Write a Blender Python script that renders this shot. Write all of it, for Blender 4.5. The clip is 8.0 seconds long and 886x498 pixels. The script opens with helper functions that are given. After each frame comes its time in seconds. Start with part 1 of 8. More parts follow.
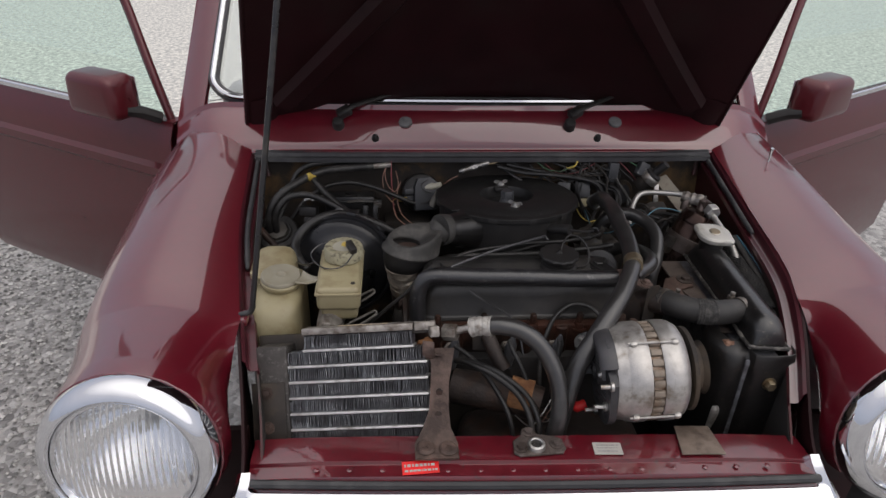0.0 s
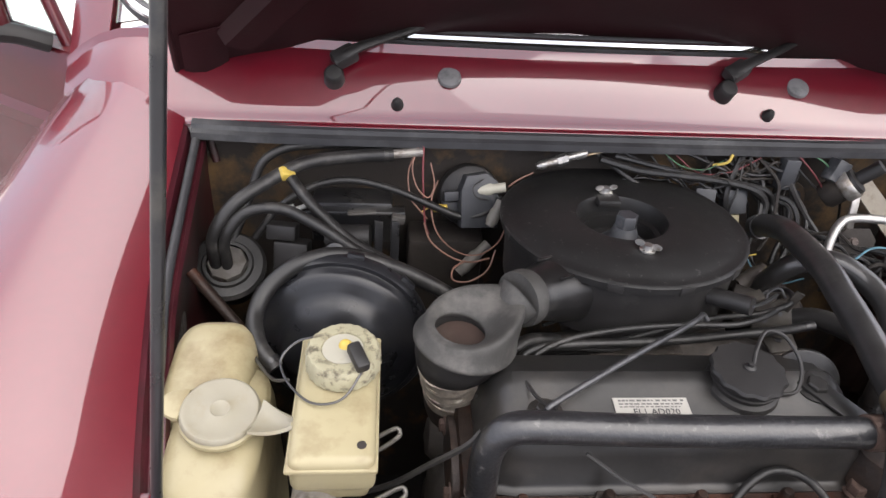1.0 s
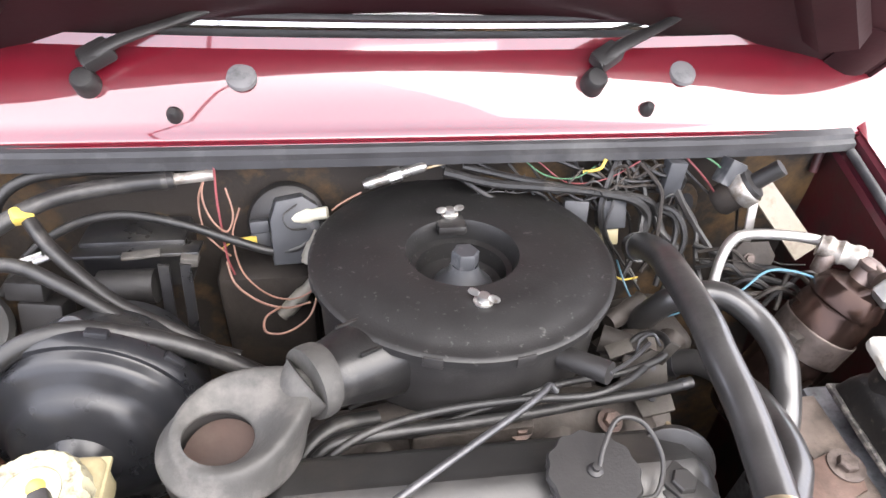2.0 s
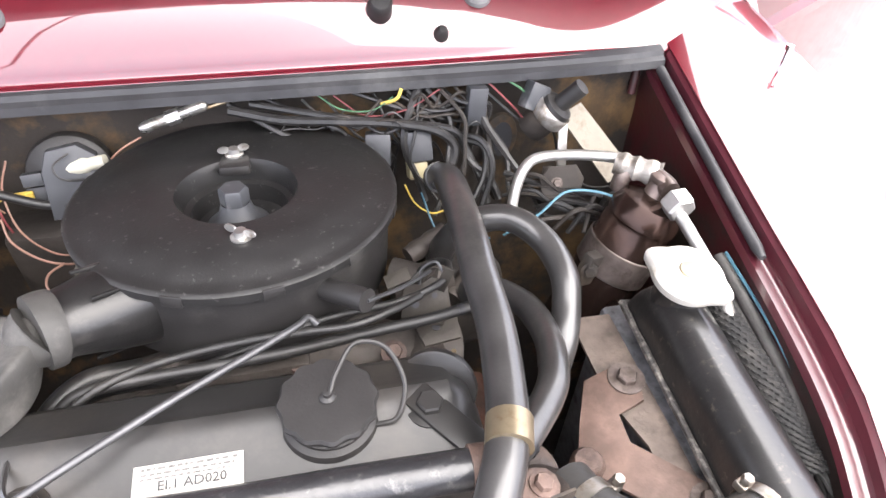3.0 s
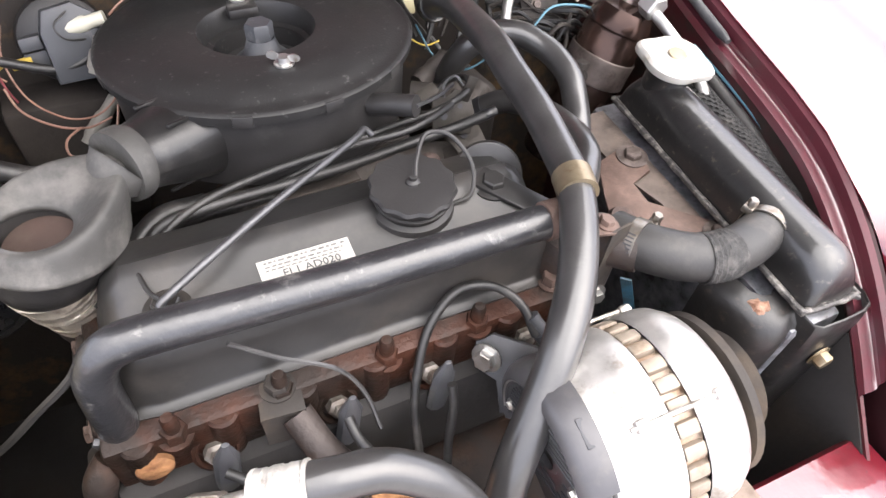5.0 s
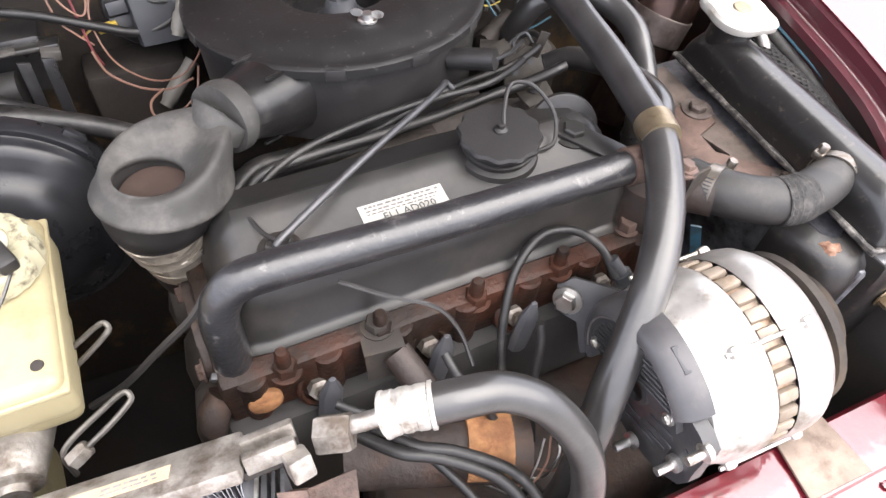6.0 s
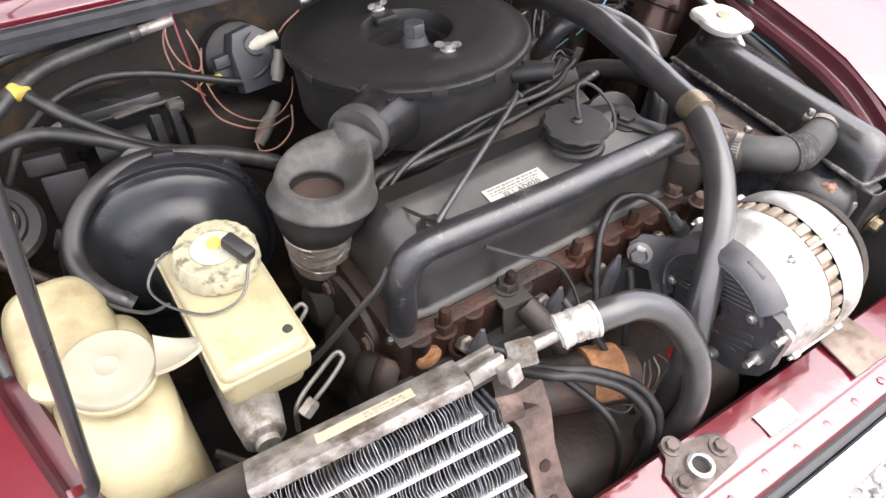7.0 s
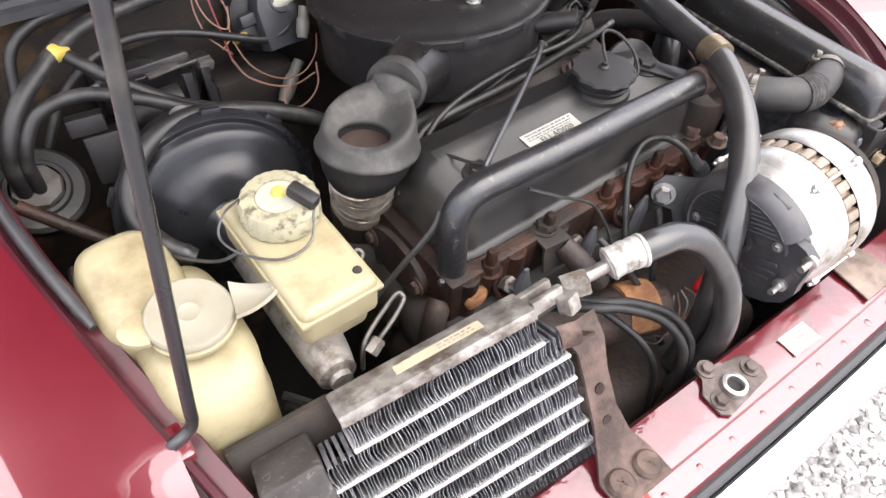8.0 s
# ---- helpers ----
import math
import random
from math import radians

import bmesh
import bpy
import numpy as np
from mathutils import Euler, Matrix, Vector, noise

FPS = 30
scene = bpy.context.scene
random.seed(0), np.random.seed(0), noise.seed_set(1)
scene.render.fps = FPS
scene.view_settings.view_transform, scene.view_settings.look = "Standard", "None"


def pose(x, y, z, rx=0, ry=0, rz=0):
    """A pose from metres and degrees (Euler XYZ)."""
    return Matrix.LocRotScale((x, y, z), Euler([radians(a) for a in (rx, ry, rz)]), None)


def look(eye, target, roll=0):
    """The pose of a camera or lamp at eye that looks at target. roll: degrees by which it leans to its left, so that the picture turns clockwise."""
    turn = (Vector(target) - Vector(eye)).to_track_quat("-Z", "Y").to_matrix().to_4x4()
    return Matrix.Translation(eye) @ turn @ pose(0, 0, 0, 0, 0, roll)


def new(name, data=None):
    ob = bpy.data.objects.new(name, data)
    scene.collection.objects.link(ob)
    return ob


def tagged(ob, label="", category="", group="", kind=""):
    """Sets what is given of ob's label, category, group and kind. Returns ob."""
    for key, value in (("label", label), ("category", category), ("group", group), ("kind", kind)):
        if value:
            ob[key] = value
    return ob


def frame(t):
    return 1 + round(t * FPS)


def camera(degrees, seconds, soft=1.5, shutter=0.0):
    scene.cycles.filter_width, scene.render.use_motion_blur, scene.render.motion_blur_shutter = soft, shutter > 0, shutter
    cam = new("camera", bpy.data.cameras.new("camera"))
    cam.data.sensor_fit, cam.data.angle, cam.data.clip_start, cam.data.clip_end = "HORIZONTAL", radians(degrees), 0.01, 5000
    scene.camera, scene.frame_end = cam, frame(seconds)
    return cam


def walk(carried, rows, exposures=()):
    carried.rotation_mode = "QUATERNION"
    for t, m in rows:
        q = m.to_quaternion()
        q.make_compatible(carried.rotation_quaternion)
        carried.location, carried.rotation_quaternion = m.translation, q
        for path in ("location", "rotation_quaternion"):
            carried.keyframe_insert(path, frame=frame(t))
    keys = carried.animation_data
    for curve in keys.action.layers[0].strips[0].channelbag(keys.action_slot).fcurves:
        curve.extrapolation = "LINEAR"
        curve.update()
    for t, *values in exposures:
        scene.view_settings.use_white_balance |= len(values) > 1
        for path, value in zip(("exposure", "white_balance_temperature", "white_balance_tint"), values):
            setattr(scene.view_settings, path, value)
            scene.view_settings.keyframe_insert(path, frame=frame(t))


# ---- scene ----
cam = camera(67.2, 8.0)
PATH = [
    (0, (-0.188, -0.66, 1.418), (-0.052, 1.075, 0.432), 1.6),
    (0.2, (-0.182, -0.516, 1.395), (-0.100, 1.217, 0.396), 0.4),
    (0.3, (-0.190, -0.444, 1.386), (-0.118, 1.263, 0.343), 1.2),
    (0.5, (-0.206, -0.322, 1.363), (-0.139, 1.334, 0.243), 1.8),
    (0.7, (-0.221, -0.227, 1.332), (-0.151, 1.393, 0.160), 2.8),
    (0.8, (-0.224, -0.178, 1.324), (-0.138, 1.414, 0.117), 3.1),
    (1, (-0.239, -0.091, 1.3), (-0.077, 1.474, 0.065), 4.4),
    (1.2, (-0.236, -0.028, 1.287), (0.007, 1.477, -0.006), 5.9),
    (1.5, (-0.212, 0.033, 1.273), (0.066, 1.491, -0.068), 6.5),
    (1.7, (-0.164, 0.060, 1.279), (0.104, 1.502, -0.080), 5.5),
    (2, (-0.079, 0.075, 1.276), (0.207, 1.537, -0.058), 5.0),
    (2.2, (-0.033, 0.078, 1.275), (0.275, 1.535, -0.06), 4.6),
    (3.3, (0.1, 0.025, 1.23), (0.505, 1.363, -0.2), 4.5),
    (3.5, (0.102, 0.021, 1.223), (0.524, 1.321, -0.237), 5.0),
    (3.7, (0.104, 0.017, 1.221), (0.495, 1.299, -0.263), 3.9),
    (4, (0.088, 0.013, 1.215), (0.502, 1.251, -0.3), 5.0),
    (4.5, (0.038, -0.004, 1.214), (0.552, 1.166, -0.324), 6.5),
    (4.7, (-0.001, -0.012, 1.220), (0.538, 1.132, -0.328), 6.0),
    (5, (-0.068, -0.023, 1.222), (0.565, 1.068, -0.33), 7.0),
    (5.2, (-0.102, -0.026, 1.215), (0.56, 1.028, -0.351), 7.6),
    (6.3, (-0.178, -0.035, 1.224), (0.401, 1.03, -0.366), 5.1),
    (6.5, (-0.236, -0.041, 1.235), (0.44, 1.029, -0.313), 5.0),
    (6.7, (-0.286, -0.051, 1.240), (0.450, 1.021, -0.281), 4.1),
    (7, (-0.34, -0.061, 1.26), (0.476, 1.005, -0.222), 4.5),
    (7.3, (-0.376, -0.060, 1.262), (0.460, 0.980, -0.228), 4.3),
    (7.5, (-0.395, -0.052, 1.26), (0.433, 0.954, -0.257), 5.4),
    (7.7, (-0.404, -0.052, 1.260), (0.376, 0.961, -0.277), 3.9),
    (8, (-0.415, -0.048, 1.261), (0.434, 0.906, -0.278), 5.4),
]
EXPOSURES = [(0.0, -1.12), (0.5, -0.10), (1.0, 0.42), (1.5, 1.19), (2.0, 1.82), (3.5, 1.74), (4.0, 1.68), (5.0, 1.46), (6.5, 1.24), (8.0, 0.97)]
walk(cam, [(t, look(eye, target, roll)) for t, eye, target, roll in PATH], EXPOSURES)

# ---- light ----
world = bpy.data.worlds.new("sky")
scene.world = world
world.use_nodes = True
wn, wl = world.node_tree.nodes, world.node_tree.links
sky = wn.new("ShaderNodeTexSky")
sky.sky_type, sky.sun_disc = "NISHITA", False
sky.sun_elevation, sky.sun_rotation = radians(47), radians(132)
sky.air_density, sky.dust_density, sky.ozone_density = 1.0, 4.0, 1.0
cloud = wn.new("ShaderNodeMix")
cloud.data_type = "RGBA"
cloud.inputs["Factor"].default_value = 0.75
# an overcast sky, brightest overhead on the side of the veiled sun, dimmer towards the horizon
w_tc = wn.new("ShaderNodeTexCoord")
w_dot = wn.new("ShaderNodeVectorMath")
w_dot.operation = "DOT_PRODUCT"
w_dot.inputs[1].default_value = (0.07, -0.02, 0.997)
w_ramp = wn.new("ShaderNodeValToRGB")
w_ramp.color_ramp.elements[0].color, w_ramp.color_ramp.elements[1].color = (8.3, 8.8, 10.8, 1), (34.5, 33.0, 32.6, 1)
w_mid = w_ramp.color_ramp.elements.new(0.55)
w_mid.color = (14.0, 13.7, 15.0, 1)
wl.new(w_tc.outputs["Generated"], w_dot.inputs[0])
wl.new(w_dot.outputs["Value"], w_ramp.inputs["Fac"])
wl.new(w_ramp.outputs["Color"], cloud.inputs["B"])
wl.new(sky.outputs[0], cloud.inputs["A"])
wl.new(cloud.outputs["Result"], wn["Background"].inputs[0])
wn["Background"].inputs[1].default_value = 0.12
sun_data = bpy.data.lights.new("sun", "SUN")
sun_data.energy, sun_data.angle, sun_data.color = 0.9, radians(62), (1.0, 0.955, 0.92)
sun = new("sun", sun_data)
sun.matrix_world = look((2.0, -1.5, 3.3), (0, 0.3, 0.5))

# ---- materials ----


def material(name, color, rough=0.5, metal=0.0, coat=0.0, spread=0.25, scale=30.0, bump=0.0, bump_scale=200.0,
             stain=None, stain_amount=0.0, stain_scale=14.0, rough_spread=0.1, coat_rough=0.03):
    """A surface with grain at one scale, stains at a coarser one, and fine relief."""
    m = bpy.data.materials.new(name)
    m.use_nodes = True
    n, l = m.node_tree.nodes, m.node_tree.links
    b = n["Principled BSDF"]
    b.inputs["Metallic"].default_value = metal
    b.inputs["Coat Weight"].default_value = coat
    b.inputs["Coat Roughness"].default_value = coat_rough
    b.inputs["Coat IOR"].default_value = 1.9 if coat > 0.9 else 1.5
    tc = n.new("ShaderNodeTexCoord")
    na = n.new("ShaderNodeTexNoise")
    na.inputs["Scale"].default_value, na.inputs["Detail"].default_value = scale, 5
    l.new(tc.outputs["Object"], na.inputs["Vector"])
    ra = n.new("ShaderNodeValToRGB")
    ra.color_ramp.elements[0].position, ra.color_ramp.elements[1].position = 0.3, 0.72
    lo = tuple(c * (1 - spread) for c in color)
    hi = tuple(min(1.0, c * (1 + spread)) for c in color)
    ra.color_ramp.elements[0].color, ra.color_ramp.elements[1].color = (*lo, 1), (*hi, 1)
    l.new(na.outputs["Fac"], ra.inputs["Fac"])
    out = ra.outputs["Color"]
    if stain:
        ns = n.new("ShaderNodeTexNoise")
        ns.inputs["Scale"].default_value, ns.inputs["Detail"].default_value, ns.inputs["Roughness"].default_value = stain_scale, 8, 0.65
        l.new(tc.outputs["Object"], ns.inputs["Vector"])
        rs = n.new("ShaderNodeValToRGB")
        edge = 0.68 - 0.36 * stain_amount
        rs.color_ramp.elements[0].position, rs.color_ramp.elements[1].position = edge - 0.06, edge + 0.1
        l.new(ns.outputs["Fac"], rs.inputs["Fac"])
        mx = n.new("ShaderNodeMix")
        mx.data_type = "RGBA"
        l.new(rs.outputs["Color"], mx.inputs["Factor"])
        l.new(out, mx.inputs["A"])
        mx.inputs["B"].default_value = (*stain, 1)
        out = mx.outputs["Result"]
    l.new(out, b.inputs["Base Color"])
    mr = n.new("ShaderNodeMapRange")
    mr.inputs["To Min"].default_value, mr.inputs["To Max"].default_value = max(0.02, rough - rough_spread), min(1.0, rough + rough_spread)
    l.new(na.outputs["Fac"], mr.inputs["Value"])
    l.new(mr.outputs["Result"], b.inputs["Roughness"])
    if bump:
        nb = n.new("ShaderNodeTexNoise")
        nb.inputs["Scale"].default_value, nb.inputs["Detail"].default_value = bump_scale, 4
        l.new(tc.outputs["Object"], nb.inputs["Vector"])
        bp = n.new("ShaderNodeBump")
        bp.inputs["Strength"].default_value, bp.inputs["Distance"].default_value = bump, 0.002
        l.new(nb.outputs["Fac"], bp.inputs["Height"])
        l.new(bp.outputs["Normal"], b.inputs["Normal"])
        if coat > 0.95:
            l.new(bp.outputs["Normal"], b.inputs["Coat Normal"])
    return m


def glass(name, tint, rough=0.0, alpha=0.0):
    """A pane: clear glass of the given tint, with its gloss."""
    m = bpy.data.materials.new(name)
    m.use_nodes = True
    b = m.node_tree.nodes["Principled BSDF"]
    b.inputs["Base Color"].default_value = (*tint, 1)
    b.inputs["Transmission Weight"].default_value = 1.0
    b.inputs["Roughness"].default_value = rough
    b.inputs["IOR"].default_value = 1.45
    return m


PAINT = material("maroon_paint", (0.13, 0.006, 0.015), 0.32, 0.08, 1.0, 0.06, 60, rough_spread=0.05)
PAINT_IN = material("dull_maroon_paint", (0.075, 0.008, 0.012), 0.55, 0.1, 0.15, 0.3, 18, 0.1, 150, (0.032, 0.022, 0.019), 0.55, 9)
# wing flange and gutter: darker copies of the body maroon
PAINT_EDGE = material("darker_maroon_edge", (0.070, 0.010, 0.017), 0.45, 0.1, 0.3, 0.2, 25, 0.1, 120, (0.045, 0.018, 0.02), 0.25, 20, coat_rough=0.2)
PAINT_GUTTER = material("darker_maroon_gutter", (0.070, 0.009, 0.016), 0.4, 0.1, 1.0, 0.15, 25, 0.05, 120, (0.045, 0.018, 0.02), 0.2, 20, coat_rough=0.2)
PAINT_WORN = material("worn_maroon_paint", (0.125, 0.005, 0.013), 0.34, 0.1, 0.96, 0.25, 25, 0.5, 26, (0.06, 0.03, 0.028), 0.13, 70, coat_rough=0.06)
# darker copy of the body maroon; dim reflections put into its colour
PAINT_DIM = material("dimmed_maroon", (0.095, 0.008, 0.013), 0.3, 0.2, 0.45, 0.08, 40, rough_spread=0.05)
# near-black copy of the body maroon: shade put into the colour
PAINT_SHADED = material("shaded_maroon", (0.019, 0.0024, 0.004), 0.6, 0.0, 0, 0.3, 14, 0.1, 150, (0.018, 0.006, 0.006), 0.3, 7)
CHROME = material("chrome", (0.82, 0.83, 0.85), 0.07, 1.0, 0, 0.03, 40, rough_spread=0.04)
ALLOY = material("cast_alloy", (0.50, 0.49, 0.47), 0.45, 0.85, 0, 0.15, 60, 0.15, 300, (0.25, 0.23, 0.20), 0.2, 20)
ALLOY_DULL = material("weathered_alloy", (0.36, 0.335, 0.305), 0.5, 0.6, 0, 0.3, 70, 0.35, 260, (0.13, 0.105, 0.085), 0.45, 34)
ALLOY_BRIGHT = material("bright_alloy", (0.52, 0.50, 0.475), 0.36, 0.72, 0, 0.15, 80, 0.15, 300, (0.24, 0.20, 0.16), 0.27, 30)
STEEL = material("zinc_steel", (0.55, 0.54, 0.52), 0.35, 0.9, 0, 0.15, 90, 0.05, 300, (0.22, 0.17, 0.12), 0.25, 60)
BRASS = material("passivated_steel", (0.30, 0.245, 0.165), 0.38, 0.8, 0, 0.2, 60, 0.05, 200, (0.2, 0.13, 0.07), 0.3, 40)
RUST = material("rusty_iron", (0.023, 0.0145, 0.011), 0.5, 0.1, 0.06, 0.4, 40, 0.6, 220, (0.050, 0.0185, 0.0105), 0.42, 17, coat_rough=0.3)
RUST_LIGHT = material("rusted_bracket", (0.112, 0.074, 0.060), 0.62, 0.2, 0, 0.4, 60, 0.7, 200, (0.048, 0.03, 0.024), 0.45, 26)
RUST_PINK = material("brown_oxide", (0.125, 0.080, 0.064), 0.6, 0.2, 0, 0.3, 60, 0.4, 200, (0.085, 0.055, 0.044), 0.35, 26)
RUST_ORANGE = material("orange_rust", (0.30, 0.145, 0.062), 0.8, 0.0, 0, 0.4, 60, 0.6, 220, (0.17, 0.07, 0.03), 0.4, 40)
RUST_FLAKE = material("flaking_rust", (0.25, 0.145, 0.10), 0.85, 0.0, 0, 0.4, 160, 0.8, 220, (0.12, 0.05, 0.025), 0.45, 150)
BLOCK = material("oily_block", (0.048, 0.038, 0.034), 0.55, 0.3, 0, 0.4, 30, 0.5, 180, (0.075, 0.045, 0.032), 0.4, 20)
RUBBER = material("black_rubber", (0.029, 0.0278, 0.0275), 0.38, 0, 0.9, 0.3, 40, 0.08, 350, (0.055, 0.052, 0.049), 0.2, 16, coat_rough=0.16)
RUBBER_GREY = material("dusty_rubber", (0.058, 0.056, 0.053), 0.58, 0, 0, 0.2, 40, 0.2, 300, (0.115, 0.108, 0.10), 0.35, 18)
SCREEN_RUBBER = material("weathered_rubber", (0.075, 0.075, 0.078), 0.5, 0, 0, 0.2, 30, 0.1, 200, (0.12, 0.12, 0.12), 0.3, 14)
SEAL = material("seal_rubber", (0.035, 0.035, 0.038), 0.5, 0, 0, 0.25, 30, 0.1, 200, (0.08, 0.08, 0.08), 0.3, 10)
PLASTIC = material("black_plastic", (0.0205, 0.0192, 0.019), 0.5, 0, 0, 0.2, 50, 0.12, 500, (0.05, 0.048, 0.045), 0.22, 12)
BLACK_PAINT = material("black_enamel", (0.018, 0.018, 0.020), 0.3, 0, 0.25, 0.2, 40, 0.06, 120, (0.05, 0.047, 0.042), 0.3, 16)
COVER_PAINT = material("rocker_black", (0.0195, 0.0185, 0.018), 0.40, 0, 0.12, 0.2, 35, 0.08, 150, (0.042, 0.037, 0.033), 0.36, 12, coat_rough=0.3)
RUBBER_GREY.node_tree.nodes["Principled BSDF"].inputs["Specular IOR Level"].default_value = 0.35
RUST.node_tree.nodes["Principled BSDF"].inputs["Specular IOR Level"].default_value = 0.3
PAINT_SHADED.node_tree.nodes["Principled BSDF"].inputs["Specular IOR Level"].default_value = 0.3
CREAM = material("cream_plastic", (0.365, 0.318, 0.192), 0.42, 0, 0, 0.1, 16, 0.08, 150, (0.25, 0.20, 0.11), 0.33, 14)
CREAM_PALE = material("aged_white_plastic", (0.45, 0.43, 0.355), 0.45, 0, 0, 0.07, 16, 0.05, 150, (0.40, 0.34, 0.23), 0.15, 22)
WHITE_PLASTIC = material("white_plastic", (0.7, 0.7, 0.68), 0.45, 0, 0, 0.05, 20)
YELLOW = material("yellow_plastic", (0.60, 0.44, 0.09), 0.45, 0, 0, 0.1, 30)
TAN = material("ochre_primer", (0.185, 0.112, 0.048), 0.75, 0, 0, 0.35, 14, 0.4, 120, (0.040, 0.033, 0.028), 0.80, 9)
GRIME = material("grimy_metal", (0.036, 0.030, 0.026), 0.7, 0.1, 0, 0.4, 20, 0.4, 130, (0.075, 0.055, 0.038), 0.3, 11)
# near-black for deep places, with their shade put into the colour
DARK = material("deep_shade_black", (0.027, 0.0245, 0.0235), 0.8, 0, 0, 0.35, 15, 0.3, 90, (0.032, 0.025, 0.02), 0.35, 8)
GLASS_TINT = glass("green_glass", (0.80, 0.97, 0.90))
LAMP_GLASS = glass("lamp_glass", (0.98, 0.99, 0.99), 0.14)
PAPER = material("paper_label", (0.44, 0.425, 0.39), 0.6, 0, 0, 0.06, 60, 0, 200, (0.5, 0.47, 0.42), 0.15, 40)
PAPER_OLD = material("faded_label", (0.55, 0.44, 0.30), 0.65, 0, 0, 0.1, 50, 0, 200, (0.4, 0.33, 0.24), 0.3, 60)
INK = material("label_ink", (0.05, 0.05, 0.055), 0.6)
INK_FADED = material("worn_print", (0.15, 0.145, 0.14), 0.6, 0, 0, 0.3, 300)
INK_GREY = material("faded_ink", (0.30, 0.29, 0.28), 0.6)
RED_LABEL = material("red_label", (0.75, 0.02, 0.02), 0.45)
GREY_WIRE = material("grey_wire", (0.034, 0.032, 0.031), 0.45)
RED_WIRE = material("red_wire", (0.20, 0.045, 0.05), 0.45)
PINK_WIRE = material("brown_wire", (0.24, 0.13, 0.095), 0.5)
GREEN_WIRE = material("green_wire", (0.06, 0.15, 0.075), 0.45)
BLUE_WIRE = material("blue_wire", (0.08, 0.19, 0.25), 0.45)
GREY_PLASTIC = material("grey_plastic", (0.046, 0.048, 0.053), 0.45, 0, 0, 0.12, 40, 0.05, 200, (0.18, 0.18, 0.18), 0.15, 20)
FOIL = material("foil_tube", (0.60, 0.54, 0.46), 0.4, 0.7, 0, 0.25, 90, 0.5, 240, (0.3, 0.24, 0.18), 0.3, 50)
# darker fins, brighter edges: gap shade and glint put into the colours
FIN = material("fin_alloy", (0.26, 0.265, 0.285), 0.4, 0.5, 0, 0.35, 160, 0.1, 300, (0.07, 0.066, 0.07), 0.35, 40)
FIN_GLINT = material("fin_glint", (0.44, 0.45, 0.48), 0.32, 0.6, 0, 0.4, 160, 0, 300, (0.11, 0.105, 0.11), 0.38, 45)
TUBE_ALLOY = material("cooler_tube", (0.74, 0.73, 0.71), 0.42, 0.7, 0, 0.12, 80, 0.1, 300, (0.3, 0.28, 0.25), 0.25, 26)

SCUFFED = material("scuffed_rubber", (0.021, 0.021, 0.023), 0.36, 0, 0.7, 0.3, 40, 0.42, 230, (0.13, 0.125, 0.12), 0.08, 90, coat_rough=0.18)
CAP_METAL = material("worn_cap", (0.62, 0.60, 0.55), 0.42, 0.35, 0, 0.1, 50, 0.1, 200, (0.34, 0.27, 0.18), 0.15, 45)
TANK = material("dusty_black_enamel", (0.0095, 0.009, 0.009), 0.42, 0, 0.9, 0.3, 30, 0.2, 160, (0.085, 0.070, 0.056), 0.09, 120, coat_rough=0.2)
SHROUD_PAINT = material("satin_black", (0.013, 0.012, 0.0115), 0.42, 0, 0.25, 0.3, 30, 0.3, 120, (0.06, 0.045, 0.035), 0.12, 90, coat_rough=0.3)
TANK_LIP = material("dusty_lip", (0.035, 0.032, 0.030), 0.55, 0, 0.3, 0.5, 120, 0.8, 260, (0.20, 0.185, 0.165), 0.35, 90, coat_rough=0.25)
SHEATH = material("woven_black", (0.010, 0.0095, 0.0095), 0.7, 0, 0, 0.4, 120, 0.3, 500, (0.05, 0.046, 0.042), 0.3, 30)
FAN_BLUE = material("blue_fan_plastic", (0.045, 0.13, 0.19), 0.5, 0, 0, 0.2, 40, 0.1, 200, (0.04, 0.06, 0.07), 0.3, 30)
GREY_SLEEVE = material("dusty_sleeve", (0.060, 0.057, 0.054), 0.5, 0, 0, 0.4, 60, 0.2, 300, (0.02, 0.019, 0.019), 0.4, 24)
BARE_STEEL = material("bare_brown_steel", (0.20, 0.155, 0.125), 0.45, 0.45, 0, 0.25, 60, 0.2, 200, (0.11, 0.08, 0.06), 0.35, 40)
RAIL = material("dusty_rail", (0.118, 0.092, 0.077), 0.6, 0.15, 0, 0.35, 50, 0.4, 200, (0.045, 0.036, 0.030), 0.4, 24)
SCREEN = glass("windscreen_glass", (0.92, 0.97, 0.95))
SCREEN.node_tree.nodes["Principled BSDF"].inputs["IOR"].default_value = 1.75
SERVO = material("servo_black", (0.017, 0.0175, 0.020), 0.30, 0, 0, 0.2, 40, 0.06, 120, (0.04, 0.038, 0.036), 0.25, 16)
OLD_CREAM = material("faded_cream_paint", (0.20, 0.175, 0.135), 0.5, 0, 0, 0.15, 40, 0.1, 200, (0.13, 0.10, 0.07), 0.3, 40)
MILKY = material("milky_plastic", (0.30, 0.277, 0.212), 0.4, 0, 0, 0.1, 25, 0.05, 150, (0.27, 0.235, 0.16), 0.25, 24)
LID = material("scratched_lid", (0.0155, 0.015, 0.015), 0.47, 0, 0, 0.2, 50, 0.10, 500, (0.13, 0.125, 0.12), 0.035, 150)
LATCH = material("latch_steel", (0.13, 0.105, 0.095), 0.5, 0.5, 0, 0.3, 70, 0.3, 200, (0.06, 0.045, 0.038), 0.4, 50)
HOSE_MATTE = material("matte_hose", (0.030, 0.0285, 0.0275), 0.5, 0, 0, 0.25, 40, 0.15, 300, (0.07, 0.062, 0.055), 0.25, 20)
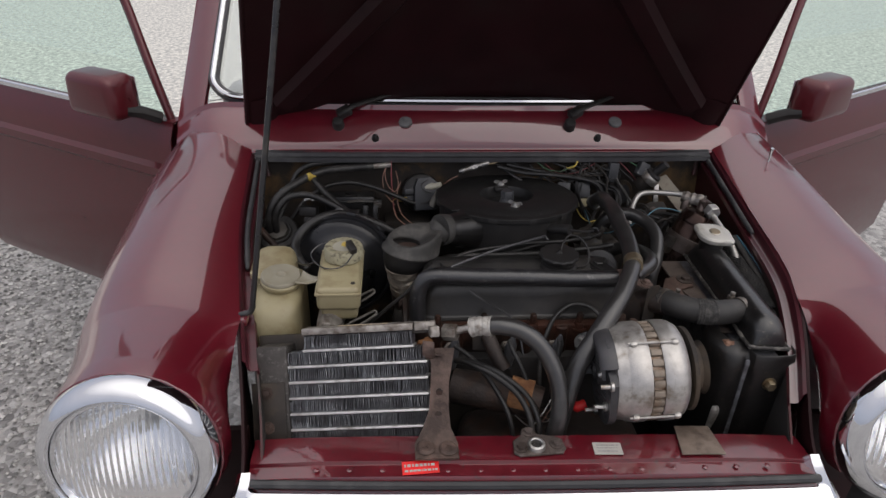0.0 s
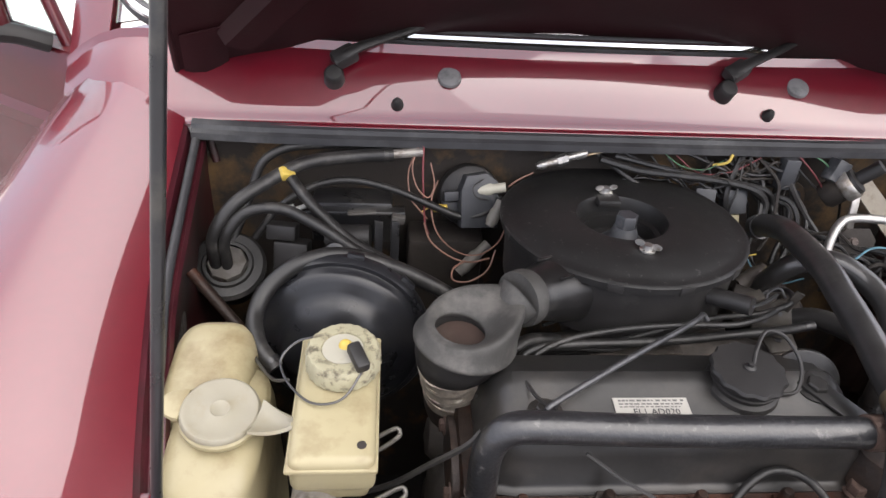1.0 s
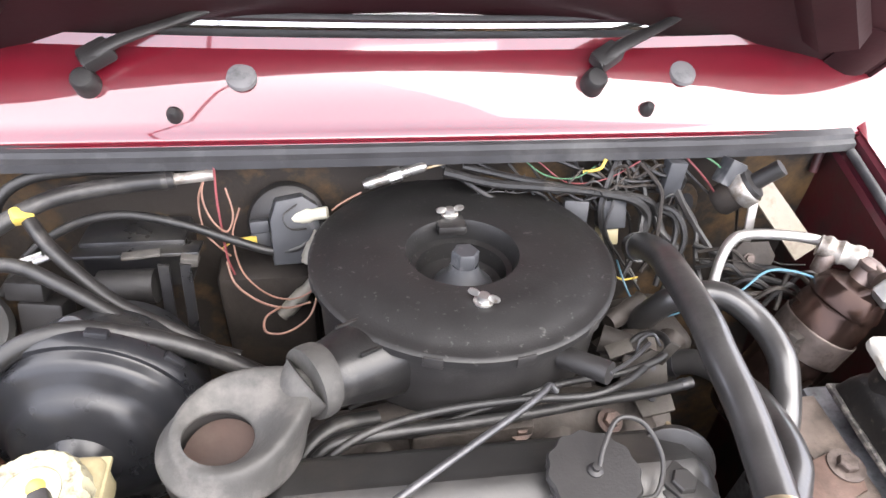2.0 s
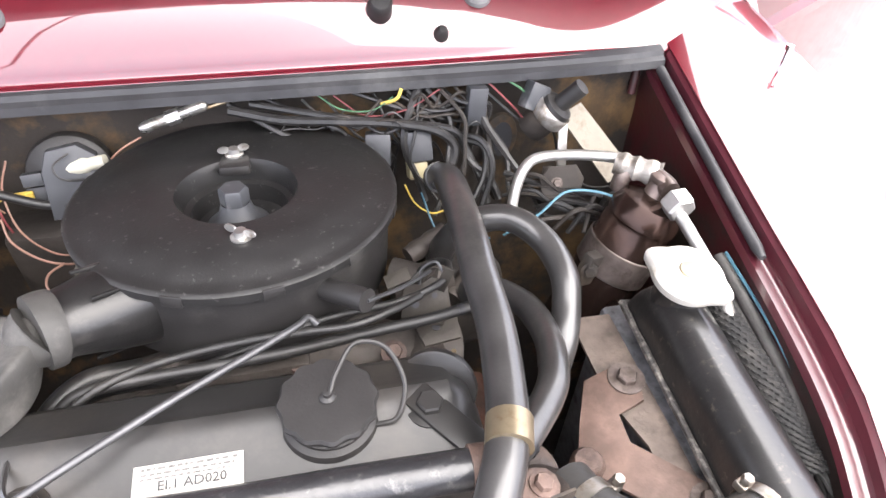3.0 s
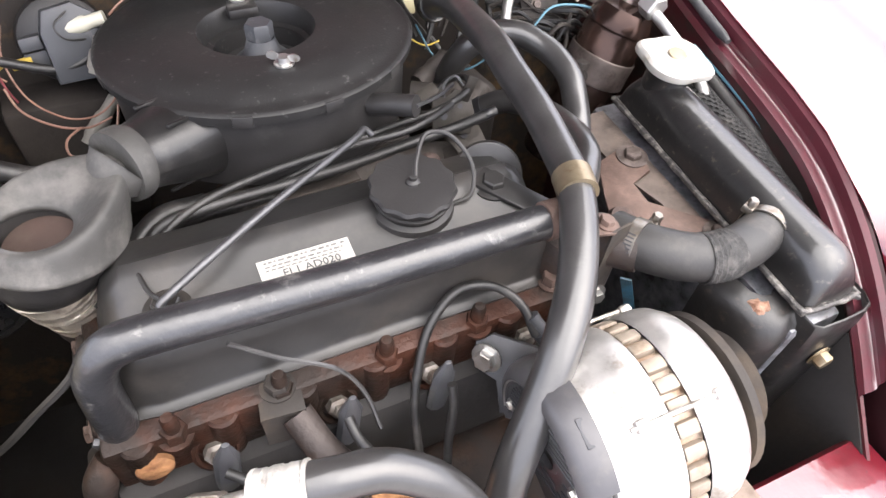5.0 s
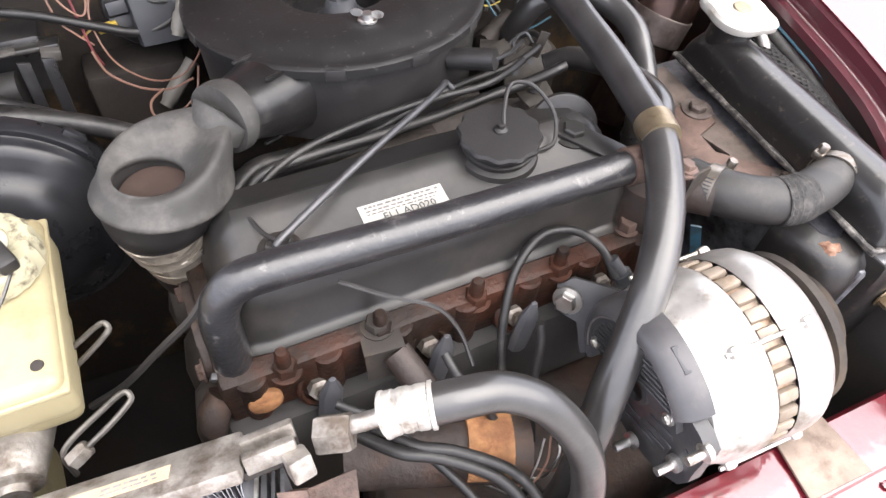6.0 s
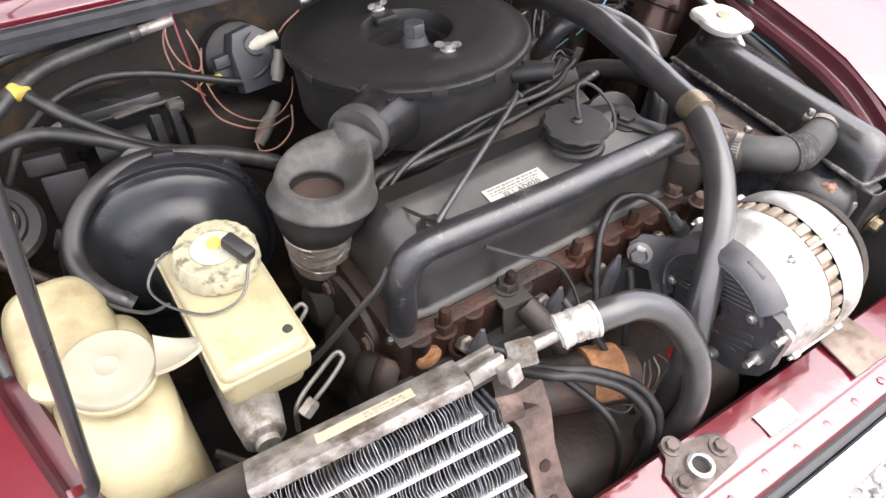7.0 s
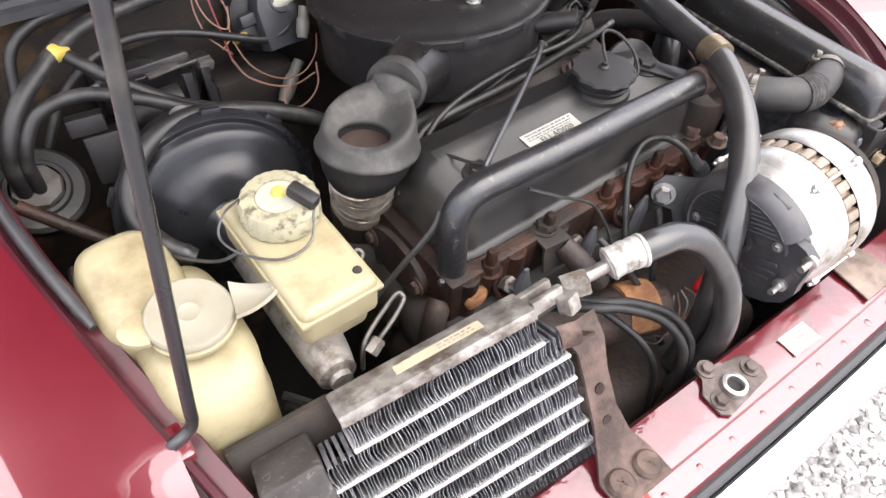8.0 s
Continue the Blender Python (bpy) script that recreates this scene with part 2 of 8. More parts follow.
DARK_FITTING = material("dark_fitting", (0.17, 0.13, 0.115), 0.38, 0.75, 0, 0.3, 50, 0.15, 200, (0.28, 0.24, 0.21), 0.25, 40)
HOSE_DULL = material("dusty_hose", (0.016, 0.0153, 0.015), 0.48, 0, 0.15, 0.3, 40, 0.1, 300, (0.062, 0.058, 0.054), 0.3, 22, coat_rough=0.3)
PLUG = material("pale_rubber", (0.17, 0.168, 0.17), 0.5, 0, 0, 0.15, 40, 0.1, 200, (0.10, 0.10, 0.10), 0.25, 60)
# ---- building helpers ----


LIGHT_STATOR = material("stator_iron", (0.42, 0.33, 0.26), 0.55, 0.3, 0, 0.2, 60, 0.2, 200, (0.25, 0.16, 0.10), 0.4, 40)
DARK_CHROME = material("tarnished_chrome", (0.42, 0.41, 0.39), 0.3, 0.85, 0, 0.25, 60, 0.1, 200, (0.14, 0.11, 0.08), 0.3, 60)
DIP = material("dull_rod", (0.10, 0.10, 0.105), 0.4, 0.6, 0, 0.2, 60)


def finish(bm, name, mat, smooth=38, double=True):
    bmesh.ops.recalc_face_normals(bm, faces=bm.faces)
    me = bpy.data.meshes.new(name)
    bm.to_mesh(me)
    bm.free()
    me.materials.append(mat)
    me.polygons.foreach_set("use_smooth", [True] * len(me.polygons))
    me.set_sharp_from_angle(angle=radians(smooth))
    return me


def thing(name, base, label, category, group="", kind=""):
    root = new(name)
    root.empty_display_size = 0.05
    root.matrix_world = Matrix.Translation(base)
    return tagged(root, label, category, group, kind)


def part(name, bm, mat, parent, label="", smooth=38):
    """One mesh under a thing or a part; the mesh is given in world places."""
    ob = new(name, finish(bm, name, mat, smooth))
    ob.parent = parent
    top = parent
    while top.parent:
        top = top.parent
    if parent.parent is None:
        ob.matrix_parent_inverse = Matrix.Translation(-top.location)
    if label:
        ob["label"] = label
    return ob


def solo(name, bm, mat, label, category, group="", kind="", smooth=38):
    return tagged(new(name, finish(bm, name, mat, smooth)), label, category, group, kind)


def frame_of(p, axis, up=(0, 0, 1)):
    """A matrix at p whose z runs along axis."""
    z = Vector(axis).normalized()
    u = Vector(up)
    if abs(z.dot(u.normalized())) > 0.98:
        u = Vector((0, 1, 0))
    x = u.cross(z).normalized()
    y = z.cross(x)
    m = Matrix((x, y, z)).transposed().to_4x4()
    m.translation = p
    return m


def lathe(bm, profile, m, seg=28, wave=None):
    """Turn a profile of (radius, height) about z, placed by m. wave(angle, radius) may shape it."""
    rings = []
    for r, h in profile:
        if r < 1e-6:
            rings.append([bm.verts.new(m @ Vector((0, 0, h)))])
            continue
        ring = []
        for k in range(seg):
            a = 2 * math.pi * k / seg
            rr = wave(a, r) if wave else r
            ring.append(bm.verts.new(m @ Vector((rr * math.cos(a), rr * math.sin(a), h))))
        rings.append(ring)
    for a, b in zip(rings, rings[1:]):
        if len(a) == 1 and len(b) == 1:
            continue
        for k in range(seg):
            j = (k + 1) % seg
            if len(a) == 1:
                bm.faces.new((a[0], b[k], b[j]))
            elif len(b) == 1:
                bm.faces.new((a[k], b[0], a[j]))
            else:
                bm.faces.new((a[k], b[k], b[j], a[j]))
    return bm


def spline(pts, per=6):
    """A smooth line through the points."""
    p = [Vector(q) for q in pts]
    if len(p) < 3:
        return p
    p = [2 * p[0] - p[1], *p, 2 * p[-1] - p[-2]]
    out = []
    for i in range(1, len(p) - 2):
        a, b, c, d = p[i - 1:i + 3]
        for k in range(per):
            t = k / per
            out.append(0.5 * (2 * b + (c - a) * t + (2 * a - 5 * b + 4 * c - d) * t * t + (3 * b - a - 3 * c + d) * t ** 3))
    out.append(p[-2])
    return out


def tube(bm, pts, r, seg=12, per=6, raw=False, flat=1.0, hollow=0.0):
    """A round tube along a smooth line; r may be a number or a function of 0..1."""
    line = [Vector(q) for q in pts] if raw else spline(pts, per)
    n = len(line)
    side = None
    rings = []
    for i, p in enumerate(line):
        d = (line[min(i + 1, n - 1)] - line[max(i - 1, 0)]).normalized()
        if side is None:
            side = d.cross(Vector((0, 0, 1)) if abs(d.z) < 0.9 else Vector((0, 1, 0))).normalized()
        side = (side - d * side.dot(d)).normalized()
        up = d.cross(side)
        rr = r(i / (n - 1)) if callable(r) else r
        rings.append([bm.verts.new(p + side * rr * math.cos(2 * math.pi * k / seg) + up * rr * flat * math.sin(2 * math.pi * k / seg)) for k in range(seg)])
    for a, b in zip(rings, rings[1:]):
        for k in range(seg):
            j = (k + 1) % seg
            bm.faces.new((a[k], a[j], b[j], b[k]))
    bm.faces.new(rings[0][::-1])
    bm.faces.new(rings[-1])
    return bm


def box(bm, size, m, bevel=0.0, seg=2, taper=None):
    """A bevelled box of full sizes, centred on m. taper: (x, y) scale of its top."""
    made = bmesh.ops.create_cube(bm, size=1.0)["verts"]
    for v in made:
        s = taper if taper and v.co.z > 0 else (1, 1)
        v.co = Vector((v.co.x * size[0] * s[0], v.co.y * size[1] * s[1], v.co.z * size[2]))
    if bevel:
        edges = {e for v in made for e in v.link_edges}
        made = list({v for f in bmesh.ops.bevel(bm, geom=list(edges), offset=bevel, segments=seg, affect="EDGES", profile=0.5)["faces"] for v in f.verts} | {v for v in made if v.is_valid})
    for v in made:
        v.co = m @ v.co
    return bm


def plate(bm, outline, m, thick, bevel=0.0):
    """A flat plate from an outline in m's xy plane, of that thickness up along z."""
    lo = [bm.verts.new(m @ Vector((x, y, 0))) for x, y in outline]
    hi = [bm.verts.new(m @ Vector((x, y, thick))) for x, y in outline]
    n = len(outline)
    bm.faces.new(lo[::-1])
    top = bm.faces.new(hi)
    for k in range(n):
        j = (k + 1) % n
        bm.faces.new((lo[k], lo[j], hi[j], hi[k]))
    if bevel:
        bmesh.ops.bevel(bm, geom=list(top.edges), offset=bevel, segments=2, affect="EDGES", profile=0.5)
    return bm


def ring_outline(rx, ry, n=24, cx=0.0, cy=0.0):
    return [(cx + rx * math.cos(2 * math.pi * k / n), cy + ry * math.sin(2 * math.pi * k / n)) for k in range(n)]


def sheet(bm, rows, thick=0.0, normal_sign=1.0):
    """A skin over rows of points, with thickness behind it."""
    grid = [[bm.verts.new(p) for p in row] for row in rows]
    for a, b in zip(grid, grid[1:]):
        for k in range(len(a) - 1):
            bm.faces.new((a[k], a[k + 1], b[k + 1], b[k]))
    if thick:
        bm.normal_update()
        back = [[bm.verts.new(v.co - v.normal * thick * normal_sign) for v in row] for row in grid]
        for a, b in zip(back, back[1:]):
            for k in range(len(a) - 1):
                bm.faces.new((a[k], b[k], b[k + 1], a[k + 1]))
        edge = [(grid[0], back[0]), (grid[-1], back[-1]), ([r[0] for r in grid], [r[0] for r in back]), ([r[-1] for r in grid], [r[-1] for r in back])]
        for front, rear in edge:
            for k in range(len(front) - 1):
                bm.faces.new((front[k], front[k + 1], rear[k + 1], rear[k]))
    return bm


def hexbolt(bm, p, axis, r=0.007, h=0.006, washer=0.0):
    m = frame_of(p, axis)
    if washer:
        lathe(bm, [(0, 0), (washer, 0), (washer, 0.0016), (0, 0.0016)], m, 18)
    lathe(bm, [(0, 0), (r, 0), (r, h * 0.85), (r * 0.88, h), (0, h)], m, 6)
    return bm


def blend(table, v):
    """Straight-line interpolation in rows of (v, a, b, ...)."""
    if v <= table[0][0]:
        return table[0][1:]
    for p, q in zip(table, table[1:]):
        if v <= q[0]:
            f = (v - p[0]) / (q[0] - p[0])
            return tuple(a + (b - a) * f for a, b in zip(p[1:], q[1:]))
    return table[-1][1:]


# ---- ground ----
bm = bmesh.new()
bmesh.ops.create_grid(bm, x_segments=8, y_segments=8, size=60)
GRAVEL = bpy.data.materials.new("gravel")
GRAVEL.use_nodes = True
gn, gl = GRAVEL.node_tree.nodes, GRAVEL.node_tree.links
g_tc = gn.new("ShaderNodeTexCoord")
g_v = gn.new("ShaderNodeTexVoronoi")
g_v.inputs["Scale"].default_value = 45
g_n = gn.new("ShaderNodeTexNoise")
g_n.inputs["Scale"].default_value, g_n.inputs["Detail"].default_value = 0.8, 4
g_r = gn.new("ShaderNodeValToRGB")
g_r.color_ramp.elements[0].color, g_r.color_ramp.elements[1].color = (0.24, 0.235, 0.23, 1), (0.72, 0.70, 0.68, 1)
g_m = gn.new("ShaderNodeMix")
g_m.data_type, g_m.blend_type = "RGBA", "MULTIPLY"
g_m.inputs["Factor"].default_value = 0.5
g_b = gn.new("ShaderNodeBump")
g_b.inputs["Strength"].default_value, g_b.inputs["Distance"].default_value = 0.9, 0.012
gl.new(g_tc.outputs["Object"], g_v.inputs["Vector"])
gl.new(g_tc.outputs["Object"], g_n.inputs["Vector"])
gl.new(g_v.outputs["Color"], g_r.inputs["Fac"])
gl.new(g_r.outputs["Color"], g_m.inputs["A"])
gl.new(g_n.outputs["Fac"], g_m.inputs["B"])
gl.new(g_m.outputs["Result"], gn["Principled BSDF"].inputs["Base Color"])
gl.new(g_v.outputs["Distance"], g_b.inputs["Height"])
g_b.invert = True
gl.new(g_b.outputs["Normal"], gn["Principled BSDF"].inputs["Normal"])
gn["Principled BSDF"].inputs["Roughness"].default_value = 0.9
solo("ground", bm, GRAVEL, "pale grey gravel ground around the car", "gravel", kind="structure")

# ---- the car's body ----
car = thing("car", (0, 0.8, 0), "small maroon car with raised bonnet and open doors", "car")

# inner edge of a wing: y, x, z
EDGE = [(-0.03, 0.392, 0.70), (0.03, 0.397, 0.757), (0.11, 0.412, 0.802), (0.25, 0.441, 0.838), (0.40, 0.467, 0.868), (0.62, 0.480, 0.912), (0.80, 0.50, 0.93)]
# how far the crown of a wing stands over its inner edge: y, height
CROWN = [(0.18, 0.030), (0.30, 0.027), (0.42, 0.023), (0.62, 0.015), (0.80, 0.018)]
EDGE_FAR = [(-0.03, 0.392, 0.70), (0.03, 0.399, 0.760), (0.11, 0.424, 0.816), (0.20, 0.448, 0.850), (0.25, 0.458, 0.857), (0.30, 0.465, 0.861), (0.40, 0.473, 0.871), (0.62, 0.480, 0.912), (0.80, 0.50, 0.93)]
CROWN_FAR = [(0.18, 0.024), (0.30, 0.023), (0.42, 0.021), (0.62, 0.014), (0.80, 0.018)]
SHOULDER = 0.125
LAMP = Vector((0.535, -0.015, 0.752))
LAMP_AXIS = Vector((0.02, -0.985, 0.17)).normalized()


def edge_at(y, s):
    """The inner edge of the wing on side s: x, z."""
    table = EDGE_FAR if s > 0 else EDGE
    near = [blend(table, y + 0.012 * k) for k in (-3, -2, -1, 0, 1, 2, 3)]
    return sum(p[0] for p in near) / 7, sum(p[1] for p in near) / 7


def wing_section(y, s, n=18):
    """Points from the inner edge over the crown down the outer side at one y."""
    xi, zi = edge_at(y, s)
    out = 0.675 + 0.02 * math.sin(math.pi * min(1, max(0, (y - 0.0) / 0.8)))
    rise = blend(CROWN_FAR if s > 0 else CROWN, y)[0]
    pts = []
    for k in range(n + 1):
        u = k / n
        if u < 0.55:
            f = u / 0.55
            x = xi + (out - SHOULDER - xi) * f
            z = zi + rise * math.sin(f * math.pi / 2)
        else:
            f = (u - 0.55) / 0.45
            x = out - SHOULDER + SHOULDER * math.sin(min(1, f * 2.2) * math.pi / 2)
            z = zi + rise - ((0.10 + rise) * (1 - math.cos(min(1, f * 2.2) * math.pi / 2)) + max(0, f - 0.4545) * 0.62)
        pts.append(Vector((x, y, z)))
    return [Vector((s * p.x, p.y, p.z)) for p in pts]


def lamp_section(s, r, back, n=18):
    """The rim round a headlamp, from the inner edge over the top to the outer bottom."""
    m = frame_of(LAMP - LAMP_AXIS * back, LAMP_AXIS)
    pts = []
    for k in range(n + 1):
        a = radians(-38 + 256 * k / n)
        side = m @ Vector((-r * math.cos(a), r * math.sin(a), 0))
        if m.to_3x3().col[0].x > 0:
            side = m @ Vector((-r * math.cos(a), r * math.sin(a), 0))
        pts.append(Vector((s * side.x, side.y, side.z)))
    return pts


for s, word in ((-1, "near"), (1, "far")):
    bm = bmesh.new()
    rows = [wing_section(0.86 - 0.68 * k / 13, s) for k in range(14)]
    last, lamp = rows[-1], lamp_section(s, 0.118, 0.03)
    tip = lamp_section(s, 0.114, 0.005)
    for k in range(1, 17):
        f = k / 16
        row = []
        for a, b in zip(last, lamp):
            q = a.lerp(b, f)
            q.z = a.z + (b.z - a.z) * (f * 0.35 + 0.65 * f * f)
            row.append(q)
        rows.append(row)
    rows.append(tip)
    sheet(bm, rows, 0.003, s)
    wing = part("wing", bm, PAINT, car, "glossy maroon front wing")
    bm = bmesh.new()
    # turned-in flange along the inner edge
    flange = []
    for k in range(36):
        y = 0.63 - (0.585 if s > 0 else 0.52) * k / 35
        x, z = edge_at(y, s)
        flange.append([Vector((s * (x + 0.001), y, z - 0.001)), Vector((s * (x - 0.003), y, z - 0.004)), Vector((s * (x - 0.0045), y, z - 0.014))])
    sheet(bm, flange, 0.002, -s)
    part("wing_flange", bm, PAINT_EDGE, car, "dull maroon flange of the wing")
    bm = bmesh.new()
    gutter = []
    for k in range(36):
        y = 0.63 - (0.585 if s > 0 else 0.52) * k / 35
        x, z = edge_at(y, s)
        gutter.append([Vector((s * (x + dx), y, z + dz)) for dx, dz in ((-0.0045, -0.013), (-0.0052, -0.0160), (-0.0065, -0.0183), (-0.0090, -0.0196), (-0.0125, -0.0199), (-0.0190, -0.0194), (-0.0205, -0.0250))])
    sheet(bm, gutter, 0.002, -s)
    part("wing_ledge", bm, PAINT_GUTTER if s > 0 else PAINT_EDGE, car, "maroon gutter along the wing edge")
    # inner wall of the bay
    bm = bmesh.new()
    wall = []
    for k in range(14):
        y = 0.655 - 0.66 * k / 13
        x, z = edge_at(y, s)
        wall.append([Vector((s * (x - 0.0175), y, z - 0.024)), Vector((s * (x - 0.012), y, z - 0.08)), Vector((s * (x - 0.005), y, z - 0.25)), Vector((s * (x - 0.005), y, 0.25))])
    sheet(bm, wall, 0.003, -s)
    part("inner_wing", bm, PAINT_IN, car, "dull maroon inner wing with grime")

    # the lamp panel is darkened with the same shaded maroon
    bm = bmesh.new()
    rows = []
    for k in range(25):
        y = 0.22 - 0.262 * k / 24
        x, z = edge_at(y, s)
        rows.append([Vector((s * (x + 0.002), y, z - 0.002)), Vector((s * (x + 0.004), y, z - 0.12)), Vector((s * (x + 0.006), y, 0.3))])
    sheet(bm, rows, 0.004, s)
    part("lamp_panel", bm, PAINT_SHADED, car)
    # added dark box hides the ground through the gap behind the lamp
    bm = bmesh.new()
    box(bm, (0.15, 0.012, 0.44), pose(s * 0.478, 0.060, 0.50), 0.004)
    part("gap_filler", bm, PAINT_SHADED, car)

    # added near-black sheet: shade of the bay's front corner put into colour
    bm = bmesh.new()
    rows = []
    for k in range(6):
        y = 0.115 - 0.105 * k / 5
        x, z = edge_at(y, s)
        rows.append([Vector((s * (x - 0.021), y, z - 0.030)), Vector((s * (x - 0.024), y, z - 0.12)), Vector((s * (x - 0.024), y, 0.3))])
    sheet(bm, rows, 0.002, s)
    part("bay_shade_sheet", bm, DARK, car, "near-black sheet with the bay corner's shade in its colour")

    # headlamp
    m = frame_of(Vector((s * LAMP.x, LAMP.y, LAMP.z)), Vector((s * LAMP_AXIS.x, LAMP_AXIS.y, LAMP_AXIS.z)))
    bm = bmesh.new()
    lathe(bm, [(0.114, -0.008), (0.1155, 0.004), (0.112, 0.016), (0.103, 0.026), (0.095, 0.028), (0.0925, 0.024), (0.0925, 0.010)], m, 64)
    lamp_ring = part("headlight", bm, CHROME, car, "round headlight with chrome rim and fluted glass")
    bm = bmesh.new()
    lathe(bm, [(0.0915, 0.014), (0.0915, 0.022), (0.0895, 0.024), (0.086, 0.020), (0.086, 0.014)], m, 64)
    part("inner_rim", bm, CHROME, lamp_ring)
    bm = bmesh.new()
    lathe(bm, [(0.086, 0.012), (0.07, -0.02), (0.045, -0.05), (0.018, -0.066), (0, -0.066)], m, 48)
    part("reflector", bm, CHROME, lamp_ring, "mirror reflector bowl")
    bm = bmesh.new()
    lathe(bm, [(0.012, -0.062), (0.012, -0.03), (0.008, -0.026), (0, -0.026)], m, 16)
    part("bulb", bm, ALLOY, lamp_ring)
    bm = bmesh.new()
    # fluted lens: waves across the pane
    n = 72
    grid = {}
    for i in range(-n, n + 1):
        for j in range(-10, 11):
            x, y = i / n, j / 10
            q = math.sqrt(max(0, 1 - 0))
            dx = x * math.sqrt(max(0, 1 - y * y / 2)) * 0.087
            dy = y * math.sqrt(max(0, 1 - x * x / 2)) * 0.087
            rr = (dx * dx + dy * dy) / 0.087 ** 2
            h = 0.018 + 0.014 * (1 - rr) + 0.0007 * math.cos(dx * 2 * math.pi / 0.0085)
            grid[i, j] = bm.verts.new(m @ Vector((dx, dy, h)))
    for i in range(-n, n):
        for j in range(-10, 10):
            bm.faces.new((grid[i, j], grid[i + 1, j], grid[i + 1, j + 1], grid[i, j + 1]))
    lens = part("lens", bm, LAMP_GLASS, lamp_ring, "clear fluted headlight glass", 80)
    lens.visible_shadow = False

# scuttle panel
SCUTTLE = [(0, 0.632, 0.921), (0.1, 0.6345, 0.930), (0.28, 0.6409, 0.9415), (0.44, 0.6473, 0.9524), (0.58, 0.6538, 0.9625), (0.72, 0.6607, 0.9715), (0.86, 0.6690, 0.9795), (1.0, 0.6800, 0.9860)]


def scuttle_point(x, v):
    """The scuttle's curved skin: steep at its front edge, easing towards the screen."""
    q = abs(x) / 0.64
    y, z = blend(SCUTTLE, v)
    return Vector((x, y + 0.05 * q ** 6 * (1 - v) + 0.080 * q * q * v, z - 0.0165 * q * q * v - 0.03 * q ** 8 * (1 - v) - 4.0 * max(0, abs(x) - 0.55) ** 2))


bm = bmesh.new()
rows = []
xs = [-0.66 + 1.32 * k / 48 for k in range(49)]
for dy, dz in ((0.004, -0.020), (-0.003, -0.014), (-0.0075, -0.009), (-0.0085, -0.006), (-0.0070, -0.0035), (-0.0040, -0.0030), (-0.0015, -0.0022)):
    rows.append([scuttle_point(x, 0) + Vector((0, dy, dz)) for x in xs])
for v in (0, 0.05, 0.1, 0.19, 0.28, 0.36, 0.44, 0.51, 0.58, 0.65, 0.72, 0.79, 0.86, 0.93, 1.0):
    rows.append([scuttle_point(x, v) for x in xs])
rows.append([scuttle_point(x, 1) + Vector((0, 0.004, 0.010)) for x in xs])
sheet(bm, rows, 0.003, 1)
part("scuttle_panel", bm, PAINT, car, "glossy maroon scuttle below the windscreen")

# windscreen, its rubber and chrome
def screen_point(x, h):
    q = abs(x) / 0.60
    b = scuttle_point(x, 1)
    lean = 0.62
    w = 1 - 0.10 * h
    return Vector((x * w, b.y + 0.052 + h * 0.46 * lean, b.z + 0.005 + h * 0.40))


bm = bmesh.new()
xs = [-0.60 + 1.2 * k / 24 for k in range(25)]
sheet(bm, [[screen_point(x, h) for x in xs] for h in (0, 0.25, 0.5, 0.75, 1.0)], 0.004, 1)
pane = part("windscreen", bm, SCREEN, car, "pale windscreen reflecting the sky", 60)
pane.visible_shadow = False
ring = [screen_point(-0.50 + 1.0 * k / 16, 0.0) for k in range(17)]
ring += [screen_point(0.515 + 0.077 * math.sin(radians(a)), 0.13 * (1 - math.cos(radians(a)))) for a in (15, 30, 45, 60, 75, 90)]
ring += [screen_point(0.592, h) for h in (0.3, 0.5, 0.7, 0.85)]
ring += [screen_point(0.53 + 0.06 * math.cos(radians(a)), 0.9 + 0.1 * math.sin(radians(a))) for a in (0, 30, 60, 90)]
ring += [screen_point(-x, h) for x, h in ((-0.4, 1.0), (-0.2, 1.0), (0, 1.0), (0.2, 1.0), (0.4, 1.0))]
ring += [screen_point(-0.53 - 0.06 * math.sin(radians(a)), 0.9 + 0.1 * math.cos(radians(a))) for a in (0, 30, 60, 90)]
ring += [screen_point(-0.592, h) for h in (0.85, 0.7, 0.5, 0.3)]
ring += [screen_point(-0.515 - 0.077 * math.cos(radians(a)), 0.13 * (1 - math.sin(radians(a)))) for a in (0, 15, 30, 45, 60, 75)]
ring.append(ring[0])
off = Vector((0, -0.006, 0.002))
bm = bmesh.new()
tube(bm, [p + off + Vector((0, 0, -0.004)) for p in ring], 0.012, 10, 3)
part("screen_rubber", bm, SCREEN_RUBBER, car, "grey-black rubber windscreen surround")
bm = bmesh.new()
tube(bm, [p + off + Vector((0, -0.010, 0.002)) for p in ring], 0.0055, 8, 3)
part("screen_trim", bm, CHROME, car, "chrome strip round the windscreen")

# pillars, roof edge and cabin shell behind the screen
for s in (-1, 1):
    bm = bmesh.new()
    rows = []
    for k in range(7):
        h = -0.14 + 1.16 * k / 6
        a = screen_point(s * 0.605, max(h, -0.14))
        rows.append([a + Vector((0, -0.004, 0)), a + Vector((s * 0.03, 0.004, 0)), a + Vector((s * 0.058, 0.035, 0)), a + Vector((s * 0.055, 0.07, 0)), a + Vector((s * 0.01, 0.075, 0))])
    sheet(bm, rows, 0.003, -s)
    part("windscreen_pillar", bm, PAINT, car)
bm = bmesh.new()
a, b = screen_point(-0.63, 1.0), screen_point(0.63, 1.0)
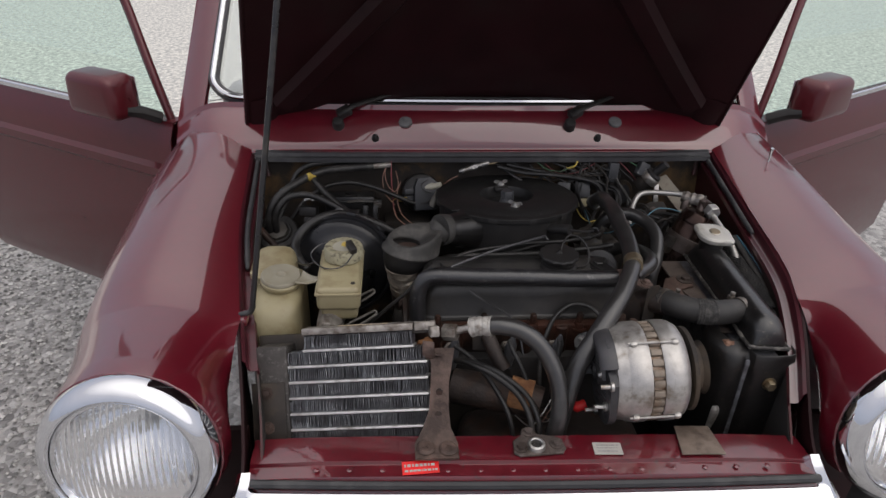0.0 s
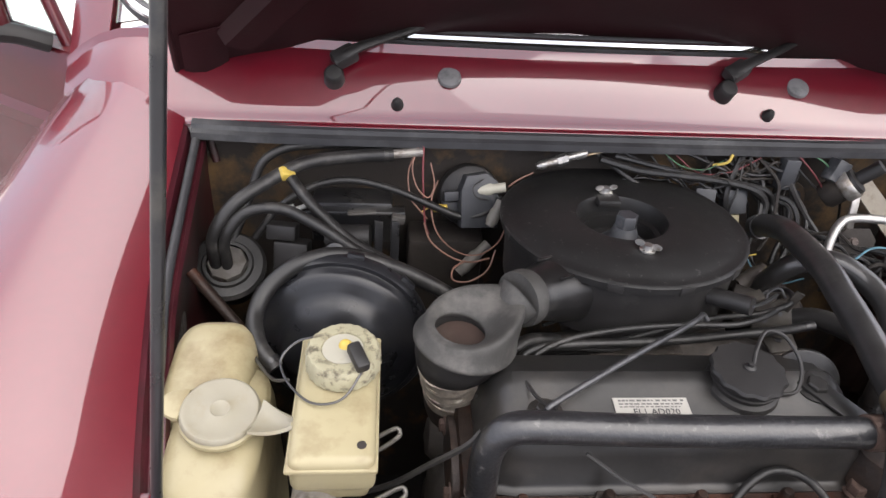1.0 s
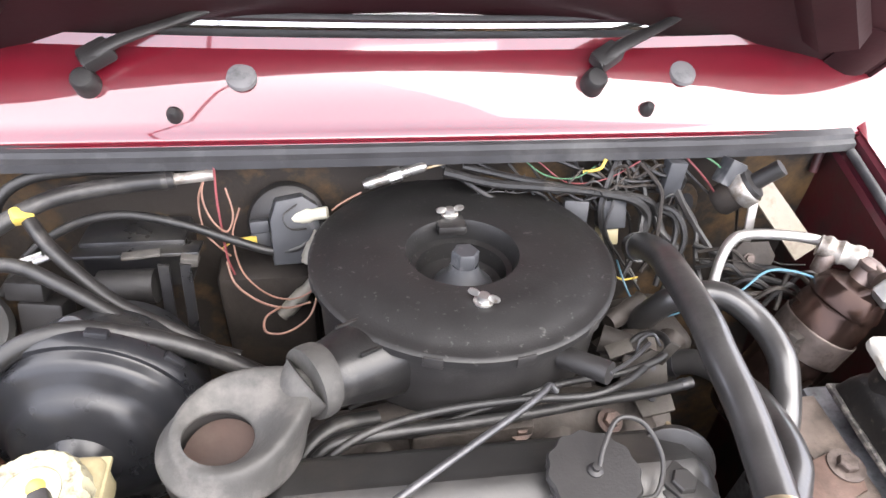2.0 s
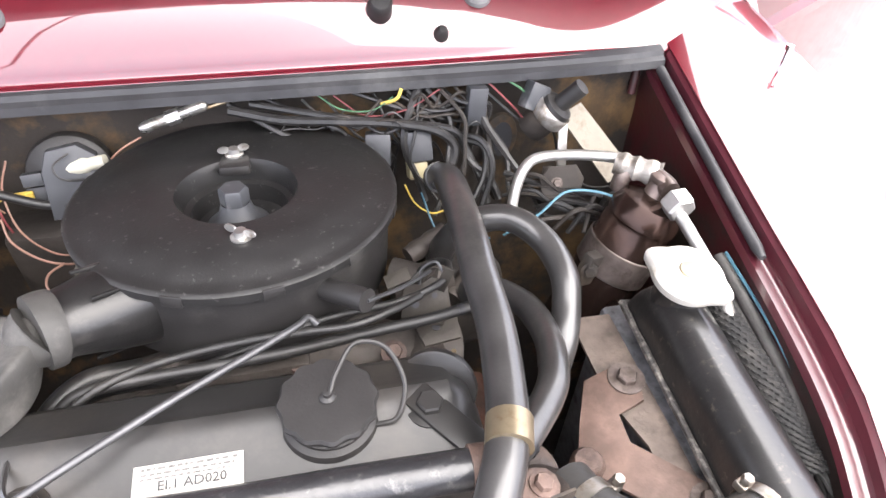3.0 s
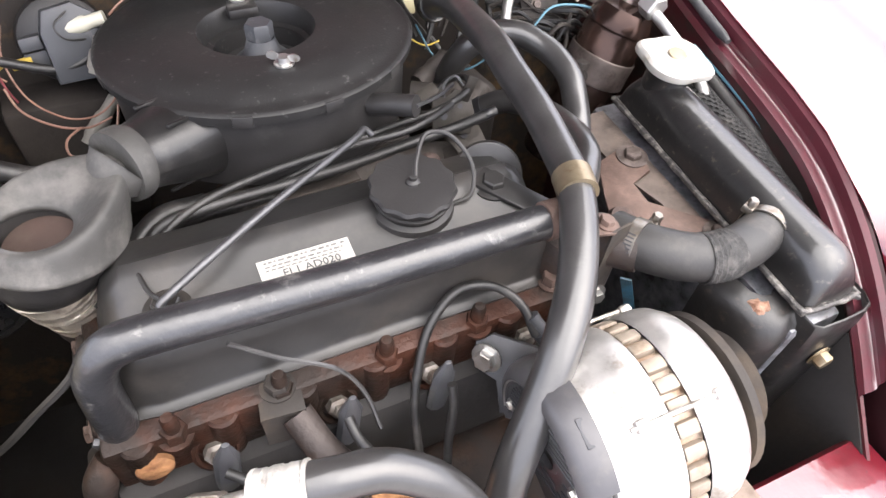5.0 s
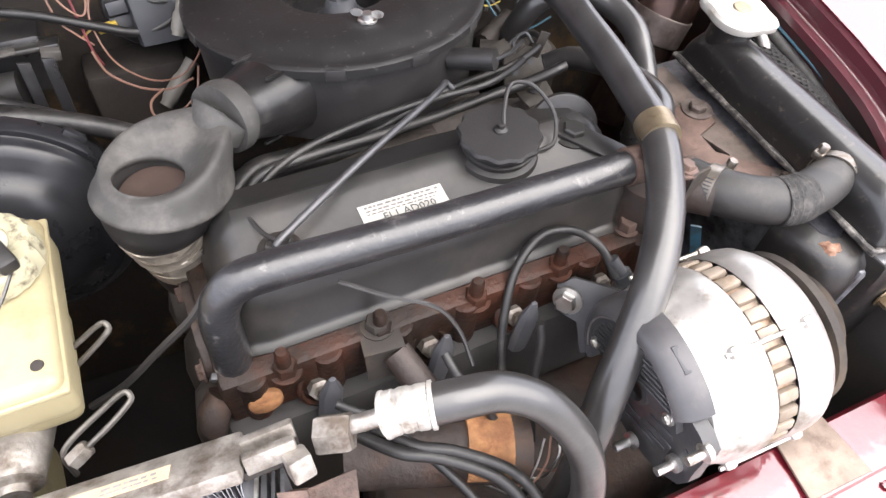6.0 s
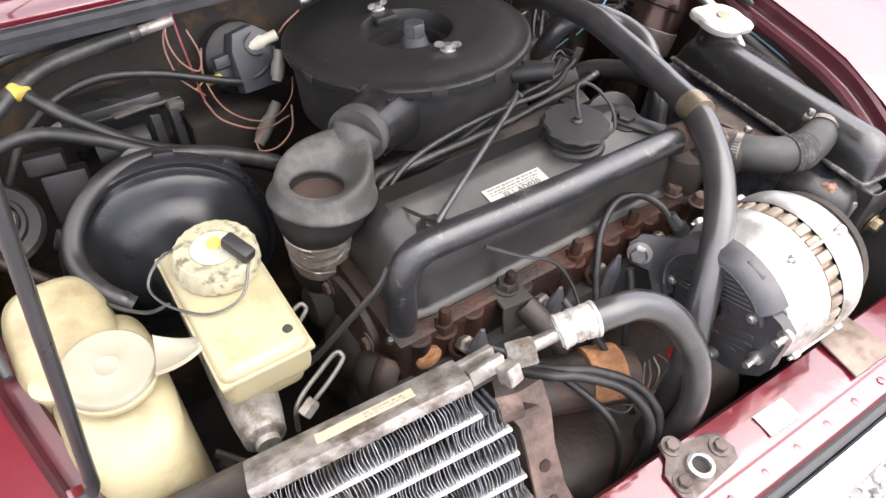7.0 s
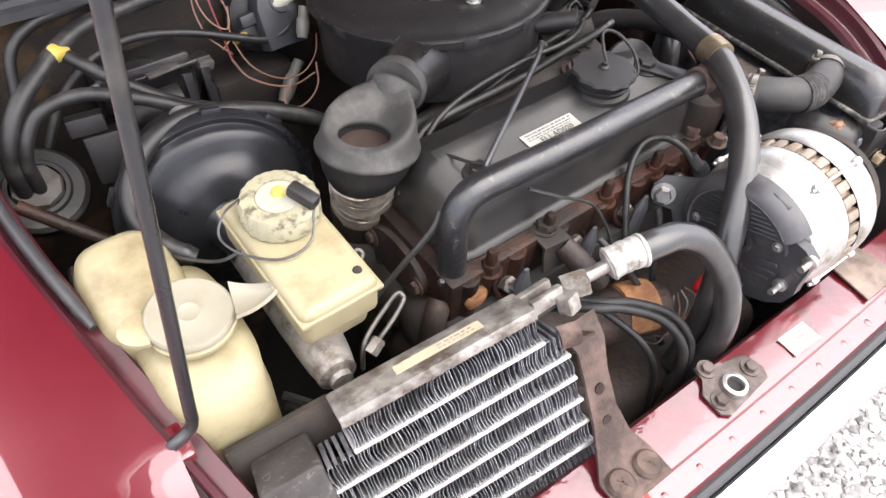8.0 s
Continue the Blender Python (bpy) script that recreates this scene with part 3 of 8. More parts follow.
sheet(bm, [[Vector((x * 0.95, a.y - 0.01 - 0.02 * (1 - (x / 0.6) ** 2), a.z + 0.015)), Vector((x * 0.95, a.y + 0.15, a.z + 0.06)), Vector((x * 0.95, 2.3, a.z + 0.05)), Vector((x * 0.95, 2.9, 0.95))] for x in [-0.62 + 1.24 * k / 8 for k in range(9)]], 0.004, 1)
part("roof", bm, PAINT, car)
# white here stands in for the glare seen in the windscreen
bm = bmesh.new()
box(bm, (1.2, 0.14, 0.62), pose(0, 0.98, 0.64), 0.02)
part("dashboard", bm, WHITE_PLASTIC, car, "dashboard behind the glass, made white to brighten the screen")
bm = bmesh.new()
box(bm, (1.28, 1.9, 0.05), pose(0, 1.85, 0.30), 0.01)
part("cabin_floor", bm, DARK, car)
bm = bmesh.new()
box(bm, (1.28, 0.05, 0.7), pose(0, 2.75, 0.62), 0.01)
part("rear_panel", bm, PAINT, car)
for s in (-1, 1):
    bm = bmesh.new()
    box(bm, (0.05, 0.95, 0.62), pose(s * 0.66, 2.32, 0.62), 0.01)
    part("rear_quarter", bm, PAINT, car)

# bay: bulkhead, floor, front panel
bm = bmesh.new()
rows = []
for k in range(25):
    x = -0.475 + 0.95 * k / 24
    rows.append([Vector((x, 0.640, 0.905)), Vector((x, 0.646, 0.86)), Vector((x, 0.652, 0.70)), Vector((x, 0.60, 0.5)), Vector((x, 0.58, 0.25))])
sheet(bm, rows, 0.004, 1)
part("bulkhead", bm, TAN, car, "grimy ochre bulkhead of the engine bay")
bm = bmesh.new()
box(bm, (0.96, 0.72, 0.03), pose(0, 0.30, 0.25), 0.005)
part("bay_floor", bm, DARK, car)

# slam panel
def slam_y(x):
    return -0.030 - 0.012 * (x / 0.4) + 0.022 * (x / 0.4) ** 2 * 0.3


bm = bmesh.new()
xs = [-0.392 + 0.784 * k / 40 for k in range(41)]
rows = []
for dy, dz in ((0.062, -0.05), (0.062, -0.006), (0.058, 0.0), (0.03, 0.002), (0.012, 0.001), (0.010, -0.004), (-0.010, -0.005), (-0.014, -0.012), (-0.014, -0.06)):
    rows.append([Vector((x, slam_y(x) + dy, 0.718 + dz - 0.012 * (x / 0.4) ** 4)) for x in xs])
sheet(bm, rows, 0.002, -1)
slam = part("slam_panel", bm, PAINT_WORN, car, "scuffed maroon bonnet slam panel")
for k in range(15):
    bm = bmesh.new()
    x = -0.30 + 0.62 * k / 14
    lathe(bm, [(0, 0.001), (0.0022, 0.0008), (0.004, 0)], frame_of(Vector((x, slam_y(x) + 0.0, 0.7132)), (0, 0, 1)), 10)
    part("spot_weld", bm, PAINT_WORN, slam)
bm = bmesh.new()
tube(bm, [(x, slam_y(x) - 0.016, 0.702) for x in (-0.39, -0.2, 0, 0.2, 0.39)], 0.006, 8, 8)
part("panel_seal", bm, SEAL, car, "black rubber strip along the front edge")
bm = bmesh.new()
rows = []
for k in range(31):
    x = -0.40 + 0.80 * k / 30
    y = slam_y(x) - 0.022
    rows.append([Vector((x, y + 0.004, 0.690)), Vector((x, y - 0.004, 0.694)), Vector((x, y - 0.018, 0.688)), Vector((x, y - 0.028, 0.672)), Vector((x, y - 0.028, 0.655))])
sheet(bm, rows, 0.002, -1)
part("grille_trim", bm, CHROME, car, "chrome moulding above the grille")
bm = bmesh.new()
rows = []
for k in range(9):
    x = -0.42 + 0.84 * k / 8
    rows.append([Vector((x, -0.045, 0.668)), Vector((x, -0.045, 0.25))])
sheet(bm, rows, 0.004, 1)
part("front_panel", bm, PAINT, car)
for s in (-1, 1):
    bm = bmesh.new()
    rows = []
    for k in range(7):
        f = k / 6
        c = Vector((s * (0.392 + 0.035 * f * f), -0.02 - 0.055 * f, 0.715 - 0.075 * f * (0.5 + 0.5 * f)))
        w = 0.011 + 0.006 * f
        rows.append([c + Vector((-s * w, 0, -0.006)), c + Vector((-s * w * 0.6, -0.005, 0.005)), c + Vector((s * w * 0.4, -0.007, 0.007)), c + Vector((s * w, -0.002, 0))])
    sheet(bm, rows, 0.003, -s)
    part("corner_trim", bm, CHROME, car, "chrome end piece of the grille moulding")

# bonnet, raised on its hinges
HINGE = Vector((0.006, 0.703, 0.937))
B_UP = Vector((0, -math.cos(radians(54)), math.sin(radians(54))))
B_OUT = Vector((0, math.sin(radians(54)), math.cos(radians(54))))


def bonnet_point(x, h, off=0.0):
    """x across, h up along the panel, off along its outer face."""
    crown = 0.070 * (1 - (x / 0.51) ** 2)
    h = h + 0.020 * (1 - (x / 0.51) ** 2)
    return HINGE + Vector((x * (1 - 0.20 * h / 0.72) + 0.036 * h, 0, 0)) + B_UP * (h) + B_OUT * (crown + off)


bm = bmesh.new()
sheet(bm, [[bonnet_point(-0.51 + 1.02 * k / 32, 0.75 * j / 12) for k in range(33)] for j in range(13)], 0.002, 1)
bonnet = part("bonnet", bm, PAINT, car, "maroon bonnet propped open")
# underside skin: shade is in this colour, the paint itself is maroon
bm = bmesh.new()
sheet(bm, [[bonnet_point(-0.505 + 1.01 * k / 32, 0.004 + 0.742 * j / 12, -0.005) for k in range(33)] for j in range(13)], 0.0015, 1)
part("inner_skin", bm, PAINT_SHADED, bonnet, "maroon bonnet underside, its shade put into the colour")
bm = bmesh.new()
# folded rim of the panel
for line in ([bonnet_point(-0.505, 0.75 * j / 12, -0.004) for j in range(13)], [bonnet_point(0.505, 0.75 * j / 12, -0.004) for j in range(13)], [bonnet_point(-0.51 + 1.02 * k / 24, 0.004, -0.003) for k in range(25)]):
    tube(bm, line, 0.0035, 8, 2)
part("folded_edge", bm, PAINT_SHADED, bonnet)
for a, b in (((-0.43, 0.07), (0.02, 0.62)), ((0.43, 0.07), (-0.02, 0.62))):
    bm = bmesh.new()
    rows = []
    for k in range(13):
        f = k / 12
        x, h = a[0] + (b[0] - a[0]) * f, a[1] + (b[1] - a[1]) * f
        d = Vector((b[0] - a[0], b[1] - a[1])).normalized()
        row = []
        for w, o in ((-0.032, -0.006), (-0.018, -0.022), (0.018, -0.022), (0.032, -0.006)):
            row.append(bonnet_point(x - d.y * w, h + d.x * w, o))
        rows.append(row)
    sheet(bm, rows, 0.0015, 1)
    part("bonnet_brace", bm, PAINT_SHADED, bonnet, "pressed diagonal stiffener")
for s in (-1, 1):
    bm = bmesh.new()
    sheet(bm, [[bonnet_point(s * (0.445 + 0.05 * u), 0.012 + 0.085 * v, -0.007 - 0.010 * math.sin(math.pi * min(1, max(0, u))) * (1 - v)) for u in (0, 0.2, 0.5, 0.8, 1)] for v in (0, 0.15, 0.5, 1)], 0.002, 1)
    part("hinge_plate", bm, PAINT_SHADED, bonnet, "dark pressed hinge mounting")
    bm = bmesh.new()
    tube(bm, [bonnet_point(s * 0.468, 0.016, -0.016), bonnet_point(s * 0.466, 0.0, -0.02) + Vector((0, -0.012, -0.012)), Vector((s * 0.460, 0.652, 0.905)), Vector((s * 0.452, 0.635, 0.86))], 0.0048, 10, 8)
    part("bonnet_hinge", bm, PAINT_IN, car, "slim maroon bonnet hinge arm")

# seals along the bay's edges
bm = bmesh.new()
rows = []
for k in range(41):
    x = -0.472 + 0.944 * k / 40
    y = scuttle_point(x, 0).y
    rows.append([Vector((x, y + 0.006, 0.908)), Vector((x, y - 0.004, 0.916)), Vector((x, y - 0.011, 0.914)), Vector((x, y - 0.013, 0.909)), Vector((x, y - 0.019, 0.907)), Vector((x, y - 0.020, 0.901)), Vector((x, y - 0.010, 0.897)), Vector((x, y + 0.012, 0.896))])
sheet(bm, rows, 0.002, -1)
part("scuttle_seal", bm, SEAL, car, "grey rubber seal along the rear edge")
for s, y1 in ((-1, 0.30), (1, 0.37)):
    bm = bmesh.new()
    line = []
    for k in range(12):
        y = 0.615 + (y1 - 0.615) * k / 11
        x, z = edge_at(y, s)
        line.append((s * (x - 0.014), y, z - 0.010))
    tube(bm, line, lambda f: 0.0050 if f < 0.97 else 0.0050 - 0.002 * (f - 0.97) / 0.03, 10, 2)
    part("side_seal", bm, SEAL, car, "rubber bead on the wing edge")

# doors, swung open
for s in (-1, 1):
    hinge = Vector((s * 0.695, 0.875, 0))
    along = Vector((s * 0.86, 0.51, 0)).normalized()
    out = Vector((s * 0.51, -0.86, 0)).normalized()

    def at(u, z, o=0.0):
        return hinge + along * u + Vector((0, 0, z)) + out * o
    bm = bmesh.new()
    prof = [(0.30, -0.03), (0.36, 0.0), (0.55, 0.018), (0.70, 0.022), (0.745, 0.020), (0.757, 0.032), (0.775, 0.032), (0.785, 0.020), (0.85, 0.012), (0.885, -0.004), (0.888, -0.03)]
    sheet(bm, [[at(u, z, o) for z, o in prof] for u in [0.02 + 0.93 * k / 8 for k in range(9)]], 0.003, s)
    sheet(bm, [[at(u, z, -0.045) for z in (0.30, 0.6, 0.885)] for u in (0.02, 0.5, 0.95)], 0.003, s)
    door = part("door", bm, PAINT_DIM, car, "open maroon car door with a window")
    bm = bmesh.new()
    tube(bm, [at(u, 0.892, -0.002) for u in (0.06, 0.3, 0.6, 0.93)], 0.006, 8, 4, flat=1.4)
    part("sill_trim", bm, CHROME, door, "bright strip below the window")
    bm = bmesh.new()
    tube(bm, [at(0.04, 0.875, -0.02), at(0.10, 1.0, -0.035), at(0.17, 1.13, -0.06), at(0.255, 1.275, -0.085), at(0.34, 1.33, -0.095), at(0.6, 1.35, -0.10), at(0.9, 1.33, -0.095)], 0.010, 10, 5)
    part("window_frame", bm, PAINT_DIM, door, "slim maroon window frame")
    bm = bmesh.new()
    tube(bm, [at(0.056, 0.89, -0.02), at(0.113, 1.0, -0.035), at(0.183, 1.13, -0.06), at(0.27, 1.265, -0.085)], 0.004, 8, 5)
    part("window_seal", bm, SEAL, door)
    bm = bmesh.new()
    sheet(bm, [[at(0.055, 0.89, -0.02), at(0.94, 0.89, -0.02)], [at(0.178, 1.13, -0.06), at(0.93, 1.13, -0.06)], [at(0.30, 1.30, -0.09), at(0.9, 1.32, -0.09)]], 0.003, s)
    pane = part("window_pane", bm, GLASS_TINT, door, "green-tinted side window")
    pane.visible_shadow = False
    # mirror
    bm = bmesh.new()
    c = at(0.150, 0.957, 0.070)
    m = Matrix.Translation(c) @ Matrix((along, out, Vector((0, 0, 1)))).transposed().to_4x4()
    box(bm, (0.165, 0.080, 0.100), m, 0.022, 4, (0.86, 1.06))
    mirror = part("door_mirror", bm, PAINT_DIM, car, "maroon door mirror")
    bm = bmesh.new()
    tube(bm, [c + Vector((0, 0, -0.03)) - along * 0.065, at(0.075, 0.915, 0.035), at(0.055, 0.895, 0.0)], 0.018, 10, 6, flat=0.8)
    part("mirror_arm", bm, PLASTIC, mirror, "black mirror arm")
    bm = bmesh.new()
    box(bm, (0.13, 0.004, 0.078), m @ pose(0, -0.043, 0), 0.0015)
    part("mirror_glass", bm, CHROME, mirror)

# aerial on the wing
aerial = thing("aerial", (0.56, 0.56, 0.89), "short chrome aerial on the wing", "aerial")
bm = bmesh.new()
lathe(bm, [(0.014, -0.01), (0.013, 0.006), (0.008, 0.012), (0.005, 0.014), (0, 0.014)], pose(0.565, 0.56, 0.895), 18)
part("aerial_base", bm, CHROME, aerial)
bm = bmesh.new()
tube(bm, [(0.565, 0.56, 0.905), (0.567, 0.562, 0.945)], 0.0022, 8)
lathe(bm, [(0, 0), (0.004, 0.001), (0.004, 0.006), (0, 0.007)], pose(0.567, 0.562, 0.943), 12)
part("mast", bm, CHROME, aerial)

# wipers, washer jets and blanking caps
for x in (-0.306, 0.172):
    p = scuttle_point(x, 0.60)
    wiper = thing("wiper", p, "black windscreen wiper on the scuttle", "wiper", "wipers")
    bm = bmesh.new()
    lathe(bm, [(0.0135, -0.006), (0.012, 0.008), (0.0115, 0.017), (0.009, 0.020), (0.0, 0.021)], frame_of(p + Vector((0, 0, -0.004)), (0, -0.6, 0.8)), 20)
    part("spindle", bm, PLASTIC, wiper)
    bm = bmesh.new()
    box(bm, (0.030, 0.022, 0.016), Matrix.Translation(p + Vector((0.012, 0.006, 0.024))) @ pose(0, 0, 0, 20, -18, 28), 0.004)
    part("arm_knuckle", bm, PLASTIC, wiper)
    q = p + Vector((0, 0, 0.02))
    arm = [q, q + Vector((0.03, 0.012, 0.014)), q + Vector((0.08, 0.04, 0.022)), q + Vector((0.15, 0.088, 0.030)), q + Vector((0.25, 0.145, 0.044))]
    bm = bmesh.new()
    tube(bm, arm, lambda f: 0.0105 - 0.0072 * min(1, f * 1.15), 10, 6, flat=0.6)
    part("wiper_arm", bm, PLASTIC, wiper)
    for f in (0.10, 0.13):
        bm = bmesh.new()
        lathe(bm, [(0, 0.0), (0.0028, 0), (0.0028, 0.004), (0, 0.004)], frame_of(q + Vector((f, f * 0.56, 0.028)), (0, -0.3, 1)), 10)
        part("rivet", bm, STEEL, wiper)
    bm = bmesh.new()
    tube(bm, [q + Vector((0.12, 0.112, 0.022)), q + Vector((0.25, 0.118, 0.024)), q + Vector((0.40, 0.125, 0.022))], 0.004, 6, 5, flat=2.0)
    part("wiper_blade", bm, RUBBER, wiper)
for x in (-0.231, 0.231):
    p = scuttle_point(x, 0.26)
    bm = bmesh.new()
    lathe(bm, [(0.008, -0.002), (0.007, 0.004), (0.005, 0.009), (0.003, 0.011), (0, 0.011)], frame_of(p, (0, -0.6, 0.8)), 14)
    solo("washer_jet", bm, PLASTIC, "small black washer jet on the scuttle", "washer jet", "washer jets")
for x in (-0.169, 0.272):
    p = scuttle_point(x, 0.67)
    bm = bmesh.new()
    lathe(bm, [(0.0145, -0.001), (0.0135, 0.003), (0.008, 0.0045), (0, 0.005)], frame_of(p, (0, -0.48, 0.88)), 24)
    solo("blanking_plug", bm, PLUG, "grey rubber blanking plug on the scuttle", "plug", "blanking plugs")

# ---- engine ----
engine = thing("engine", (0.02, 0.27, 0.27), "oily rust-brown transverse engine under a black rocker cover", "engine")
# DARK puts the shade below the head into the block's colour
bm = bmesh.new()
box(bm, (0.40, 0.19, 0.46), pose(0.02, 0.285, 0.50), 0.015, 2)
part("engine_block", bm, DARK, engine, "cast engine block, near-black with shade put into its colour")
bm = bmesh.new()
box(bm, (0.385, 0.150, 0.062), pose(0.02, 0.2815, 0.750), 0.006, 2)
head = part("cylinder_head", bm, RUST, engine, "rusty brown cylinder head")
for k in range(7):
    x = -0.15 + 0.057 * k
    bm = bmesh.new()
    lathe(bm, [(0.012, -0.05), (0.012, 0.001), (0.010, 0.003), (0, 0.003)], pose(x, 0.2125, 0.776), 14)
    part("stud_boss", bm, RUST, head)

bm = bmesh.new()
plate(bm, ring_outline(0.046, 0.026, 28), frame_of((-0.1725, 0.285, 0.748), (-1, 0, 0.05)), 0.008, 0.002)
end_cover = part("end_cover", bm, BLOCK, head, "grimy oval cover on the head's end")
for y, z in ((0.247, 0.748), (0.323, 0.748)):
    bm = bmesh.new()
    hexbolt(bm, (-0.1805, y, z), (-1, 0, 0.05), 0.007, 0.006, 0.010)
    part("cover_screw", bm, RUST_LIGHT, end_cover)
bm = bmesh.new()
for y, z, r in ((0.235, 0.70, 0.030), (0.29, 0.685, 0.036), (0.345, 0.70, 0.028), (0.25, 0.62, 0.034), (0.32, 0.61, 0.038)):
    lathe(bm, [(r * 1.15, -0.010), (r, 0.006), (r * 0.7, 0.016), (0, 0.020)], frame_of((-0.180, y, z), (-1, 0, 0.1)), 20)
part("block_end", bm, GRIME, engine, "lumpy cast end of the block")
bm = bmesh.new()
tube(bm, [(-0.172, 0.222, 0.748), (-0.184, 0.214, 0.735), (-0.188, 0.212, 0.70), (-0.18, 0.21, 0.62)], 0.012, 14, 5)
part("water_pipe", bm, BLOCK, engine, "dark pipe down the block's end")
bm = bmesh.new()
box(bm, (0.30, 0.15, 0.20), pose(0.06, 0.125, 0.53), 0.035, 3)
part("gearbox_casing", bm, BLOCK, engine, "grimy gearbox casing low in the bay")
# rocker cover: pressed shell with a sloping front and a raised spine
bm = bmesh.new()
rows = []
X0, X1 = -0.158, 0.196
for k in range(25):
    f = k / 24
    x = X0 + (X1 - X0) * f
    e = min(1, min(f, 1 - f) / 0.07)
    e = math.sin(e * math.pi / 2)
    top = 0.790 + (0.842 - 0.790) * e
    pin = 0.012 * (1 - e)
    rows.append([Vector((x, 0.222 + pin, 0.783)), Vector((x, 0.228 + pin, 0.784)), Vector((x, 0.231 + pin, 0.787)), Vector((x, 0.235 + pin, 0.790 + (top - 0.79) * 0.55)), Vector((x, 0.243 + pin, 0.790 + (top - 0.79) * 0.9)),
                 Vector((x, 0.252 + pin, top)), Vector((x, 0.283, top + 0.002 * e)), Vector((x, 0.289, top + 0.007 * e)), Vector((x, 0.304, top + 0.008 * e)), Vector((x, 0.312, top + 0.002 * e)),
                 Vector((x, 0.334 - pin, top - 0.004)), Vector((x, 0.345 - pin, 0.790 + (top - 0.79) * 0.7)), Vector((x, 0.350 - pin, 0.787)), Vector((x, 0.359 - pin, 0.784)), Vector((x, 0.360 - pin, 0.781))])
sheet(bm, rows, 0.002, -1)
for x in (X0, X1):
    row = rows[0] if x == X0 else rows[-1]
    bm.faces.new([bm.verts.new(p) for p in row])
cover = part("rocker_cover", bm, COVER_PAINT, engine, "black pressed-steel rocker cover")
bm = bmesh.new()
box(bm, (0.067, 0.0245, 0.0006), pose(-0.0085, 0.2655, 0.8440, 3), 0)
part("cover_label", bm, PAPER, cover, "white paper label with printed code")


def bars(name, parent, mat, m, rows, w, h, rng):
    """Lines of unreadable print: short bars in rows on a label's plane."""
    bm = bmesh.new()
    for j, (y, hh) in enumerate(rows):
        x = -w / 2
        while x < w / 2 - 0.002:
            d = rng.uniform(0.0015, 0.005)
            box(bm, (min(d, w / 2 - x), hh, 0.0003), m @ pose(x + d / 2, y, 0), 0)
            x += d + rng.uniform(0.0008, 0.002)
    return part(name, bm, mat, parent)


rng = random.Random(4)
bars("label_print", cover, INK_FADED, pose(-0.0085, 0.2655, 0.8445, 3), [(0.0092, 0.0017), (0.0056, 0.0014), (0.0026, 0.0010)], 0.058, 0.02, rng)


def lettering(name, text, size, m, mat, parent):
    cu = bpy.data.curves.new(name, "FONT")
    cu.body, cu.size, cu.align_x, cu.align_y, cu.extrude = text, size, "CENTER", "CENTER", 0.0001
    cu.resolution_u = 2
    tmp = bpy.data.objects.new(name, cu)
    me = bpy.data.meshes.new_from_object(tmp)
    bpy.data.objects.remove(tmp)
    me.materials.append(mat)
    me.transform(m)
    ob = new(name, me)
    ob.parent = parent
    return ob


lettering("label_code", "EI.1 AD020", 0.0090, pose(-0.006, 0.2622, 0.8450, 3), INK, cover)
for x, y in ((-0.104, 0.262), (0.150, 0.287)):
    bm = bmesh.new()
    lathe(bm, [(0.016, -0.003), (0.016, 0.003), (0.011, 0.004), (0.011, 0.006), (0, 0.006)], pose(x, y, 0.842), 20)
    hexbolt(bm, (x, y, 0.846), (0, 0, 1), 0.0095, 0.008)
    part("cover_bolt", bm, COVER_PAINT, cover, "hex bolt on a cup washer")
# oil filler cap with scalloped rim and its retaining loop
bm = bmesh.new()
C = Vector((0.082, 0.292, 0.843))
lathe(bm, [(0.034, -0.002), (0.032, 0.004), (0.028, 0.006), (0.028, 0.008)], Matrix.Translation(C), 36)
lathe(bm, [(0.028, 0.008), (0.0295, 0.009), (0.0295, 0.011), (0.0275, 0.012), (0.0275, 0.013), (0.0295, 0.014), (0.0295, 0.017), (0.028, 0.018)], Matrix.Translation(C), 36)
cap = part("oil_cap", bm, PLASTIC, cover, "black oil filler cap with scalloped rim")
bm = bmesh.new()
lathe(bm, [(0.028, 0.018), (0.0325, 0.0185), (0.033, 0.0215), (0.0315, 0.024), (0.012, 0.0248), (0, 0.0248)], Matrix.Translation(C), 72, lambda a, r: r + (0.0011 * math.cos(a * 12) if r > 0.03 else 0))
lathe(bm, [(0.006, 0.024), (0.0055, 0.0265), (0.003, 0.028), (0.003, 0.031), (0, 0.0315)], Matrix.Translation(C), 14)
part("cap_top", bm, PLASTIC, cover)
bm = bmesh.new()
tube(bm, [C + Vector((0.002, 0, 0.030)), C + Vector((0.008, 0.012, 0.036)), C + Vector((0.022, 0.028, 0.042)), C + Vector((0.042, 0.026, 0.036)), C + Vector((0.052, 0.006, 0.022)), C + Vector((0.045, -0.012, 0.008)), C + Vector((0.03, -0.012, 0.002))], 0.0018, 8, 8)
part("cap_strap", bm, PLASTIC, cover, "thin plastic retaining strap")

BOOT = material("grey_boot", (0.065, 0.066, 0.072), 0.4, 0, 0, 0.15, 40, 0.05, 200, (0.11, 0.105, 0.10), 0.25, 18)
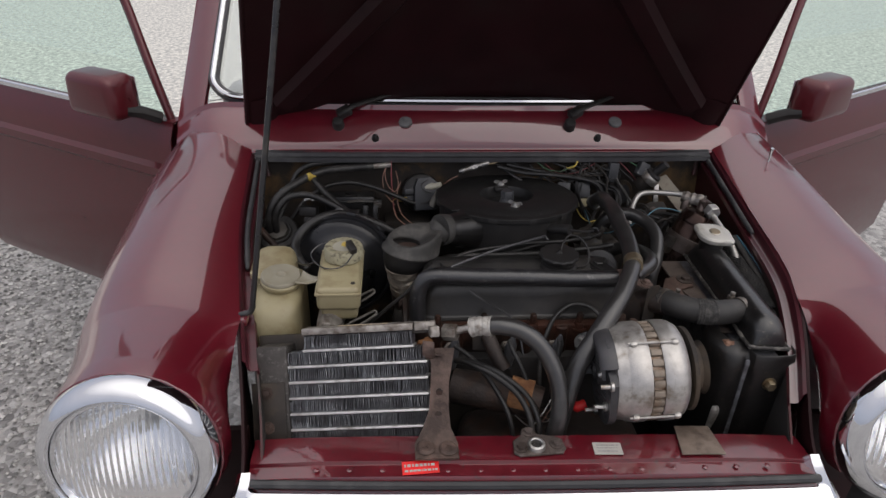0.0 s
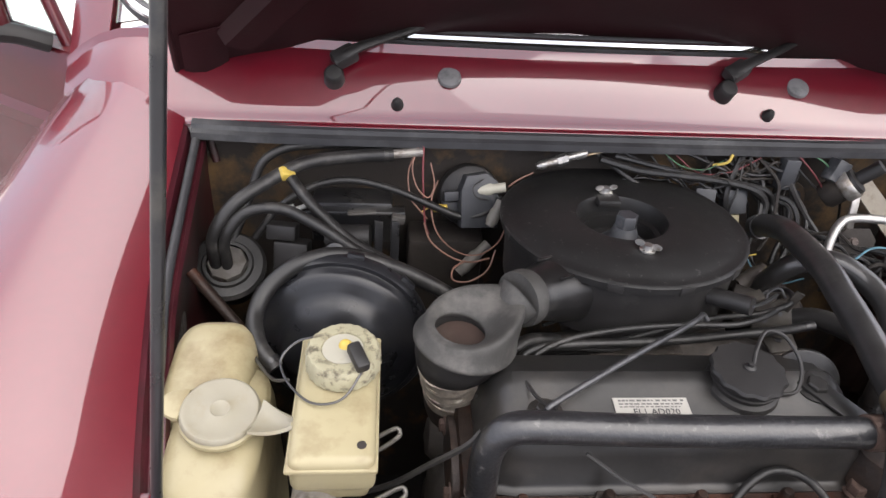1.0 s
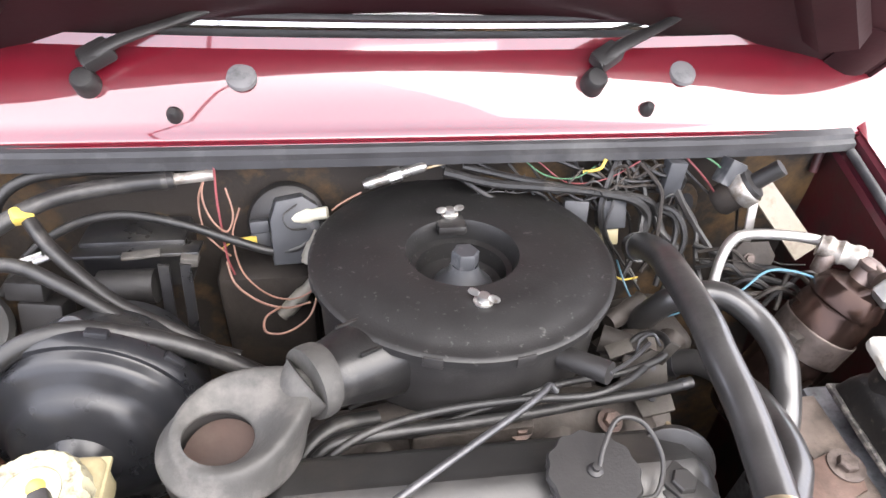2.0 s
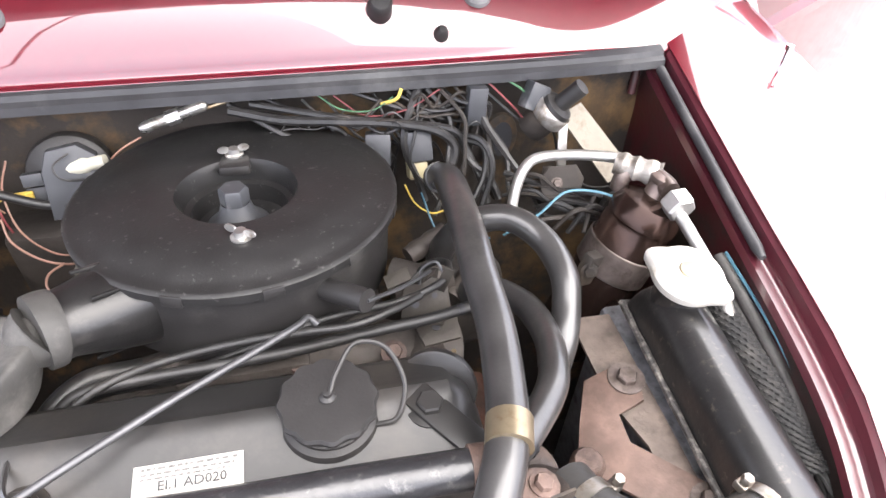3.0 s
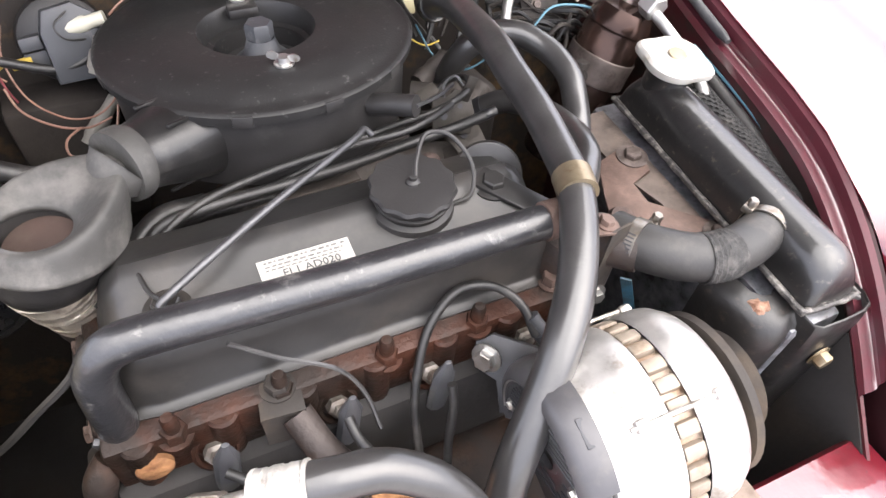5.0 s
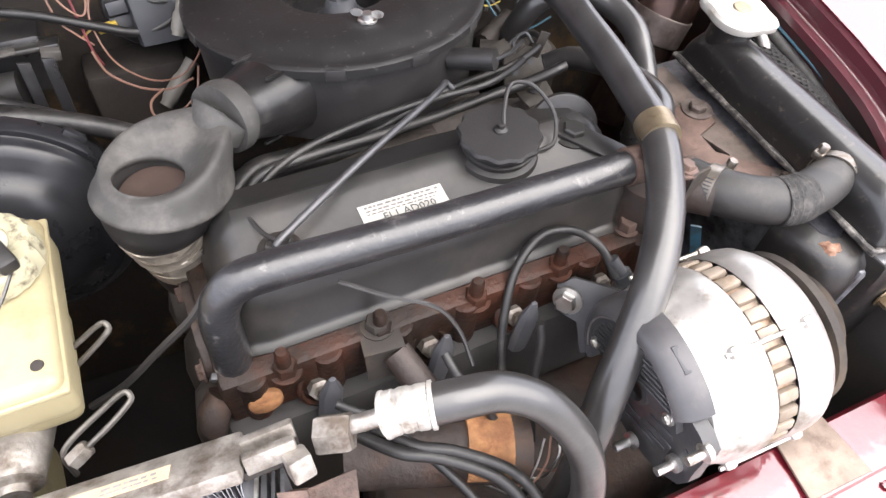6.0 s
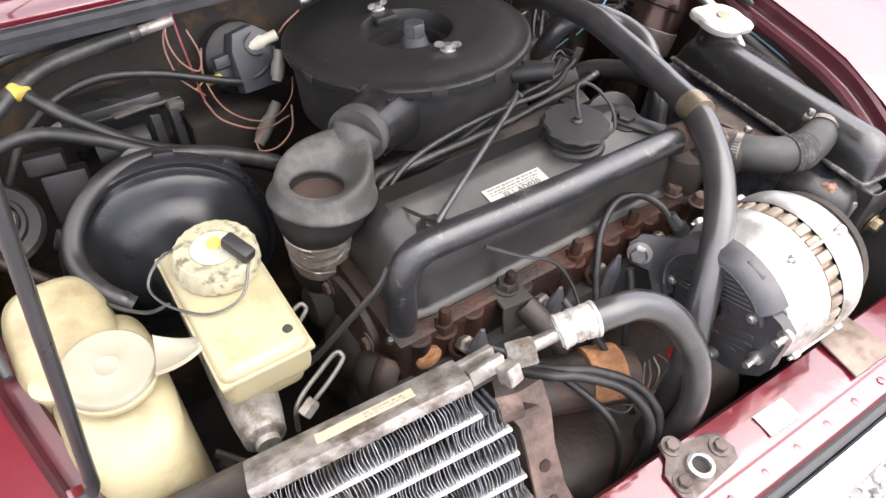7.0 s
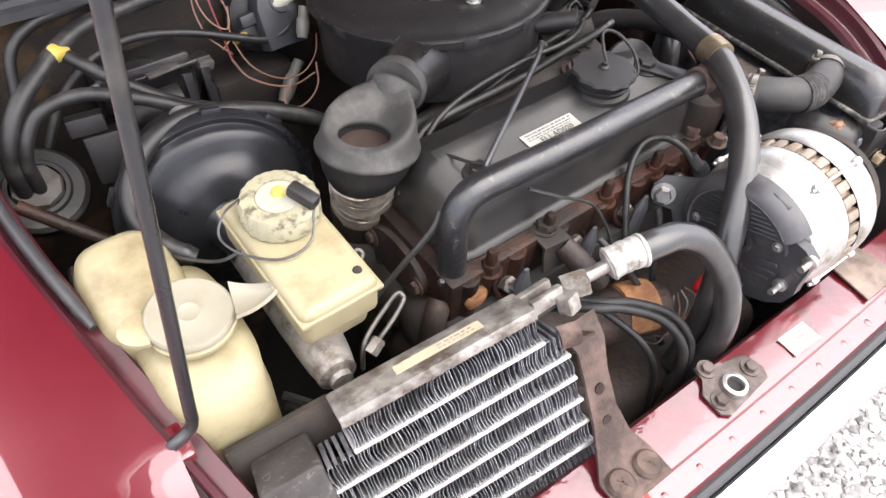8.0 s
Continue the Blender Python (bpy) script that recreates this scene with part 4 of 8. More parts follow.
# studs, plugs and brackets along the head
studs = [(-0.125, 0.210), (0.030, 0.211), (0.107, 0.212), (-0.05, 0.213)]
for x, y in studs:
    bm = bmesh.new()
    lathe(bm, [(0.0125, -0.012), (0.0125, -0.009), (0, -0.009)], pose(x, y, 0.783), 18)
    hexbolt(bm, (x, y, 0.772), (0, 0, 1), 0.0095, 0.012)
    lathe(bm, [(0.0055, 0.0), (0.0055, 0.014), (0.004, 0.017), (0, 0.017)], pose(x, y, 0.784), 12)
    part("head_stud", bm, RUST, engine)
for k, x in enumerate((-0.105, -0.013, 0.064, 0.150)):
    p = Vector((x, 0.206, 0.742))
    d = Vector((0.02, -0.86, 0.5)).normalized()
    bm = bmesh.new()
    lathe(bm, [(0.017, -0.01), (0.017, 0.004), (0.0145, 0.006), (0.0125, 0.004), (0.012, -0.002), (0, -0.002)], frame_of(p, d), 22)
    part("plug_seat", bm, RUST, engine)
    bm = bmesh.new()
    lathe(bm, [(0.009, -0.002), (0.009, 0.010), (0.006, 0.012), (0.005, 0.016), (0, 0.016)], frame_of(p, d), 6)
    part("spark_plug", bm, ALLOY_DULL, engine, "pale spark plug body")
    if k == 3:
        continue
    bm = bmesh.new()
    e = Vector((0.12, 0.03, 0.98)).normalized()
    m = frame_of(p + Vector((0.001, -0.018, -0.030)), e)
    lathe(bm, [(0.0085, 0), (0.0095, 0.012), (0.0095, 0.044), (0.0080, 0.048), (0.0028, 0.062), (0, 0.0625)], m @ Matrix.Diagonal((1, 0.7, 1, 1)), 8)
    part("plug_boot", bm, BOOT, engine, "dark grey spark plug boot")
bm = bmesh.new()
plate(bm, [(-0.016, -0.020), (0.016, -0.020), (0.015, 0.018), (-0.015, 0.018)], pose(-0.052, 0.212, 0.776, -4, 0, -6), 0.003, 0.001)
plate(bm, [(-0.016, 0), (0.016, 0), (0.015, 0.030), (-0.015, 0.030)], pose(-0.0535, 0.1935, 0.7770, -100, 0, -6), 0.003, 0.001)
hexbolt(bm, (-0.052, 0.215, 0.780), (0, 0, 1), 0.0095, 0.009, 0.013)
part("head_bracket", bm, GRIME, engine, "grimy bolted bracket on the head")
bm = bmesh.new()
tube(bm, [(-0.045, 0.195, 0.77), (-0.035, 0.170, 0.755), (-0.022, 0.155, 0.735)], 0.012, 12, 6)
part("coolant_stub", bm, BLOCK, engine)
bm = bmesh.new()
tube(bm, [(-0.10, 0.16, 0.70), (-0.008, 0.124, 0.705), (0.03, 0.11, 0.70)], 0.028, 20, 6)
part("starter_body", bm, BLOCK, engine, "dark cylinder low in front of the block")
bm = bmesh.new()
tube(bm, [(-0.015, 0.128, 0.708), (0.018, 0.116, 0.706)], 0.0292, 20, 1)
part("rusty_band", bm, RUST_ORANGE, engine, "orange rusted band")
bm = bmesh.new()
lathe(bm, [(0.013, 0), (0.013, 0.004), (0.010, 0.006), (0, 0.006)], frame_of((-0.145, 0.205, 0.752), (0, -1, 0.1)), 20)
part("core_plug", bm, RUST_ORANGE, engine, "rust-stained core plug")

# ---- air cleaner ----
AC = Matrix.Translation((0.025, 0.514, 0.8695)) @ pose(0, 0, 0, -6.6)
cleaner = thing("air_cleaner", (0.02, 0.50, 0.78), "round black air cleaner with rubber intake snout", "air cleaner")
bm = bmesh.new()
lathe(bm, [(0.123, -0.078), (0.128, -0.074), (0.131, -0.012), (0.1335, -0.010), (0.1335, -0.006)], AC, 64)
body = part("cleaner_body", bm, PLASTIC, cleaner, "black plastic housing")
bm = bmesh.new()
lathe(bm, [(0.1335, -0.0075), (0.138, -0.008), (0.1385, -0.001), (0.136, 0.001), (0.134, 0.0012), (0.122, 0.0018), (0.1205, 0.0030), (0.057, 0.0038), (0.052, 0.003), (0.0495, -0.002), (0.0475, -0.016), (0.042, -0.018), (0.040, -0.034), (0.030, -0.038), (0, -0.038)], AC, 72)
lid = part("cleaner_lid", bm, LID, cleaner, "scratched black lid with a sunken middle")
for k in range(12):
    a = 2 * math.pi * k / 12 + 0.2
    bm = bmesh.new()
    box(bm, (0.0025, 0.016, 0.010), AC @ pose(0, 0, 0, 0, 0, math.degrees(a)) @ pose(0.1375, 0, -0.005), 0.0008)
    part("lid_clip", bm, PLASTIC, cleaner)
bm = bmesh.new()
box(bm, (0.028, 0.024, 0.010), AC @ pose(-0.003, 0.048, -0.001), 0.003)
part("nut_bridge", bm, PLASTIC, lid)
bm = bmesh.new()
box(bm, (0.028, 0.030, 0.012), AC @ pose(0.003, -0.067, -0.003), 0.003)
part("nut_bridge", bm, PLASTIC, lid)
bm = bmesh.new()
lathe(bm, [(0.030, -0.038), (0.027, -0.020), (0.016, -0.010), (0.012, 0.002)], AC @ pose(-0.001, -0.018, 0), 24)
lathe(bm, [(0.0125, 0.002), (0.0125, 0.014), (0.011, 0.016), (0, 0.016)], AC @ pose(-0.001, -0.018, 0), 6)
part("centre_bolt", bm, GREY_PLASTIC, cleaner, "grey hex bolt in the sunken middle")
for dx, dy, rot in ((-0.003, 0.059, 10), (0.005, -0.074, -35)):
    m = AC @ pose(dx, dy, 0.004, 0, 0, rot)
    bm = bmesh.new()
    lathe(bm, [(0.0085, 0), (0.0085, 0.0015), (0.0055, 0.002), (0.005, 0.007), (0, 0.008)], m, 16)
    for s in (-1, 1):
        plate(bm, ring_outline(0.0055, 0.0035, 10, s * 0.009, 0.0045), m @ pose(0, 0.0008, 0.002, 90), 0.0016)
    part("wing_nut", bm, STEEL, cleaner, "zinc wing nut")
bm = bmesh.new()
tube(bm, [(0.090, 0.400, 0.856), (0.106, 0.384, 0.863), (0.119, 0.371, 0.868)], 0.0095, 14, 4)
part("breather_stub", bm, PLASTIC, cleaner, "small black side stub")
# snout
bm = bmesh.new()
line = spline([(-0.030, 0.440, 0.842), (-0.066, 0.416, 0.850), (-0.090, 0.399, 0.858), (-0.108, 0.387, 0.863)], 5)
rows = []
for i, p in enumerate(line):
    f = i / (len(line) - 1)
    d = (line[min(i + 1, len(line) - 1)] - line[max(i - 1, 0)]).normalized()
    m = frame_of(p, d)
    half, square = 0.039 - 0.0125 * min(1, f * 1.25), 1.0 - 0.45 * max(0, 1 - f * 1.6)
    rows.append([m @ Vector((half * math.copysign(abs(math.cos(a)) ** square, math.cos(a)), half * 0.94 * math.copysign(abs(math.sin(a)) ** square, math.sin(a)), 0)) for a in [2 * math.pi * k / 36 for k in range(37)]])
sheet(bm, rows)
NECK = material("neck_plastic", (0.013, 0.0125, 0.0125), 0.36, 0, 0.2, 0.2, 50, 0.1, 400, (0.045, 0.042, 0.04), 0.2, 30, coat_rough=0.2)
neck = part("snout_neck", bm, NECK, cleaner, "black plastic neck")
for a in (60, 120, 240, 300):
    bm = bmesh.new()
    m = frame_of((-0.076, 0.409, 0.853), (-0.62, -0.42, 0.18))
    q = m @ Vector((0.0335 * math.cos(radians(a)), 0.0335 * math.sin(radians(a)), 0))
    box(bm, (0.003, 0.003, 0.026), Matrix.Translation(q) @ m.to_3x3().to_4x4(), 0.001)
    part("neck_rib", bm, NECK, neck)
bm = bmesh.new()
tube(bm, [(-0.102, 0.391, 0.8605), (-0.106, 0.3885, 0.862), (-0.113, 0.384, 0.8635)], lambda f: 0.0290 + 0.0008 * math.sin(f * math.pi), 32, 3, flat=0.94)
part("snout_clamp", bm, RUBBER_GREY, neck, "worn clamp band")
SM = Matrix.Translation((-0.172, 0.3455, 0.8615)) @ pose(0, 0, 0, -7, 9, 0) @ pose(0, 0, 0, 0, 0, 33)


def mouth_rings(bm, rings, seg=56):
    """Rings of (radius, shift towards the neck, height, lift at the neck side), skinned in order."""
    rows = []
    for r, c, z, lift in rings:
        long = 0.42 * min(1, max(0, (r - 0.030) / 0.010)) * min(1, max(0, (z + 0.020) / 0.020))
        rows.append([SM @ Vector((c + r * math.cos(a) * (1 + long * max(0, math.cos(a)) ** 3), r * 0.97 * math.sin(a), z + lift * math.cos(a))) for a in [2 * math.pi * k / seg for k in range(seg + 1)]])
    sheet(bm, rows)


bm = bmesh.new()
mouth_rings(bm, [(0.0285, 0, -0.007, 0), (0.0250, 0, -0.0025, 0), (0.0243, 0, 0, 0), (0.0252, 0.0005, 0.0016, 0), (0.0285, 0.0030, 0.0040, 0.0034), (0.0330, 0.0070, 0.0080, 0.0080), (0.0372, 0.0100, 0.0114, 0.0118), (0.0392, 0.0110, 0.0122, 0.0130), (0.0412, 0.0112, 0.0120, 0.0132), (0.0430, 0.0112, 0.0098, 0.0126),
                 (0.0445, 0.0110, 0.0045, 0.0110), (0.0460, 0.0106, -0.0035, 0.005), (0.0478, 0.0104, -0.0100, 0.001), (0.0496, 0.0100, -0.0128, 0), (0.0506, 0.0100, -0.0150, 0), (0.0502, 0.0100, -0.0172, 0), (0.0480, 0.0098, -0.0188, 0), (0.0462, 0.0094, -0.0192, 0)])
tube(bm, [(-0.110, 0.3855, 0.8615), (-0.114, 0.3830, 0.8590), (-0.119, 0.3800, 0.8520)], lambda f: 0.0272 - 0.007 * f, 28, 4, flat=0.90)
mouth = part("intake_mouth", bm, RUBBER_GREY, cleaner, "dusty grey rubber mouth with a round hole", 60)
bm = bmesh.new()
mouth_rings(bm, [(0.0458, 0.0090, -0.0180, 0), (0.0448, 0.0080, -0.0260, 0), (0.0420, 0.0060, -0.0340, 0), (0.0370, 0.0030, -0.0420, 0), (0.0318, 0.0010, -0.0485, 0), (0.0305, 0, -0.0490, 0)])
part("mouth_skirt", bm, PLASTIC, mouth, "black plastic funnel below the rubber", 60)
bm = bmesh.new()
lathe(bm, [(0.0, 0.0), (0.0272, 0.0), (0.0272, 0.0012), (0, 0.0012)], SM @ pose(0.003, -0.001, -0.019, 8, -15, 0), 32)
part("mouth_flap", bm, material("brown_flap", (0.046, 0.027, 0.021), 0.7, 0, 0, 0.2, 40, 0.1, 150, (0.06, 0.04, 0.032), 0.3, 30), mouth, "brown flap inside the mouth")
bm = bmesh.new()
lathe(bm, [(0.0300, -0.006), (0.0300, -0.036), (0, -0.036)], SM, 32)
part("mouth_base", bm, DARK, mouth)
bm = bmesh.new()
a, b = SM @ Vector((0, 0, -0.040)), Vector((-0.168, 0.360, 0.752))
wob = random.Random(8)
rings = [a.lerp(b, k / 46) + Vector((wob.uniform(-0.0004, 0.0004), wob.uniform(-0.0004, 0.0004), 0)) for k in range(47)]
tube(bm, rings, lambda f: 0.0312 + (0.0009 if int(round(f * 46)) % 2 else -0.0004) + 0.0006 * math.sin(f * 19), 36, raw=True)
part("foil_tube", bm, FOIL, cleaner, "crinkled foil warm-air tube", 20)
bm = bmesh.new()
tube(bm, [(-0.168, 0.360, 0.762), (-0.165, 0.362, 0.735), (-0.145, 0.362, 0.705), (-0.11, 0.36, 0.69)], 0.0335, 24, 4)
part("hot_air_duct", bm, BLOCK, cleaner, "grimy duct under the foil tube")

# ---- hoses ----


def hose(name, pts, r, mat, label, category="hose", group="", seg=14, per=7, ring=None):
    """A hose or cable; with a ring it is a thing of two parts, the wall and its end clip."""
    bm = bmesh.new()
    tube(bm, pts, r, seg, per)
    if ring is None:
        return solo(name, bm, mat, label, category, group)
    root = thing(name, pts[0], label, category, group)
    part("hose_wall", bm, mat, root)
    for end in ((pts[0], pts[1]), (pts[-1], pts[-2])):
        a, d = Vector(end[0]), (Vector(end[1]) - Vector(end[0])).normalized()
        bm = bmesh.new()
        tube(bm, [a + d * 0.006, a + d * 0.011], r * 1.08, 18, 1)
        part("end_clip", bm, ring, root, "narrow metal hose clip")
    return root


hose("heater_hose", [(-0.157, 0.226, 0.745), (-0.157, 0.228, 0.79), (-0.155, 0.233, 0.835), (-0.140, 0.236, 0.857), (-0.11, 0.236, 0.860), (-0.06, 0.235, 0.858), (0.02, 0.233, 0.857), (0.10, 0.235, 0.852), (0.178, 0.233, 0.852)], 0.0135, SCUFFED, "black rubber hose lying across the rocker cover", ring=STEEL)
hose("coolant_hose", [(0.211, 0.548, 0.836), (0.213, 0.53, 0.852), (0.211, 0.49, 0.872), (0.206, 0.41, 0.886), (0.204, 0.368, 0.884), (0.204, 0.324, 0.879), (0.199, 0.283, 0.876), (0.190, 0.243, 0.876), (0.176, 0.21, 0.872), (0.152, 0.170, 0.860), (0.125, 0.138, 0.842), (0.100, 0.115, 0.818), (0.077, 0.096, 0.790), (0.062, 0.080, 0.750), (0.052, 0.07, 0.70), (0.045, 0.068, 0.62)], 0.0142, RUBBER, "long black rubber coolant hose with a dull sheen", ring=BLACK_PAINT)
hose("looped_hose", [(0.200, 0.482, 0.785), (0.205, 0.474, 0.818), (0.224, 0.468, 0.845), (0.257, 0.458, 0.855), (0.281, 0.431, 0.850), (0.288, 0.396, 0.843), (0.284, 0.371, 0.831), (0.274, 0.345, 0.818), (0.266, 0.332, 0.800), (0.262, 0.322, 0.765)], 0.0124, RUBBER, "black hose bent in a tall loop", ring=BLACK_PAINT)
hose("bypass_hose", [(0.218, 0.440, 0.782), (0.240, 0.425, 0.800), (0.257, 0.388, 0.815), (0.2575, 0.343, 0.830), (0.2465, 0.301, 0.843), (0.2320, 0.2765, 0.846), (0.206, 0.248, 0.853), (0.196, 0.240, 0.852)], 0.0120, RUBBER, "short curved black hose beside the engine", ring=BLACK_PAINT)


# clip that holds the hoses
clip = thing("hose_clip", (0.2, 0.232, 0.85), "tan steel clip holding two hoses", "clip")
bm = bmesh.new()
tube(bm, [(0.193, 0.250, 0.876), (0.187, 0.230, 0.877)], 0.0155, 20, 1)
part("clip_band", bm, BRASS, clip)
bm = bmesh.new()
tube(bm, [(0.165, 0.2335, 0.852), (0.180, 0.233, 0.852)], 0.0155, 20, 1)
part("clip_band", bm, RUST_LIGHT, clip)
bm = bmesh.new()
plate(bm, [(-0.018, -0.010), (0.002, -0.012), (0.009, -0.009), (0.012, -0.002), (0.011, 0.005), (0.006, 0.010), (-0.002, 0.011), (-0.018, 0.009)], pose(0.206, 0.214, 0.853, 0, 12, 0), 0.002)
part("clip_tab", bm, RUST_LIGHT, clip, "rusty rounded tab")
bm = bmesh.new()
hexbolt(bm, (0.206, 0.213, 0.855), (0.2, 0, 1), 0.0062, 0.006, 0.009)
part("clip_screw", bm, RUST_LIGHT, clip)
bm = bmesh.new()
plate(bm, [(-0.010, 0), (0.010, 0), (0.010, 0.09), (-0.010, 0.09)], pose(0.216, 0.206, 0.765, 90, 0, 10), 0.002)
part("clip_strap", bm, GRIME, clip)
bm = bmesh.new()
hexbolt(bm, (0.215, 0.203, 0.772), (0, -1, 0.15), 0.0065, 0.007, 0.010)
part("strap_bolt", bm, STEEL, clip, "bright zinc bolt")

# thermostat housing and top hose
thermo = thing("thermostat_housing", (0.215, 0.235, 0.75), "grimy cast thermostat housing with elbow", "housing")
bm = bmesh.new()
lathe(bm, [(0.030, 0), (0.032, 0.004), (0.030, 0.03), (0.027, 0.045), (0.0, 0.052)], pose(0.205, 0.240, 0.775), 24)
part("housing_dome", bm, BLOCK, thermo)
bm = bmesh.new()
tube(bm, [(0.205, 0.236, 0.805), (0.222, 0.220, 0.818), (0.240, 0.200, 0.824)], 0.019, 18, 5)
part("elbow", bm, BLOCK, thermo)
for p in ((0.180, 0.222, 0.782), (0.232, 0.250, 0.782), (0.19, 0.195, 0.785)):
    bm = bmesh.new()
    hexbolt(bm, p, (0, 0, 1), 0.008, 0.011, 0.011)
    part("housing_bolt", bm, RUST_LIGHT, thermo)
CLAMP = material("tarnished_clamp", (0.30, 0.275, 0.245), 0.40, 0.9, 0, 0.2, 90, 0.05, 300, (0.19, 0.14, 0.095), 0.4, 70)
TAPE = material("rough_tape", (0.03, 0.029, 0.028), 0.7, 0, 0, 0.5, 120, 1.0, 420, (0.08, 0.075, 0.07), 0.4, 90)
top_hose = thing("radiator_hose", (0.29, 0.17, 0.80), "thick black radiator hose with taped middle", "hose")
TH = [(0.234, 0.226, 0.818), (0.239, 0.208, 0.824), (0.250, 0.191, 0.828), (0.269, 0.1765, 0.829), (0.292, 0.168, 0.829), (0.318, 0.170, 0.827), (0.345, 0.177, 0.824), (0.362, 0.183, 0.822)]
bm = bmesh.new()
tube(bm, TH, 0.0195, 22, 7)
part("hose_wall", bm, HOSE_MATTE, top_hose)
bm = bmesh.new()
tube(bm, [(0.277, 0.1716, 0.829), (0.285, 0.1695, 0.829), (0.293, 0.168, 0.829), (0.303, 0.1685, 0.8283)], lambda f: 0.0206 + 0.0005 * math.sin(f * 37), 22, 6)
part("tape_wrap", bm, TAPE, top_hose, "rough black tape wrap")
for p, d, off in ((Vector((0.2400, 0.2055, 0.8248)), Vector((0.42, -0.88, 0.22)), Vector((0.020, 0.008, 0.008))), (Vector((0.352, 0.1795, 0.8232)), Vector((0.93, 0.33, -0.1)), Vector((-0.010, 0.016, 0.014)))):
    m = frame_of(p, d)
    bm = bmesh.new()
    lathe(bm, [(0.0200, -0.005), (0.0212, -0.005), (0.0212, 0.005), (0.0200, 0.005)], m, 28)
    band = part("hose_clamp", bm, CLAMP, top_hose, "slotted steel worm clamp")
    bm = bmesh.new()
    for k in range(16):
        a = radians(30 + 8 * k)
        box(bm, (0.0012, 0.0006, 0.007), m @ pose(0, 0, 0, 0, 0, math.degrees(a)) @ pose(0, 0.0213, 0), 0)
    part("clamp_slot", bm, INK, band)
    bm = bmesh.new()
    q = p + off
    box(bm, (0.009, 0.007, 0.009), frame_of(q, d), 0.0015)
    tube(bm, [q - Vector((0, 0, 0.004)), q + Vector((0.001, 0, 0.007))], 0.0028, 8, 1)
    hexbolt(bm, q + Vector((0.001, 0, 0.005)), (0.15, 0, 1), 0.0042, 0.005)
    part("clamp_screw", bm, CLAMP, band)

# ---- radiator ----
rad = thing("radiator", (0.37, 0.25, 0.40), "side-mounted radiator with black top tank", "radiator")
TM = Matrix.Translation((0.3735, 0.247, 0.804)) @ pose(0, 0, 0, 0, 4, -1.5)
TANK_SECTION = ((-0.0285, 0.0), (-0.0270, 0.010), (-0.0250, 0.022), (-0.0215, 0.032), (-0.0155, 0.0390), (-0.0075, 0.0420), (0.0020, 0.0420), (0.0110, 0.0395), (0.0190, 0.0340), (0.0245, 0.0255), (0.0275, 0.0140), (0.0285, 0.0))
bm = bmesh.new()
rows = []
for k in range(33):
    g = -1 + k / 16
    y = 0.136 * math.sin(g * math.pi / 2) if abs(g) < 1 else math.copysign(0.138, g)
    e = math.sqrt(max(0, 1 - max(0, (abs(y) - 0.108) / 0.030) ** 2))
    rows.append([TM @ Vector((x * (0.84 + 0.16 * e), y, z * (0.12 + 0.88 * e))) for x, z in TANK_SECTION])
sheet(bm, rows, 0.0015, 1)
for row in (rows[0], rows[-1]):
    bm.faces.new([bm.verts.new(p) for p in row])
tank = part("top_tank", bm, TANK, rad, "glossy black top tank")
bm = bmesh.new()
box(bm, (0.064, 0.282, 0.004), TM @ pose(0, 0, -0.002), 0.0015)
tube(bm, [TM @ Vector(p) for p in ((-0.031, 0.138, 0), (-0.031, 0.07, 0), (-0.031, 0, 0), (-0.031, -0.07, 0), (-0.031, -0.130, 0), (-0.026, -0.139, 0), (0, -0.140, 0), (0.026, -0.139, 0), (0.031, -0.130, 0), (0.031, 0, 0), (0.031, 0.138, 0))], lambda f: 0.0030 + 0.0005 * math.sin(f * 90), 8, 4)
part("tank_flange", bm, TANK_LIP, tank, "dusty crimped lip under the tank")
bm = bmesh.new()
box(bm, (0.058, 0.30, 0.36), pose(0.366, 0.252, 0.605), 0.006)
part("core", bm, FIN, rad)
# pressed shroud: a rounded column at the corner, then the flat front face
bm = bmesh.new()
SHROUD = ((0.2965, 0.172), (0.2965, 0.150), (0.299, 0.128), (0.306, 0.112), (0.317, 0.103), (0.329, 0.101), (0.338, 0.105), (0.343, 0.103), (0.346, 0.094), (0.352, 0.090), (0.375, 0.089), (0.398, 0.090), (0.409, 0.094), (0.414, 0.104), (0.415, 0.20), (0.415, 0.40))
rows = []
for x, y in SHROUD:
    front = x > 0.344
    row = []
    for inset, z in ((0.034, 0.800), (0.024, 0.7995), (0.013, 0.797), (0.005, 0.790), (0.001, 0.780), (0.0, 0.765), (0.0, 0.60), (0.0, 0.38)):
        inset *= 0.12 if front else 1
        to = Vector((0.345, max(0.20, y), 0)) - Vector((x, y, 0))
        q = Vector((x, y, 0)) + to.normalized() * min(inset, to.length * 0.9)
        row.append(Vector((q.x, q.y, z)))
    rows.append(row)
sheet(bm, rows, 0.002, 1)
part("shroud", bm, SHROUD_PAINT, rad, "black pressed-steel fan shroud with rounded corner")
bm = bmesh.new()
tube(bm, [(0.303, 0.094, 0.703), (0.304, 0.092, 0.690), (0.300, 0.092, 0.655)], lambda f: 0.0045 + 0.003 * math.sin(f * math.pi), 10, 5, flat=0.4)
part("shroud_clip", bm, ALLOY_BRIGHT, rad, "bright metal clip on the shroud")
bm = bmesh.new()
lathe(bm, [(0.021, -0.022), (0.021, 0.0), (0.026, 0.004), (0.026, 0.008), (0.0, 0.008)], Matrix.Translation((0.378, 0.358, 0.852)) @ pose(0, 0, 0, 3, 4), 28)
part("filler_neck", bm, TANK, tank, "black filler neck")
bm = bmesh.new()
